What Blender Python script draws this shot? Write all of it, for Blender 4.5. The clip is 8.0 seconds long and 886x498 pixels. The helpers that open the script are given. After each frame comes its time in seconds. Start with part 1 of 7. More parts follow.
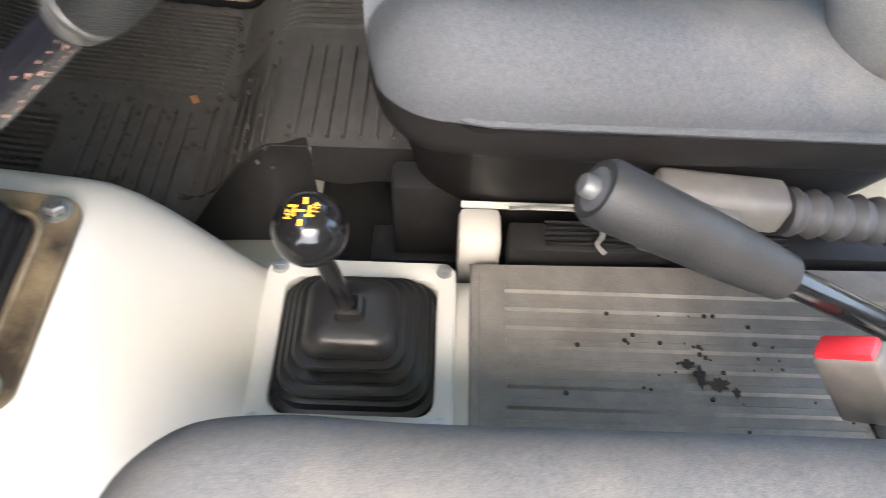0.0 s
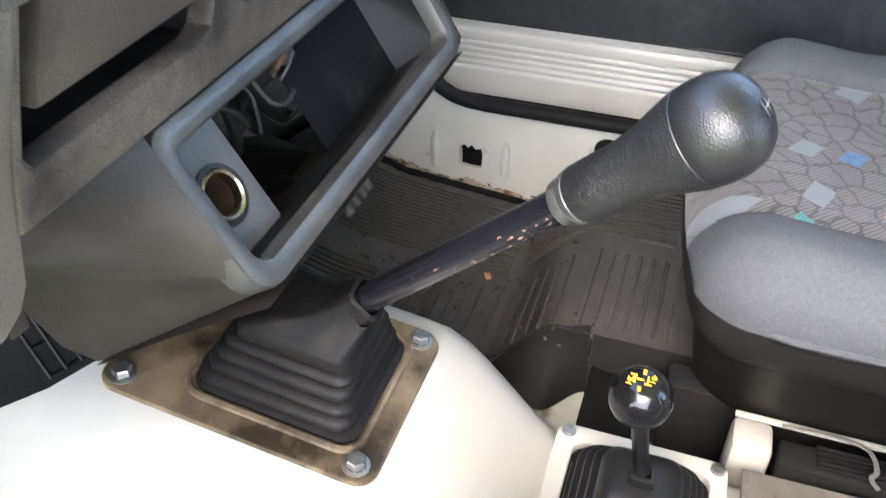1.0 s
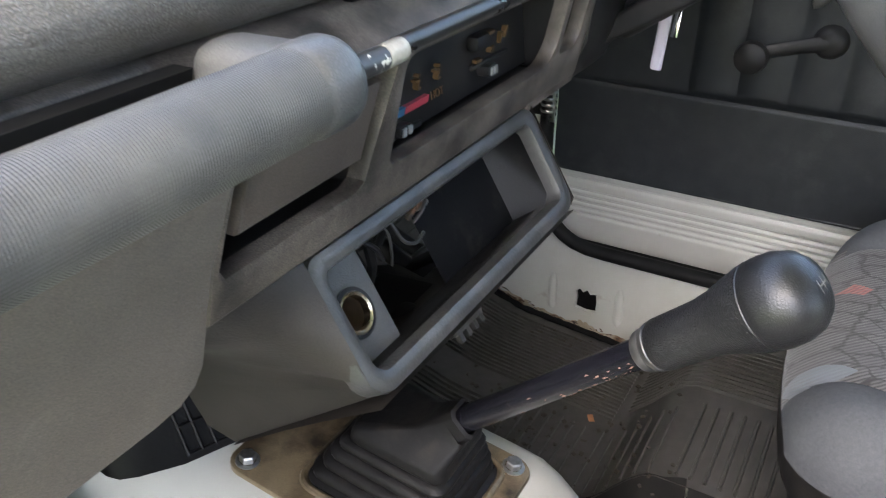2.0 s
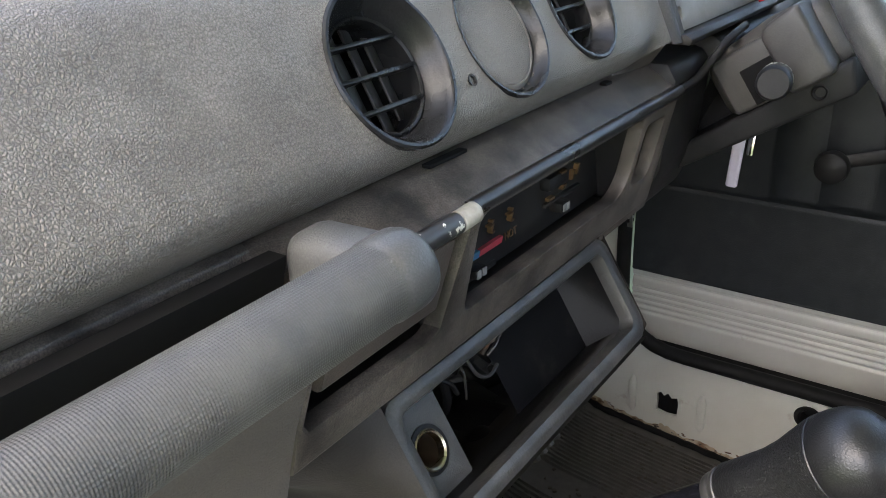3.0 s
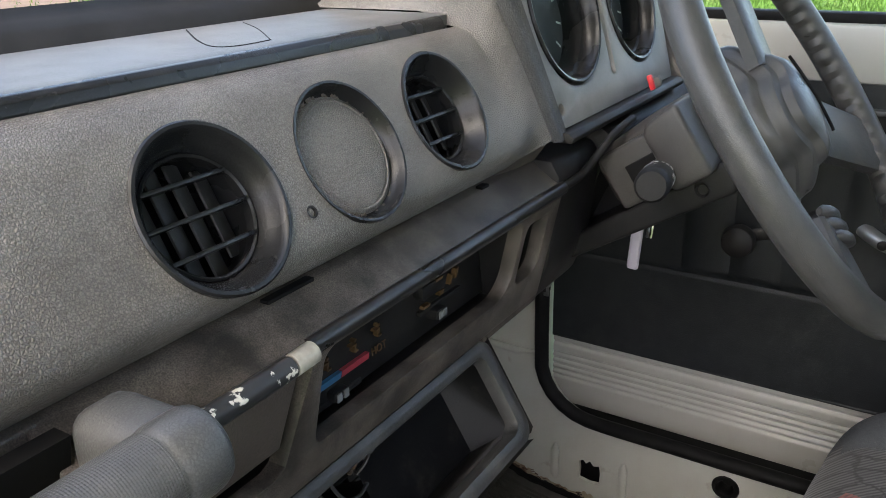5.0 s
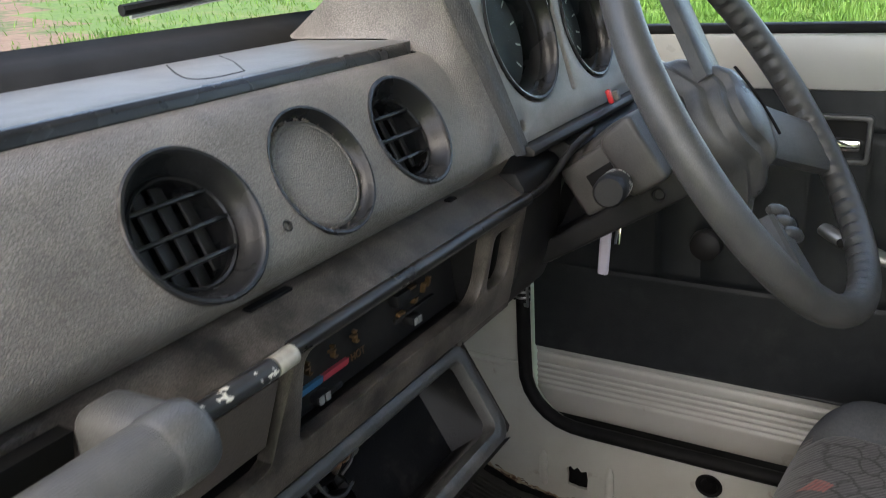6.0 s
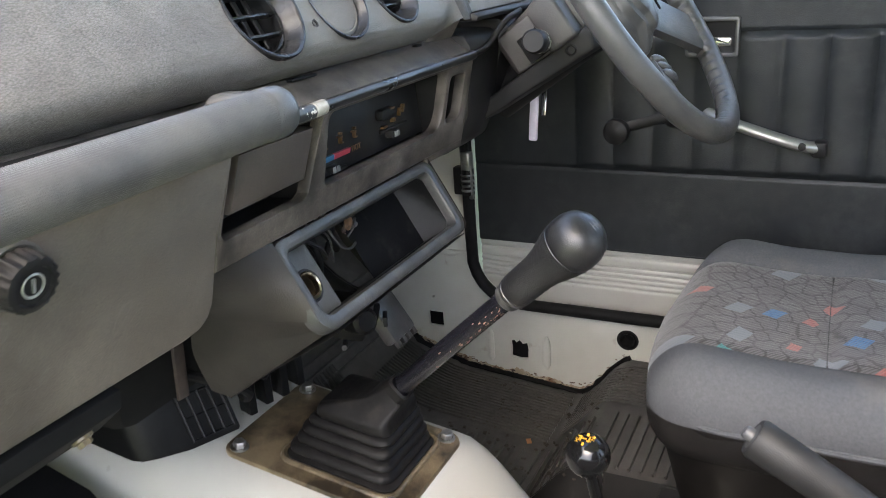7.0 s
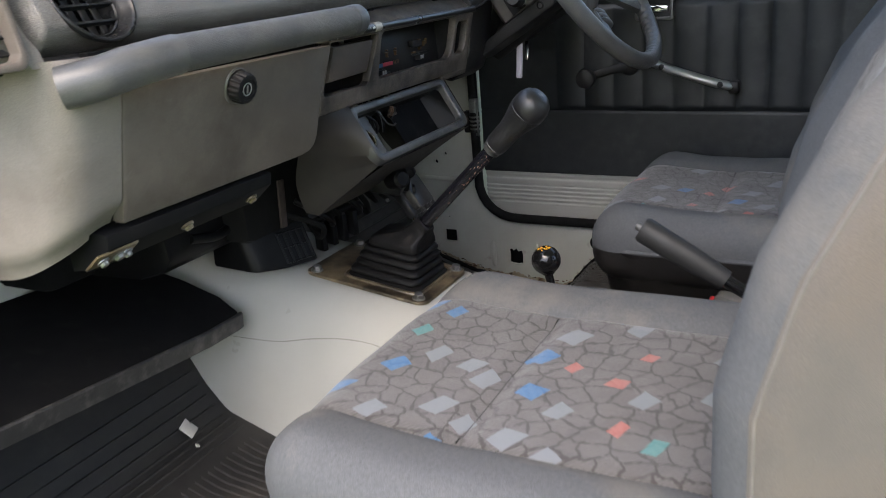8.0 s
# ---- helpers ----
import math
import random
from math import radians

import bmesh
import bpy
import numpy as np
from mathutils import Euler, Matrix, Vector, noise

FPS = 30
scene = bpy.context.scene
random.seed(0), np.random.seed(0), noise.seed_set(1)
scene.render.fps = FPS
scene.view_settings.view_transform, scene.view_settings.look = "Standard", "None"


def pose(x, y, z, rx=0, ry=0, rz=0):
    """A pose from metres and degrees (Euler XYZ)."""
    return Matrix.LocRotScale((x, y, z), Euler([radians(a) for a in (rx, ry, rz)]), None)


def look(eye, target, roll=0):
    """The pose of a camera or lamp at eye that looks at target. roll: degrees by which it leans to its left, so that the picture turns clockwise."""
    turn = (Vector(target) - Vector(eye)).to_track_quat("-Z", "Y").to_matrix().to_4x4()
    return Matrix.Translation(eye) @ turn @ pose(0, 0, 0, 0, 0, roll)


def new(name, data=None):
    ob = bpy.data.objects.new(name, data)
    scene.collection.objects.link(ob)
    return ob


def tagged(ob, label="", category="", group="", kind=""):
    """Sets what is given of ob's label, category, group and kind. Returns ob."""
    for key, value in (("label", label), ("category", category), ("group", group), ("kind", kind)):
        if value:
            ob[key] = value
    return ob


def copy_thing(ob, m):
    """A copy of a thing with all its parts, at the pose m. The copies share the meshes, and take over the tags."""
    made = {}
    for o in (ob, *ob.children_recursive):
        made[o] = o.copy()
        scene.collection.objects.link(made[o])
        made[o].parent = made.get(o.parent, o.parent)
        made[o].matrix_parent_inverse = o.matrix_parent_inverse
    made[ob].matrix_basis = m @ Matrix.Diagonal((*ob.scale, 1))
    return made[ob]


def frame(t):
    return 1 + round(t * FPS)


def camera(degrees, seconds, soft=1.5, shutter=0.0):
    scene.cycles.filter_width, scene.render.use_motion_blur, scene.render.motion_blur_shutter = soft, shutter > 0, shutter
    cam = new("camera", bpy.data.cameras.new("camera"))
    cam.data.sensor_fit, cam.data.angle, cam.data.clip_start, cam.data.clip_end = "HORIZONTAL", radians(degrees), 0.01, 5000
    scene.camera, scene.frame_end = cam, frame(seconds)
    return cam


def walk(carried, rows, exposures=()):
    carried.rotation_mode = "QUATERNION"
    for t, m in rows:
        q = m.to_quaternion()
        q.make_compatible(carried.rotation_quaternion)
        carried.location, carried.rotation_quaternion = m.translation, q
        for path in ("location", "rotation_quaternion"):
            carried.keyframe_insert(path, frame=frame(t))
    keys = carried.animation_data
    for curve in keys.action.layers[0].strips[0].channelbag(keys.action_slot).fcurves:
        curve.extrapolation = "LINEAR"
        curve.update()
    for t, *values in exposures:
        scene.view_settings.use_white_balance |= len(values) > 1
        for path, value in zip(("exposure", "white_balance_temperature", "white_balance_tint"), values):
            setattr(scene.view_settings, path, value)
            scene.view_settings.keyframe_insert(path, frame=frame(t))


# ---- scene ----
cam = camera(57.3, 8.0, soft=0.7, shutter=0.2)
PATH = [
    (0, (-0.213, -0.238, 0.674), (0.995, -0.232, -0.92), 1.7),
    (0.3, (-0.267, -0.177, 0.701), (1.034, -0.041, -0.812), -0.5),
    (0.5, (-0.288, -0.158, 0.706), (1.084, 0.086, -0.728), -0.4),
    (1, (-0.316, -0.156, 0.734), (1.157, 0.357, -0.517), -0.1),
    (1.5, (-0.33, -0.173, 0.756), (1.198, 0.504, -0.343), 1.0),
    (2, (-0.366, -0.19, 0.774), (1.151, 0.672, -0.202), 0.0),
    (2.2, (-0.378, -0.196, 0.790), (1.118, 0.750, -0.136), -1.1),
    (3.3, (-0.354, -0.198, 0.821), (1.126, 0.889, 0.031), -2.4),
    (3.5, (-0.344, -0.197, 0.819), (1.143, 0.891, 0.039), -2.2),
    (4, (-0.335, -0.209, 0.833), (1.195, 0.835, 0.08), -1.7),
    (4.5, (-0.309, -0.222, 0.846), (1.244, 0.796, 0.104), -1.4),
    (5.8, (-0.302, -0.248, 0.873), (1.294, 0.731, 0.175), -2.5),
    (6, (-0.329, -0.258, 0.863), (1.27, 0.731, 0.182), -3.6),
    (6.3, (-0.378, -0.26, 0.802), (1.24, 0.676, 0.096), -4.1),
    (6.5, (-0.415, -0.271, 0.777), (1.24, 0.598, 0.068), -3.6),
    (7, (-0.572, -0.349, 0.776), (1.102, 0.504, 0.09), -4.1),
    (7.5, (-0.748, -0.439, 0.761), (0.909, 0.46, 0.093), -4.6),
    (8, (-0.986, -0.562, 0.735), (0.676, 0.338, 0.081), -4.7),
]
walk(cam, [(t, look(eye, target, roll)) for t, eye, target, roll in PATH],
     [(t, stops, kelvin, 12) for t, stops, kelvin in ((0.0, 3.95, 6850), (0.5, 4.06, 6750), (1.0, 4.05, 6600), (1.5, 3.7, 6600), (2.0, 3.35, 6650), (3.5, 2.7, 6950), (4.5, 2.6, 7000),
                                                    (6.0, 2.35, 7050), (6.5, 3.36, 7000), (7.0, 3.25, 6850), (7.5, 2.75, 6650), (8.0, 2.25, 6600))])

# ---- world, sun, exposure ----
world = bpy.data.worlds.new("sky")
scene.world = world
world.use_nodes = True
wn = world.node_tree.nodes
sky = wn.new("ShaderNodeTexSky")
sky.sky_type, sky.sun_disc = "NISHITA", False
sky.sun_elevation, sky.sun_rotation = radians(54), radians(262)
sky.air_density, sky.dust_density = 1.0, 3.0
world.node_tree.links.new(sky.outputs[0], wn["Background"].inputs[0])
wn["Background"].inputs[1].default_value = 0.15
sun_data = bpy.data.lights.new("sun", "SUN")
sun_data.energy, sun_data.angle, sun_data.color = 0.5, radians(45), (1.0, 0.96, 0.9)
sun = new("sun", sun_data)
sun.matrix_world = look((-2.3, -0.32, 3.2), (0, 0.0, 0))


# ---- materials ----
def mat(name, c1, c2=None, rough=0.6, metal=0.0, scale=40.0, detail=5.0, bump=0.0, bscale=300.0, btype="noise",
        dirt=None, dscale=9.0, dlow=0.5, dhigh=0.7, spec=0.5, coat=0.0, speck=0.16, wear=0.0, crease_shade=(0.62, 1.12), edge=None):
    """Two tones in fine noise, an optional third in large blotches, relief, uneven gloss."""
    m = bpy.data.materials.new(name)
    m.use_nodes = True
    nt = m.node_tree
    n, link = nt.nodes, nt.links.new
    b = n["Principled BSDF"]
    geo = n.new("ShaderNodeNewGeometry")
    c2 = c2 or tuple(v * 0.8 for v in c1)
    no = n.new("ShaderNodeTexNoise")
    no.inputs["Scale"].default_value, no.inputs["Detail"].default_value = scale, detail
    link(geo.outputs["Position"], no.inputs["Vector"])
    mix = n.new("ShaderNodeMix")
    mix.data_type = "RGBA"
    ramp = n.new("ShaderNodeMapRange")
    ramp.inputs[1].default_value, ramp.inputs[2].default_value = 0.3, 0.7
    link(no.outputs[0], ramp.inputs[0])
    link(ramp.outputs[0], mix.inputs[0])
    mix.inputs[6].default_value, mix.inputs[7].default_value = (*c1, 1), (*c2, 1)
    col = mix.outputs[2]
    if dirt:
        dn = n.new("ShaderNodeTexNoise")
        dn.inputs["Scale"].default_value, dn.inputs["Detail"].default_value = dscale, 8.0
        dn.inputs["Roughness"].default_value = 0.62
        link(geo.outputs["Position"], dn.inputs["Vector"])
        dr = n.new("ShaderNodeMapRange")
        dr.inputs[1].default_value, dr.inputs[2].default_value = dlow, dhigh
        link(dn.outputs[0], dr.inputs[0])
        m2 = n.new("ShaderNodeMix")
        m2.data_type = "RGBA"
        link(dr.outputs[0], m2.inputs[0])
        link(col, m2.inputs[6])
        m2.inputs[7].default_value = (*dirt, 1)
        col = m2.outputs[2]
    if bump and speck:
        # fine specks of dust and scuffing
        sn = n.new("ShaderNodeTexNoise")
        sn.inputs["Scale"].default_value, sn.inputs["Detail"].default_value = 1300.0, 2.0
        link(geo.outputs["Position"], sn.inputs["Vector"])
        sr = n.new("ShaderNodeMapRange")
        sr.inputs[1].default_value, sr.inputs[2].default_value = 0.35, 0.68
        sr.inputs[3].default_value, sr.inputs[4].default_value = 1 - speck, 1 + speck
        link(sn.outputs[0], sr.inputs[0])
        m3 = n.new("ShaderNodeVectorMath")
        m3.operation = "SCALE"
        link(col, m3.inputs[0])
        link(sr.outputs[0], m3.inputs["Scale"])
        col = m3.outputs[0]
    if wear:
        # hair scratches and pale specks of dust
        w1 = n.new("ShaderNodeTexNoise")
        w1.inputs["Scale"].default_value, w1.inputs["Detail"].default_value, w1.inputs["Distortion"].default_value = 9.0, 2.5, 1.2
        link(geo.outputs["Position"], w1.inputs["Vector"])
        dist = n.new("ShaderNodeMath")
        dist.operation = "COMPARE"
        link(w1.outputs[0], dist.inputs[0])
        dist.inputs[1].default_value, dist.inputs[2].default_value = 0.56, 0.002
        w2 = n.new("ShaderNodeTexVoronoi")
        w2.inputs["Scale"].default_value = 110.0
        link(geo.outputs["Position"], w2.inputs["Vector"])
        dot = n.new("ShaderNodeMath")
        dot.operation = "LESS_THAN"
        link(w2.outputs["Distance"], dot.inputs[0])
        dot.inputs[1].default_value = 0.075
        both = n.new("ShaderNodeMath")
        both.operation = "MAXIMUM"
        link(dist.outputs[0], both.inputs[0])
        link(dot.outputs[0], both.inputs[1])
        amt = n.new("ShaderNodeMath")
        amt.operation = "MULTIPLY"
        link(both.outputs[0], amt.inputs[0])
        amt.inputs[1].default_value = wear
        m5 = n.new("ShaderNodeMix")
        m5.data_type = "RGBA"
        link(amt.outputs[0], m5.inputs[0])
        link(col, m5.inputs[6])
        m5.inputs[7].default_value = (0.34, 0.32, 0.29, 1)
        col = m5.outputs[2]
    if edge:
        # corners rubbed to another tone
        pr = n.new("ShaderNodeMapRange")
        pr.inputs[1].default_value, pr.inputs[2].default_value, pr.inputs[4].default_value = 0.53, 0.66, 0.45
        link(geo.outputs["Pointiness"], pr.inputs[0])
        en = n.new("ShaderNodeTexNoise")
        en.inputs["Scale"].default_value, en.inputs["Detail"].default_value = 70.0, 4.0
        link(geo.outputs["Position"], en.inputs["Vector"])
        er = n.new("ShaderNodeMapRange")
        er.inputs[1].default_value, er.inputs[2].default_value = 0.36, 0.6
        link(en.outputs[0], er.inputs[0])
        em = n.new("ShaderNodeMath")
        em.operation = "MULTIPLY"
        link(pr.outputs[0], em.inputs[0])
        link(er.outputs[0], em.inputs[1])
        m6 = n.new("ShaderNodeMix")
        m6.data_type = "RGBA"
        link(em.outputs[0], m6.inputs[0])
        link(col, m6.inputs[6])
        m6.inputs[7].default_value = (*edge, 1)
        col = m6.outputs[2]
    link(col, b.inputs["Base Color"])
    rr = n.new("ShaderNodeMapRange")
    rr.inputs[3].default_value, rr.inputs[4].default_value = max(0.02, rough - 0.08), min(1.0, rough + 0.1)
    rn = n.new("ShaderNodeTexNoise")
    rn.inputs["Scale"].default_value, rn.inputs["Detail"].default_value = 25.0, 6.0
    link(geo.outputs["Position"], rn.inputs["Vector"])
    link(rn.outputs[0], rr.inputs[0])
    link(rr.outputs[0], b.inputs["Roughness"])
    b.inputs["Metallic"].default_value = metal
    b.inputs["Specular IOR Level"].default_value = spec
    b.inputs["Coat Weight"].default_value = coat
    if bump:
        if btype == "leather":
            t = n.new("ShaderNodeTexVoronoi")
            t.feature = "DISTANCE_TO_EDGE"
            wob = n.new("ShaderNodeTexNoise")
            wob.inputs["Scale"].default_value = bscale * 0.5
            link(geo.outputs["Position"], wob.inputs["Vector"])
            add = n.new("ShaderNodeMixRGB")
            add.blend_type, add.inputs[0].default_value = "ADD", 0.9 / bscale
            link(geo.outputs["Position"], add.inputs[1])
            link(wob.outputs[1], add.inputs[2])
            link(add.outputs[0], t.inputs["Vector"])
            h = t.outputs["Distance"]
            # shade in the grain's creases, put into the base colour
            cr = n.new("ShaderNodeMapRange")
            cr.inputs[1].default_value, cr.inputs[2].default_value = 0.0, 0.22
            cr.inputs[3].default_value, cr.inputs[4].default_value = crease_shade
            link(h, cr.inputs[0])
            m4 = n.new("ShaderNodeVectorMath")
            m4.operation = "SCALE"
            link(col, m4.inputs[0])
            link(cr.outputs[0], m4.inputs["Scale"])
            link(m4.outputs[0], b.inputs["Base Color"])
        elif btype == "weave":
            t = n.new("ShaderNodeTexVoronoi")
            t.distance = "CHEBYCHEV"
            t.inputs["Randomness"].default_value = 0.0
            link(geo.outputs["Position"], t.inputs["Vector"])
            h = t.outputs["Distance"]
        else:
            t = n.new("ShaderNodeTexNoise")
            t.inputs["Detail"].default_value = 4.0
            link(geo.outputs["Position"], t.inputs["Vector"])
            h = t.outputs[0]
        t.inputs["Scale"].default_value = bscale
        bp = n.new("ShaderNodeBump")
        bp.inputs["Strength"].default_value, bp.inputs["Distance"].default_value = bump, 0.001
        link(h, bp.inputs["Height"])
        link(bp.outputs[0], b.inputs["Normal"])
    return m


def fabric():
    """Seat cloth: crazy-paving lines, hatching, light and coloured patches."""
    m = bpy.data.materials.new("patterned_cloth")
    m.use_nodes = True
    nt = m.node_tree
    n, link = nt.nodes, nt.links.new
    b = n["Principled BSDF"]
    geo = n.new("ShaderNodeNewGeometry")
    pos = geo.outputs["Position"]

    def math_node(op, a, bb):
        q = n.new("ShaderNodeMath")
        q.operation = op
        for k, v in ((0, a), (1, bb)):
            if isinstance(v, (int, float)):
                q.inputs[k].default_value = v
            else:
                link(v, q.inputs[k])
        return q.outputs[0]

    def over(fac, base, top):
        q = n.new("ShaderNodeMix")
        q.data_type = "RGBA"
        link(fac, q.inputs[0])
        for k, v in ((6, base), (7, top)):
            if isinstance(v, tuple):
                q.inputs[k].default_value = (*v, 1)
            else:
                link(v, q.inputs[k])
        return q.outputs[2]

    xyz = n.new("ShaderNodeSeparateXYZ")
    link(pos, xyz.inputs[0])
    flat = n.new("ShaderNodeCombineXYZ")
    link(xyz.outputs[0], flat.inputs[0])
    link(math_node("ADD", xyz.outputs[1], xyz.outputs[2]), flat.inputs[1])
    fp = flat.outputs[0]
    wob = n.new("ShaderNodeTexNoise")
    wob.inputs["Scale"].default_value = 90.0
    link(fp, wob.inputs["Vector"])
    wadd = n.new("ShaderNodeMixRGB")
    wadd.blend_type, wadd.inputs[0].default_value = "ADD", 0.012
    link(fp, wadd.inputs[1])
    link(wob.outputs[1], wadd.inputs[2])
    jag = wadd.outputs[0]
    # the hatch
    wave = n.new("ShaderNodeTexWave")
    wave.bands_direction = "DIAGONAL"
    wave.inputs["Scale"].default_value, wave.inputs["Distortion"].default_value, wave.inputs["Detail Scale"].default_value = 120.0, 0.6, 2.0
    link(pos, wave.inputs["Vector"])
    base = over(wave.outputs[1], (0.047, 0.0445, 0.043), (0.120, 0.1145, 0.109))
    tone = n.new("ShaderNodeTexNoise")
    tone.inputs["Scale"].default_value, tone.inputs["Detail"].default_value = 28.0, 3.0
    link(fp, tone.inputs["Vector"])
    base = over(math_node("MULTIPLY", math_node("GREATER_THAN", tone.outputs[0], 0.54), 0.35), base, (0.062, 0.058, 0.057))
    # dark crazy-paving lines with soft woven edges
    vl = n.new("ShaderNodeTexVoronoi")
    vl.voronoi_dimensions, vl.feature = "2D", "DISTANCE_TO_EDGE"
    vl.inputs["Scale"].default_value = 41.0
    link(jag, vl.inputs["Vector"])
    soft_line = n.new("ShaderNodeMapRange")
    soft_line.inputs[1].default_value, soft_line.inputs[2].default_value = 0.03, 0.09
    soft_line.inputs[3].default_value, soft_line.inputs[4].default_value = 0.85, 0.0
    link(vl.outputs["Distance"], soft_line.inputs[0])
    base = over(soft_line.outputs[0], base, (0.036, 0.032, 0.031))
    # pale and coloured four-sided patches, one in each loose square of the repeat
    turn = n.new("ShaderNodeVectorRotate")
    turn.inputs["Angle"].default_value = 0.42
    link(fp, turn.inputs["Vector"])
    squash = n.new("ShaderNodeVectorMath")
    squash.operation = "MULTIPLY"
    squash.inputs[1].default_value = (0.76, 1.0, 1.0)
    link(turn.outputs[0], squash.inputs[0])
    skew = n.new("ShaderNodeMixRGB")
    skew.blend_type, skew.inputs[0].default_value = "ADD", 0.016
    sk = n.new("ShaderNodeTexNoise")
    sk.inputs["Scale"].default_value, sk.inputs["Detail"].default_value = 22.0, 0.0
    link(squash.outputs[0], sk.inputs["Vector"])
    link(squash.outputs[0], skew.inputs[1])
    link(sk.outputs[1], skew.inputs[2])
    vp = n.new("ShaderNodeTexVoronoi")
    vp.voronoi_dimensions, vp.distance = "2D", "CHEBYCHEV"
    vp.inputs["Scale"].default_value, vp.inputs["Randomness"].default_value = 20.5, 0.42
    link(skew.outputs[0], vp.inputs["Vector"])
    sep = n.new("ShaderNodeSeparateColor")
    link(vp.outputs["Color"], sep.inputs[0])
    r = sep.outputs[0]
    dist = vp.outputs["Distance"]
    light = math_node("MULTIPLY", math_node("LESS_THAN", dist, 0.235), math_node("LESS_THAN", r, 0.42))
    base = over(math_node("MULTIPLY", light, 0.92), base, (0.132, 0.142, 0.154))
    bars = n.new("ShaderNodeTexWave")
    bars.bands_direction = "Y"
    bars.inputs["Scale"].default_value = 95.0
    link(squash.outputs[0], bars.inputs["Vector"])
    hat = math_node("ADD", math_node("MULTIPLY", bars.outputs[1], 0.5), 0.35)
    for lo, hi, size, colour in ((0.62, 0.71, 0.21, (0.025, 0.13, 0.29)), (0.71, 0.76, 0.19, (0.05, 0.21, 0.21)), (0.76, 0.88, 0.15, (0.34, 0.10, 0.08))):
        f = math_node("MULTIPLY", math_node("GREATER_THAN", r, lo), math_node("LESS_THAN", r, hi))
        small = math_node("LESS_THAN", dist, size)
        base = over(math_node("MULTIPLY", math_node("MULTIPLY", f, small), hat), base, colour)
    link(base, b.inputs["Base Color"])
    b.inputs["Roughness"].default_value = 0.95
    b.inputs["Specular IOR Level"].default_value = 0.2
    b.inputs["Sheen Weight"].default_value = 0.2
    bp = n.new("ShaderNodeBump")
    bp.inputs["Strength"].default_value, bp.inputs["Distance"].default_value = 0.4, 0.0006
    link(wave.outputs[1], bp.inputs["Height"])
    link(bp.outputs[0], b.inputs["Normal"])
    return m


def glass(name, tint=(0.95, 1.0, 0.97), rough=0.0):
    m = bpy.data.materials.new(name)
    m.use_nodes = True
    b = m.node_tree.nodes["Principled BSDF"]
    b.inputs["Base Color"].default_value = (*tint, 1)
    b.inputs["Transmission Weight"].default_value, b.inputs["Roughness"].default_value = 1.0, rough
    b.inputs["IOR"].default_value = 1.05
    return m


PAD = mat("grained_grey_plastic", (0.138, 0.126, 0.112), (0.192, 0.177, 0.158), 0.32, scale=22, bump=0.9, bscale=680, btype="leather", dirt=(0.086, 0.075, 0.065), dscale=14, dlow=0.46, dhigh=0.74, crease_shade=(0.60, 1.10), speck=0.26)
# dusty console plastic, darkened well below the fascia for its shaded faces
DUSTY_SHADED = mat("shade_darkened_dusty_plastic", (0.0180, 0.0152, 0.0132), (0.0285, 0.0242, 0.0210), 0.56, bump=0.35, bscale=700, dirt=(0.0092, 0.0078, 0.007), dscale=15, dlow=0.44, dhigh=0.66, speck=0.25)
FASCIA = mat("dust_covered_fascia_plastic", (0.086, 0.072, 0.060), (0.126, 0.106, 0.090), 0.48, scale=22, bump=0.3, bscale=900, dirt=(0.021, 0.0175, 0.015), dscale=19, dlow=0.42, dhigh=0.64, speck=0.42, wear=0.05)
LIDGREY = mat("faded_glovebox_plastic", (0.098, 0.081, 0.065), (0.130, 0.109, 0.089), 0.6, scale=16, bump=0.35, bscale=800, dirt=(0.056, 0.045, 0.036), dscale=9, dlow=0.46, dhigh=0.70, speck=0.22, wear=0.05, edge=(0.22, 0.20, 0.175))
# the lid's plastic again, painted paler where light from the door falls
ENDLIT = mat("door_lit_corner_plastic", (0.176, 0.155, 0.132), (0.214, 0.190, 0.163), 0.6, scale=12, bump=0.35, bscale=800, dirt=(0.120, 0.101, 0.083), dscale=8, dlow=0.48, dhigh=0.75, speck=0.2, wear=0.05)
BLACKP = mat("black_plastic", (0.010, 0.010, 0.011), (0.017, 0.0165, 0.016), 0.45, bump=0.15, bscale=700, dirt=(0.035, 0.031, 0.028), dscale=22, dlow=0.55, dhigh=0.85, spec=0.2)
GLOSSB = mat("glossy_black", (0.005, 0.005, 0.0055), (0.008, 0.008, 0.008), 0.12, spec=0.4)
DUCTB = mat("dusty_black_duct_plastic", (0.004, 0.004, 0.0045), (0.007, 0.007, 0.0075), 0.42, spec=0.15, bump=0.2, bscale=300, dirt=(0.014, 0.015, 0.015), dscale=25, dlow=0.60, dhigh=0.8)
# near-black: stands for shade in hollows, also colours a few black parts
VOID = mat("black_and_hollow_shade", (0.003, 0.003, 0.0035), (0.006, 0.006, 0.006), 0.85, spec=0.2)
BARGREY = mat("bar_grey_vinyl", (0.050, 0.0500, 0.049), (0.070, 0.0690, 0.066), 0.40, bump=0.12, bscale=900, speck=0.08, dirt=(0.105, 0.099, 0.088), dscale=10, dlow=0.48, dhigh=0.78)
CAPGREY = mat("bar_end_grey", (0.056, 0.058, 0.060), (0.076, 0.076, 0.075), 0.36, bump=0.25, bscale=560, btype="leather", dirt=(0.11, 0.106, 0.095), dscale=15, dlow=0.5, dhigh=0.8, crease_shade=(0.86, 1.04))
CREAM = mat("cream_body_paint", (0.423, 0.4167, 0.3762), (0.387, 0.3798, 0.3402), 0.3, scale=9, bump=0.05, bscale=60, dirt=(0.36, 0.324, 0.252), dscale=4, dlow=0.55, dhigh=1.0, coat=0.25, speck=0.02)
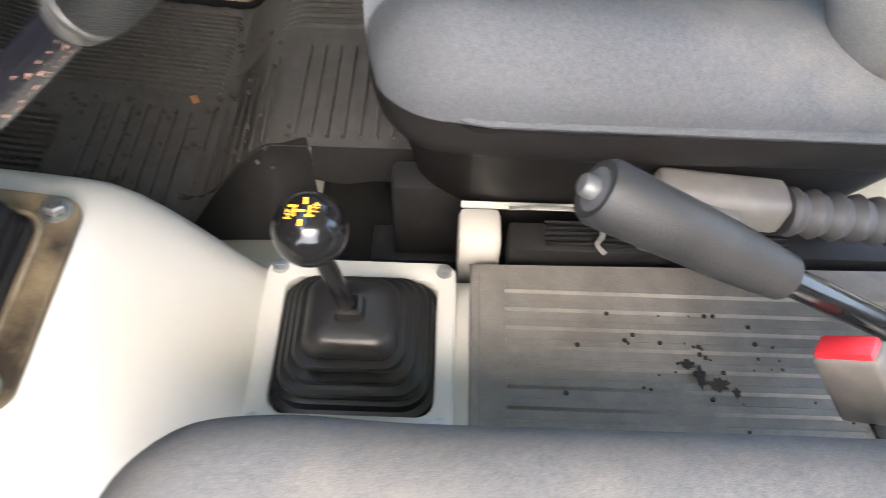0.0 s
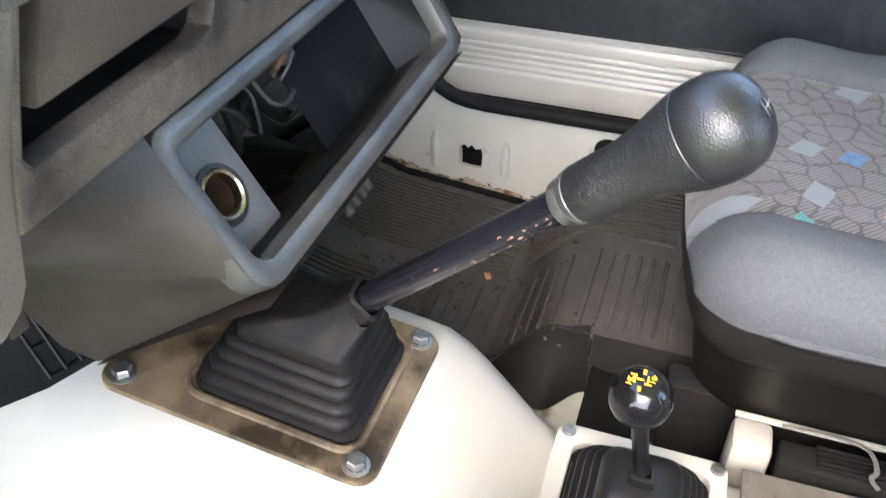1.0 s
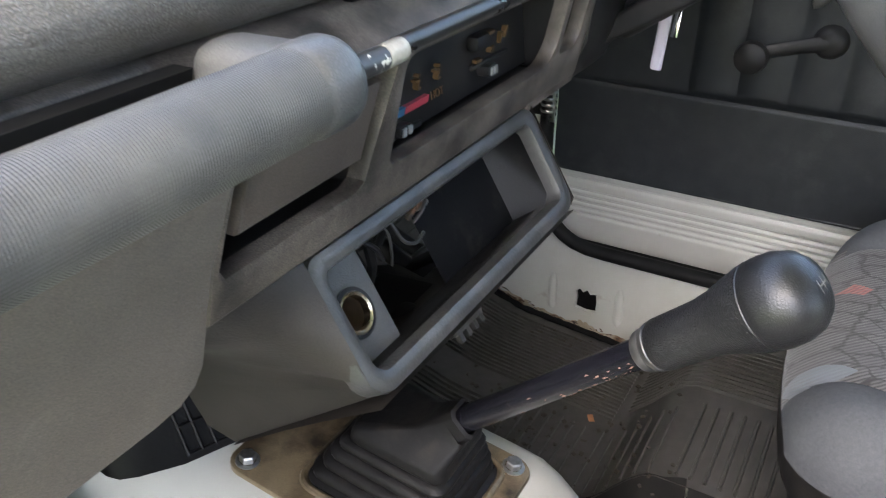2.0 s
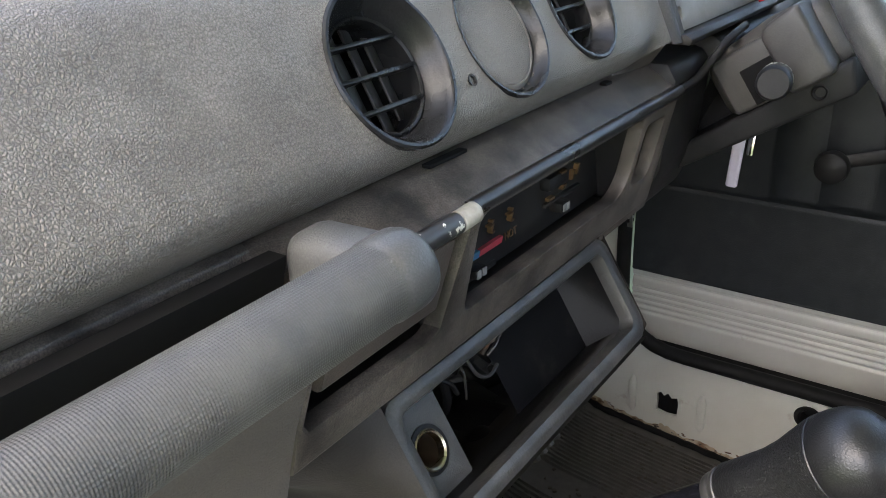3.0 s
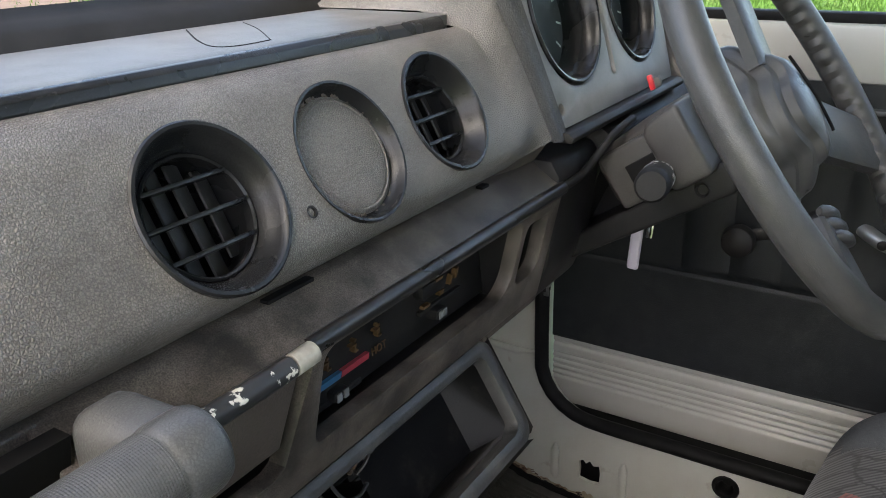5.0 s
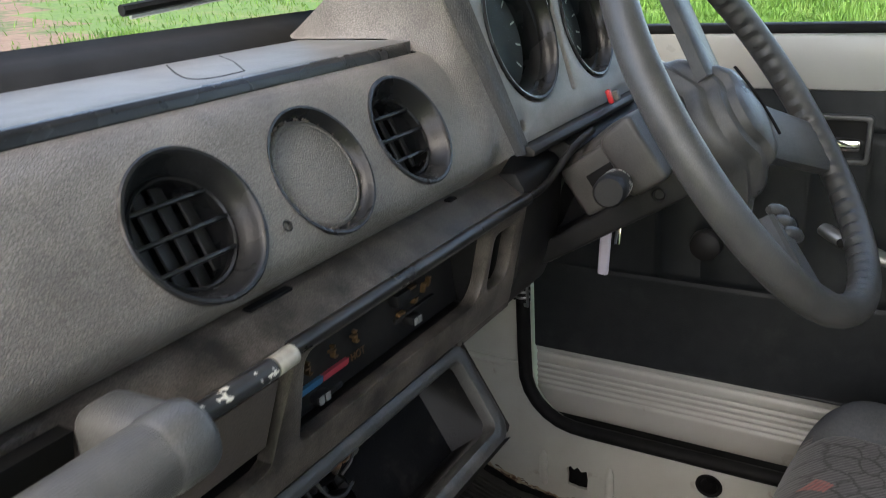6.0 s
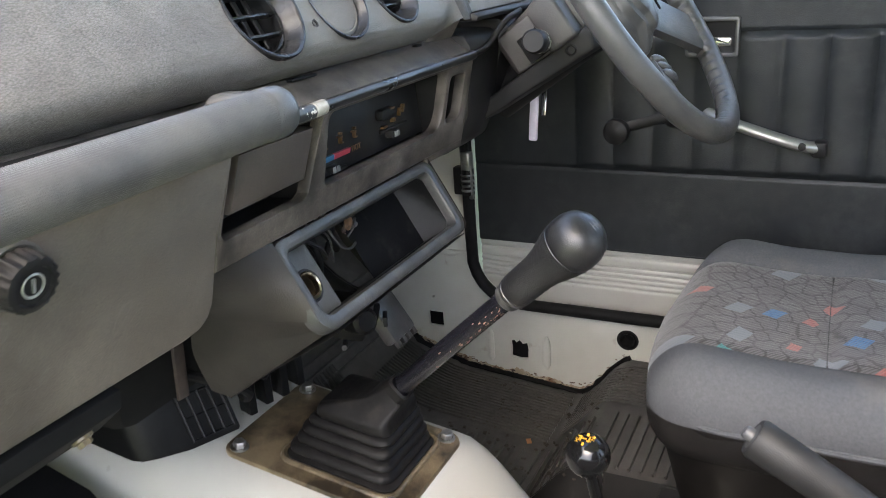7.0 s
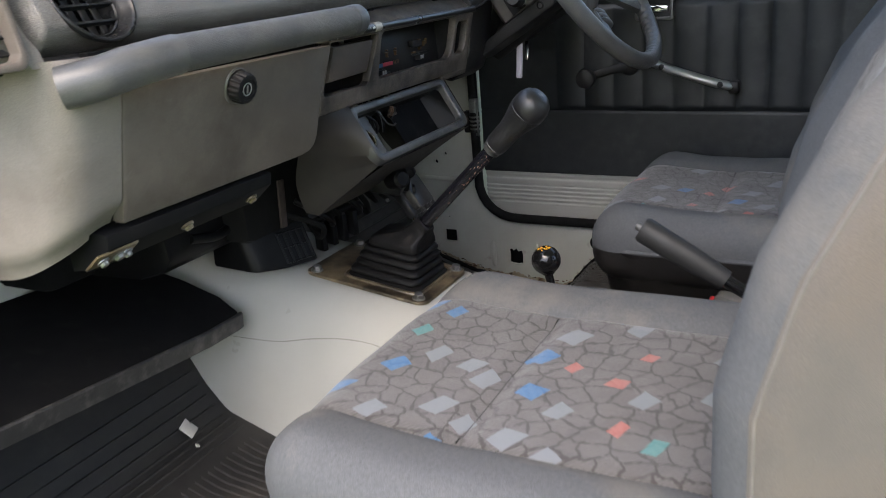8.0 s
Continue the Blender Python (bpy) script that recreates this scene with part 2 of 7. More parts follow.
CREAMW = mat("worn_cream_paint", (0.53, 0.535, 0.475), (0.475, 0.472, 0.41), 0.42, scale=16, bump=0.1, bscale=120, dirt=(0.20, 0.11, 0.06), dscale=9, dlow=0.63, dhigh=0.75, speck=0.04)
RUST = mat("rust", (0.150, 0.078, 0.042), (0.065, 0.036, 0.022), 0.85, scale=120, bump=0.5, bscale=500, dirt=(0.02, 0.015, 0.012), dscale=50, dlow=0.5, dhigh=0.62)
RUBBER = mat("black_rubber_mat", (0.0420, 0.0400, 0.0370), (0.066, 0.0620, 0.0575), 0.32, scale=70, bump=0.3, bscale=250, dirt=(0.032, 0.030, 0.027), dscale=26, dlow=0.52, dhigh=0.86)
RUBBERG = mat("grey_rubber_mat", (0.104, 0.096, 0.084), (0.140, 0.129, 0.112), 0.5, scale=50, bump=0.25, bscale=500, dirt=(0.066, 0.059, 0.051), dscale=16, dlow=0.46, dhigh=0.72)
BOOT = mat("gaiter_rubber", (0.0062, 0.0060, 0.0063), (0.0115, 0.0110, 0.0108), 0.48, scale=60, spec=0.14, bump=0.7, bscale=110, dirt=(0.024, 0.0205, 0.018), dscale=22, dlow=0.55, dhigh=0.72)
BOOTG = mat("grey_gaiter_rubber", (0.008, 0.008, 0.0085), (0.013, 0.0128, 0.0128), 0.36, spec=0.35, scale=80, bump=0.1, bscale=300)
PLATED = mat("old_yellow_plated_steel", (0.22, 0.165, 0.09), (0.13, 0.10, 0.06), 0.42, metal=0.55, scale=35, bump=0.1, bscale=200, dirt=(0.035, 0.028, 0.02), dscale=16, dlow=0.45, dhigh=0.7)
BRASS = mat("oily_brown_plated_steel", (0.215, 0.165, 0.100), (0.125, 0.094, 0.056), 0.36, metal=0.3, scale=28, bump=0.12, bscale=200, dirt=(0.024, 0.018, 0.012), dscale=13, dlow=0.42, dhigh=0.60, edge=(0.40, 0.34, 0.24))
STEEL = mat("zinc_steel", (0.44, 0.44, 0.43), (0.32, 0.32, 0.31), 0.42, metal=1.0, scale=200)
CHROME = mat("chrome", (0.75, 0.75, 0.74), (0.6, 0.6, 0.58), 0.12, metal=1.0)
BRUSHED = mat("satin_alloy", (0.42, 0.42, 0.40), (0.36, 0.36, 0.34), 0.38, metal=0.8)
SHAFT = mat("chipped_black_paint", (0.005, 0.005, 0.0075), (0.010, 0.010, 0.013), 0.22, spec=0.45, scale=50, bump=0.2, bscale=250, dirt=(0.030, 0.024, 0.021), dscale=75, dlow=0.64, dhigh=0.70)
KNOB = mat("worn_black_leather", (0.009, 0.009, 0.01), (0.016, 0.016, 0.016), 0.42, bump=0.9, bscale=520, btype="leather")
KNOBTOP = mat("smooth_black_knob", (0.010, 0.010, 0.011), (0.016, 0.016, 0.016), 0.34, bump=0.25, bscale=620, btype="leather", speck=0.0)
CLOTH = mat("grey_seat_cloth", (0.0685, 0.0715, 0.0750), (0.0860, 0.0885, 0.0915), 0.92, scale=300, bump=0.35, bscale=1400, dirt=(0.150, 0.136, 0.118), dscale=5, dlow=0.50, dhigh=0.76, spec=0.25)
BEIGE = mat("beige_seat_vinyl", (0.082, 0.074, 0.066), (0.102, 0.091, 0.080), 0.55, scale=20, bump=0.2, bscale=900, dirt=(0.098, 0.077, 0.060), dscale=5, dlow=0.45, dhigh=0.75)
SKIRT = mat("dark_seat_vinyl", (0.009, 0.0082, 0.0078), (0.014, 0.0126, 0.0118), 0.5, spec=0.25, scale=40, bump=0.25, bscale=600, btype="leather")
PATTERN = fabric()
TRIM = mat("black_door_vinyl", (0.0112, 0.0132, 0.0150), (0.0190, 0.0212, 0.0232), 0.44, spec=0.36, bump=0.3, bscale=500, btype="leather", dirt=(0.042, 0.044, 0.043), dscale=10, dlow=0.52, dhigh=0.82, crease_shade=(0.8, 1.06))
SEAL = mat("black_rubber_seal", (0.007, 0.007, 0.007), (0.011, 0.011, 0.011), 0.6, spec=0.12)
WHEELG = mat("steering_wheel_grey", (0.054, 0.0535, 0.052), (0.076, 0.0745, 0.0705), 0.30, bump=0.25, bscale=900, btype="leather", dirt=(0.115, 0.106, 0.094), dscale=14, dlow=0.48, dhigh=0.82, crease_shade=(0.82, 1.05))
BINGREY = mat("silver_grey_cluster_plastic", (0.175, 0.171, 0.163), (0.208, 0.202, 0.192), 0.46, bump=0.25, bscale=900, dirt=(0.105, 0.099, 0.091), dscale=12, dlow=0.5, dhigh=0.8)
RED = mat("red_plastic", (0.62, 0.03, 0.035), (0.5, 0.02, 0.03), 0.35)
REDMARK = mat("red_print", (0.38, 0.045, 0.065), None, 0.5)
BLUEMARK = mat("blue_print", (0.03, 0.13, 0.26), None, 0.5)
ORANGE = mat("amber_print", (0.095, 0.052, 0.02), None, 0.5)
YELLOW = mat("yellow_print", (0.85, 0.42, 0.03), None, 0.4)
WHITEP = mat("off_white_plastic", (0.66, 0.64, 0.58), (0.55, 0.53, 0.48), 0.5)
CLEAR = mat("milky_key_plastic", (0.55, 0.5, 0.58), (0.62, 0.58, 0.64), 0.3)
BELTG = mat("grey_belt_plastic", (0.105, 0.097, 0.087), (0.135, 0.125, 0.112), 0.55, dirt=(0.16, 0.145, 0.125), dscale=20)
SOIL = mat("dirt", (0.035, 0.028, 0.022), (0.06, 0.05, 0.04), 0.9, scale=200)
GRASS = mat("grass", (0.06, 0.15, 0.014), (0.10, 0.21, 0.024), 0.7, scale=3, dirt=(0.16, 0.19, 0.05), dscale=2.0, dlow=0.5, dhigh=0.8)
TURF = mat("turf", (0.05, 0.105, 0.016), (0.08, 0.145, 0.024), 0.9, scale=8, bump=0.4, bscale=60, dirt=(0.14, 0.135, 0.05), dscale=1.5, dlow=0.5, dhigh=0.75)
EARTH = mat("bare_earth_and_grass", (0.12, 0.075, 0.048), (0.17, 0.115, 0.078), 0.95, scale=6, bump=0.4, bscale=40, dirt=(0.05, 0.08, 0.018), dscale=0.8, dlow=0.52, dhigh=0.6)
GLASS = glass("window_glass")
LENS = glass("gauge_glass", (0.9, 0.95, 0.95), 0.02)


# ---- building helpers ----
BASE = {}


def thing(name, at, label, category, group="", kind=""):
    e = new(name)
    e.empty_display_size = 0.05
    e.location = at
    BASE[e] = Vector(at)
    return tagged(e, label, category, group, kind)


def finish(bm, smooth=True, angle=38):
    bmesh.ops.remove_doubles(bm, verts=bm.verts, dist=1e-6)
    bmesh.ops.recalc_face_normals(bm, faces=bm.faces)
    for f in bm.faces:
        f.smooth = smooth
    if smooth:
        for e in bm.edges:
            if len(e.link_faces) == 2 and e.calc_face_angle(0) > radians(angle):
                e.smooth = False


def part(name, bm, material, parent=None, label="", smooth=True, angle=38):
    finish(bm, smooth, angle)
    me = bpy.data.meshes.new(name)
    bm.to_mesh(me)
    bm.free()
    me.materials.append(material)
    ob = new(name, me)
    if parent:
        ob.parent = parent
        if parent in BASE:
            ob.matrix_parent_inverse = Matrix.Translation(-BASE[parent])
    if label:
        ob["label"] = label
    return ob


def box(bm, c, s, bev=0.0, rot=None, seg=2):
    r = bmesh.ops.create_cube(bm, size=1.0)
    vs = r["verts"]
    bmesh.ops.scale(bm, vec=s, verts=vs)
    if bev:
        es = list({e for v in vs for e in v.link_edges})
        out = bmesh.ops.bevel(bm, geom=es, offset=bev, segments=seg, affect="EDGES", profile=0.5)
        vs = list({v for f in out["faces"] for v in f.verts} | {v for v in vs if v.is_valid})
    m = Matrix.Translation(c)
    if rot is not None:
        m = m @ Euler([radians(a) for a in rot]).to_matrix().to_4x4()
    bmesh.ops.transform(bm, matrix=m, verts=vs)
    return vs


def smooth_path(pts, n=8):
    """Catmull-Rom through the points."""
    pts = [Vector(p) for p in pts]
    out = []
    for i in range(len(pts) - 1):
        a, b, c, d = pts[max(i - 1, 0)], pts[i], pts[i + 1], pts[min(i + 2, len(pts) - 1)]
        for k in range(n):
            t = k / n
            out.append(0.5 * (2 * b + (c - a) * t + (2 * a - 5 * b + 4 * c - d) * t * t + (3 * b - a - 3 * c + d) * t ** 3))
    return out + [pts[-1]]


def tube(bm, pts, r, seg=12, closed=False, flat=1.0, up=(0, 0, 1)):
    """A sweep along the points; r one radius or one each; flat squeezes it along the frame's second axis."""
    pts = [Vector(p) for p in pts]
    n = len(pts)
    rs = r if isinstance(r, (list, tuple)) else [r] * n
    nrm, rings = None, []
    for i, p in enumerate(pts):
        a = pts[(i - 1) % n] if closed or i else p
        b = pts[(i + 1) % n] if closed or i < n - 1 else p
        t = (b - a).normalized()
        if nrm is None:
            nrm = Vector(up) if abs(t.dot(Vector(up))) < 0.95 else Vector((1, 0, 0))
        nrm = (nrm - t * nrm.dot(t)).normalized()
        bi = t.cross(nrm)
        rings.append([bm.verts.new(p + rs[i] * (flat * math.cos(2 * math.pi * k / seg) * nrm + math.sin(2 * math.pi * k / seg) * bi)) for k in range(seg)])
    for i in range(n if closed else n - 1):
        A, B = rings[i], rings[(i + 1) % n]
        for k in range(seg):
            bm.faces.new((A[k], A[(k + 1) % seg], B[(k + 1) % seg], B[k]))
    if not closed:
        bm.faces.new(rings[0])
        bm.faces.new(rings[-1][::-1])


def lathe(bm, prof, m=Matrix(), seg=32, close=False):
    """Profile rows (radius, height) turned about the local z axis of m."""
    rings = []
    for r, h in prof:
        if r < 1e-5:
            rings.append([bm.verts.new(m @ Vector((0, 0, h)))])
        else:
            rings.append([bm.verts.new(m @ Vector((r * math.cos(2 * math.pi * k / seg), r * math.sin(2 * math.pi * k / seg), h))) for k in range(seg)])
    pairs = list(zip(rings, rings[1:])) + ([(rings[-1], rings[0])] if close else [])
    for A, B in pairs:
        for k in range(seg):
            q = [A[k % len(A)], A[(k + 1) % len(A)], B[(k + 1) % len(B)], B[k % len(B)]]
            q = list(dict.fromkeys(q))
            if len(q) > 2:
                bm.faces.new(q)


def sheet(bm, f, nu, nv, thick=None):
    """A surface f(u, v) over the unit square; thick gives it a back."""
    g = [[bm.verts.new(f(i / nu, j / nv)) for j in range(nv + 1)] for i in range(nu + 1)]
    fs = [bm.faces.new((g[i][j], g[i + 1][j], g[i + 1][j + 1], g[i][j + 1])) for i in range(nu) for j in range(nv)]
    if thick:
        bmesh.ops.solidify(bm, geom=fs, thickness=thick)
    return g


def rrect(x0, y0, x1, y1, r, n=5):
    """A rounded rectangle's loop in two dimensions; r one radius or four (from x0,y0 round)."""
    rs = r if isinstance(r, (list, tuple)) else [r] * 4
    out = []
    for (cx, cy, a), q in zip(((x0, y0, 180), (x1, y0, 270), (x1, y1, 0), (x0, y1, 90)), rs):
        ox, oy = cx + (q if cx == x0 else -q), cy + (q if cy == y0 else -q)
        if q < 1e-5:
            out.append((cx, cy))
            continue
        out += [(ox + q * math.cos(radians(a + 90 * k / n)), oy + q * math.sin(radians(a + 90 * k / n))) for k in range(n + 1)]
    return out


def circle(cx, cy, r, n=32):
    return [(cx + r * math.cos(2 * math.pi * k / n), cy + r * math.sin(2 * math.pi * k / n)) for k in range(n)]


def plate(bm, outer, holes, put, t, bev=0.0):
    """A plate with real openings: loops in two dimensions, put(u, v, w) to space, w from 0 (front) to t."""
    loops = []
    for loop in (outer, *holes):
        f = [bm.verts.new(put(u, v, 0.0)) for u, v in loop]
        k = [bm.verts.new(put(u, v, t)) for u, v in loop]
        loops.append((f, k))
    rims = []
    for side in (0, 1):
        es = []
        for lp in loops:
            vs = lp[side]
            es += [bm.edges.new((vs[i], vs[(i + 1) % len(vs)])) for i in range(len(vs))]
        bmesh.ops.triangle_fill(bm, use_beauty=True, use_dissolve=False, edges=es)
        if side == 0:
            rims = es
    for f, k in loops:
        n = len(f)
        for i in range(n):
            bm.faces.new((f[i], f[(i + 1) % n], k[(i + 1) % n], k[i]))
    if bev:
        bmesh.ops.recalc_face_normals(bm, faces=bm.faces)
        bmesh.ops.bevel(bm, geom=rims, offset=bev, segments=2, affect="EDGES", profile=0.5)


def along_x(y0, lean=0.0, z0=0.0):
    """Plates that face the rear: u is x, v is z; lean moves them back with height."""
    return lambda u, v, w: Vector((u, y0 + lean * (v - z0) + w, v))


def along_y(x0):
    """Plates that face the car's middle from the right: u is y, v is z."""
    return lambda u, v, w: Vector((x0 + w, u, v))


def prism_x(bm, prof, x0, x1, bev=0.0):
    a = [bm.verts.new((x0, y, z)) for y, z in prof]
    b = [bm.verts.new((x1, y, z)) for y, z in prof]
    n = len(prof)
    fs = [bm.faces.new(a), bm.faces.new(b[::-1])]
    fs += [bm.faces.new((a[i], b[i], b[(i + 1) % n], a[(i + 1) % n])) for i in range(n)]
    if bev:
        bmesh.ops.recalc_face_normals(bm, faces=fs)
        bmesh.ops.bevel(bm, geom=list({e for f in fs for e in f.edges}), offset=bev, segments=2, affect="EDGES", profile=0.5)


def rounded_block(bm, size, r, n, warp):
    """A box with rounded edges, finely divided, then bent by warp(p)."""
    sx, sy, sz = (s / 2 for s in size)
    verts = {}

    def point(i, j, k, dims):
        key = (i, j, k)
        if key not in verts:
            p = Vector(((2 * i / dims[0] - 1) * sx, (2 * j / dims[1] - 1) * sy, (2 * k / dims[2] - 1) * sz))
            q = Vector([max(-s + r, min(s - r, v)) for v, s in zip(p, (sx, sy, sz))])
            d = p - q
            if d.length > 1e-9:
                p = q + d.normalized() * r * min(1, max(abs(c) for c in d) / r)
            verts[key] = bm.verts.new(warp(p))
        return verts[key]

    nx, ny, nz = n
    for a, b, c, fix in ((0, 1, 2, 0), (0, 1, 2, nz), (0, 2, 1, 0), (0, 2, 1, ny), (1, 2, 0, 0), (1, 2, 0, nx)):
        for i in range(n[a]):
            for j in range(n[b]):
                ids = []
                for di, dj in ((0, 0), (1, 0), (1, 1), (0, 1)):
                    key = [0, 0, 0]
                    key[a], key[b], key[c] = i + di, j + dj, fix
                    ids.append(point(*key, n))
                bm.faces.new(ids)


def split(bm, test):
    """Two meshes out of one: the faces that pass the test, and the rest."""
    other = bm.copy()
    bm.faces.ensure_lookup_table()
    other.faces.ensure_lookup_table()
    yes = [test(f.calc_center_median()) for f in bm.faces]
    bmesh.ops.delete(bm, geom=[f for f, y in zip(bm.faces, yes) if not y], context="FACES")
    bmesh.ops.delete(other, geom=[f for f, y in zip(other.faces, yes) if y], context="FACES")
    return bm, other


def frame_to(p, d, up=(0, 0, 1)):
    """A pose at p whose z axis points along d."""
    q = Vector(d).to_track_quat("Z", "Y").to_matrix().to_4x4()
    return Matrix.Translation(p) @ q


def bolt_mesh(bm, m, r=0.008, h=0.006):
    lathe(bm, [(0, -0.001), (r * 1.35, -0.001), (r * 1.35, 0.0012), (r * 0.95, 0.0018)], m, 20)
    lathe(bm, [(r * 0.95, 0.0015), (r * 0.95, h), (r * 0.8, h + 0.0012), (0, h + 0.0012)], m @ pose(0, 0, 0, 0, 0, 15), 6)


def writing(name, text, size, m, material, parent, depth=0.0003):
    cu = bpy.data.curves.new(name, "FONT")
    cu.body, cu.size, cu.extrude, cu.align_x, cu.align_y = text, size, depth, "CENTER", "CENTER"
    tmp = new("tmp_text", cu)
    me = bpy.data.meshes.new_from_object(tmp.evaluated_get(bpy.context.evaluated_depsgraph_get()))
    bpy.data.objects.remove(tmp)
    me.materials.append(material)
    me.transform(m)
    ob = new(name, me)
    ob.parent = parent
    if parent in BASE:
        ob.matrix_parent_inverse = Matrix.Translation(-BASE[parent])
    return ob


# ---- structure ----
def smoothstep(a, b, t):
    t = max(0.0, min(1.0, (t - a) / (b - a)))
    return t * t * (3 - 2 * t)


def toe(y):
    """Height of the floor, which climbs to the toe board in front."""
    return float(np.interp(y, (-2, 0.0, 0.25, 0.35, 0.39, 0.425, 0.50, 0.58), (0, 0.004, 0.028, 0.06, 0.105, 0.16, 0.31, 0.52)))


def step_floor(y):
    """The driver's floor: a slanting step leads up to the level that the seat stands on."""
    return toe(y) + 0.088 * smoothstep(0.035, -0.065, y)


bm = bmesh.new()
sheet(bm, lambda u, v: Vector((-0.70 + 1.46 * u, -1.5 + 2.08 * v, toe(-1.5 + 2.08 * v) - 0.012)), 8, 60, 0.01)
tagged(part("floor", bm, CREAMW), "cream painted steel floor pan, dirty", "floor", kind="structure")

bm = bmesh.new()
sheet(bm, lambda u, v: Vector((0.350 + 0.34 * u, -1.4 + 1.44 * v, step_floor(-1.4 + 1.44 * v) - 0.006)), 4, 90, 0.004)
tagged(part("floor_step", bm, CREAMW), "cream painted raised floor under the driver seat", "floor", kind="structure")

# cream steel in truth; near-black colour stands for the shade up there
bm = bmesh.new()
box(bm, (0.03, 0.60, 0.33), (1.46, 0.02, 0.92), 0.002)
tagged(part("wall_firewall", bm, VOID), "steel firewall, painted near-black for the shade behind the dashboard", "wall", kind="structure")


def tunnel_top(y):
    return 0.150 + 0.118 * smoothstep(-0.125, 0.02, y) + 0.145 * max(0.0, y - 0.02)


def tunnel_point(u, y, lift=0.0):
    """u from -1 (left foot) to 1 (right foot) across the tunnel at y."""
    front = smoothstep(-0.12, 0.05, y)
    xl, xr = -0.15 + 0.045 * front, 0.185 + 0.025 * front
    n = 5.0 - 1.4 * front
    a = u * math.pi / 2
    c, s = math.cos(a), math.sin(a)
    px = math.copysign(abs(s) ** (2 / n), s)
    pz = abs(c) ** (2 / n)
    h = tunnel_top(y)
    return Vector(((xl + xr) / 2 + px * (xr - xl + 2 * lift) / 2, y, pz * (h + lift)))


bm = bmesh.new()
sheet(bm, lambda u, v: tunnel_point(2 * u - 1, -1.4 + 1.96 * v), 56, 110)
tagged(part("floor_tunnel", bm, CREAM), "cream painted steel transmission tunnel with scuffs", "tunnel", kind="structure")

bm = bmesh.new()
tube(bm, smooth_path([tunnel_point(u, y, 0.0004) for u, y in ((-0.72, 0.36), (-0.707, 0.334), (-0.69, 0.28), (-0.665, 0.224), (-0.60, 0.16), (-0.553, 0.103), (-0.54, 0.06), (-0.553, 0.021))], 8), 0.00035, 6)
tagged(part("trim_paint_crack", bm, SOIL), "thin dark crack in the cream tunnel paint", "crack", kind="structure")

# right-hand kick panel and sill, with its real openings
arc = [(0.222 - 0.09 + 0.09 * math.cos(radians(a)), 0.262 + 0.09 * math.sin(radians(a))) for a in range(0, -91, -9)]
kick = [(-1.3, -0.02), (0.58, -0.02), (0.58, 0.78), (0.222, 0.78)] + arc + [(-1.3, 0.172)]
ragged = [(0.130, 0.060), (0.146, 0.058), (0.163, 0.061), (0.162, 0.078), (0.164, 0.092), (0.157, 0.096), (0.152, 0.091), (0.146, 0.097), (0.140, 0.090), (0.131, 0.093), (0.129, 0.08)]
bm = bmesh.new()
plate(bm, kick, [ragged, rrect(0.300, 0.102, 0.331, 0.132, 0.002), circle(-0.054, 0.128, 0.016, 24), circle(0.318, 0.163, 0.003, 10), circle(0.34, 0.30, 0.005, 10), circle(0.315, 0.32, 0.004, 10)], along_y(0.683), 0.006)
for y in (0.203, 0.093):
    tube(bm, [(0.6835, y, 0.045), (0.681, y, 0.055), (0.681, y, 0.10), (0.6835, y, 0.112)], [0.002, 0.007, 0.007, 0.002], 10, flat=0.6, up=(1, 0, 0))
tube(bm, [(0.6835, 0.24, 0.262), (0.680, 0.27, 0.258), (0.680, 0.42, 0.262), (0.6835, 0.45, 0.265)], [0.002, 0.006, 0.006, 0.002], 10)
tagged(part("wall_kick_panel", bm, CREAMW), "cream painted steel kick panel with square holes and rust", "wall panel", kind="structure")
# black walls behind the openings: the cavity's shade is in their colour
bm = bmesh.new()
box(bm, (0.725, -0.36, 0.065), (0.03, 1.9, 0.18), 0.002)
tagged(part("wall_sill_inner", bm, VOID), "wall behind the kick panel, painted black for the unlit cavity", "wall panel", kind="structure")
bm = bmesh.new()
box(bm, (0.735, 0.25, 0.38), (0.09, 0.02, 0.80), 0.002)
tagged(part("wall_jamb", bm, CREAMW), "cream painted door jamb", "wall panel", kind="structure")
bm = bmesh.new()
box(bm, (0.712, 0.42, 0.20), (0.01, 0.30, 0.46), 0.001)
tagged(part("wall_cavity", bm, VOID), "black sheet standing for the unlit cavity behind the kick panel", "wall panel", kind="structure")
# rust along the panel's foot: a dark ragged band and a few flakes
def ragged_band(bm, x, y0, y1, low, high, rough, seed):
    """A thin strip on the panel, its upper edge uneven."""
    n = 150
    foot, top = [], []
    for k in range(n + 1):
        y = y0 + (y1 - y0) * k / n
        z = max(0.004, step_floor(y)) + low
        e = high * (0.35 + 0.65 * abs(noise.noise(Vector((y * 17, seed, 0))))) + rough * abs(noise.noise(Vector((y * 95, seed, 3))))
        e *= smoothstep(y0, y0 + 0.05, y) * smoothstep(y1, y1 - 0.05, y)
        foot.append(bm.verts.new((x, y, z)))
        top.append(bm.verts.new((x, y, z + 0.001 + e)))
    fs = [bm.faces.new((foot[k], foot[k + 1], top[k + 1], top[k])) for k in range(n)]
    bmesh.ops.solidify(bm, geom=fs, thickness=0.0003)


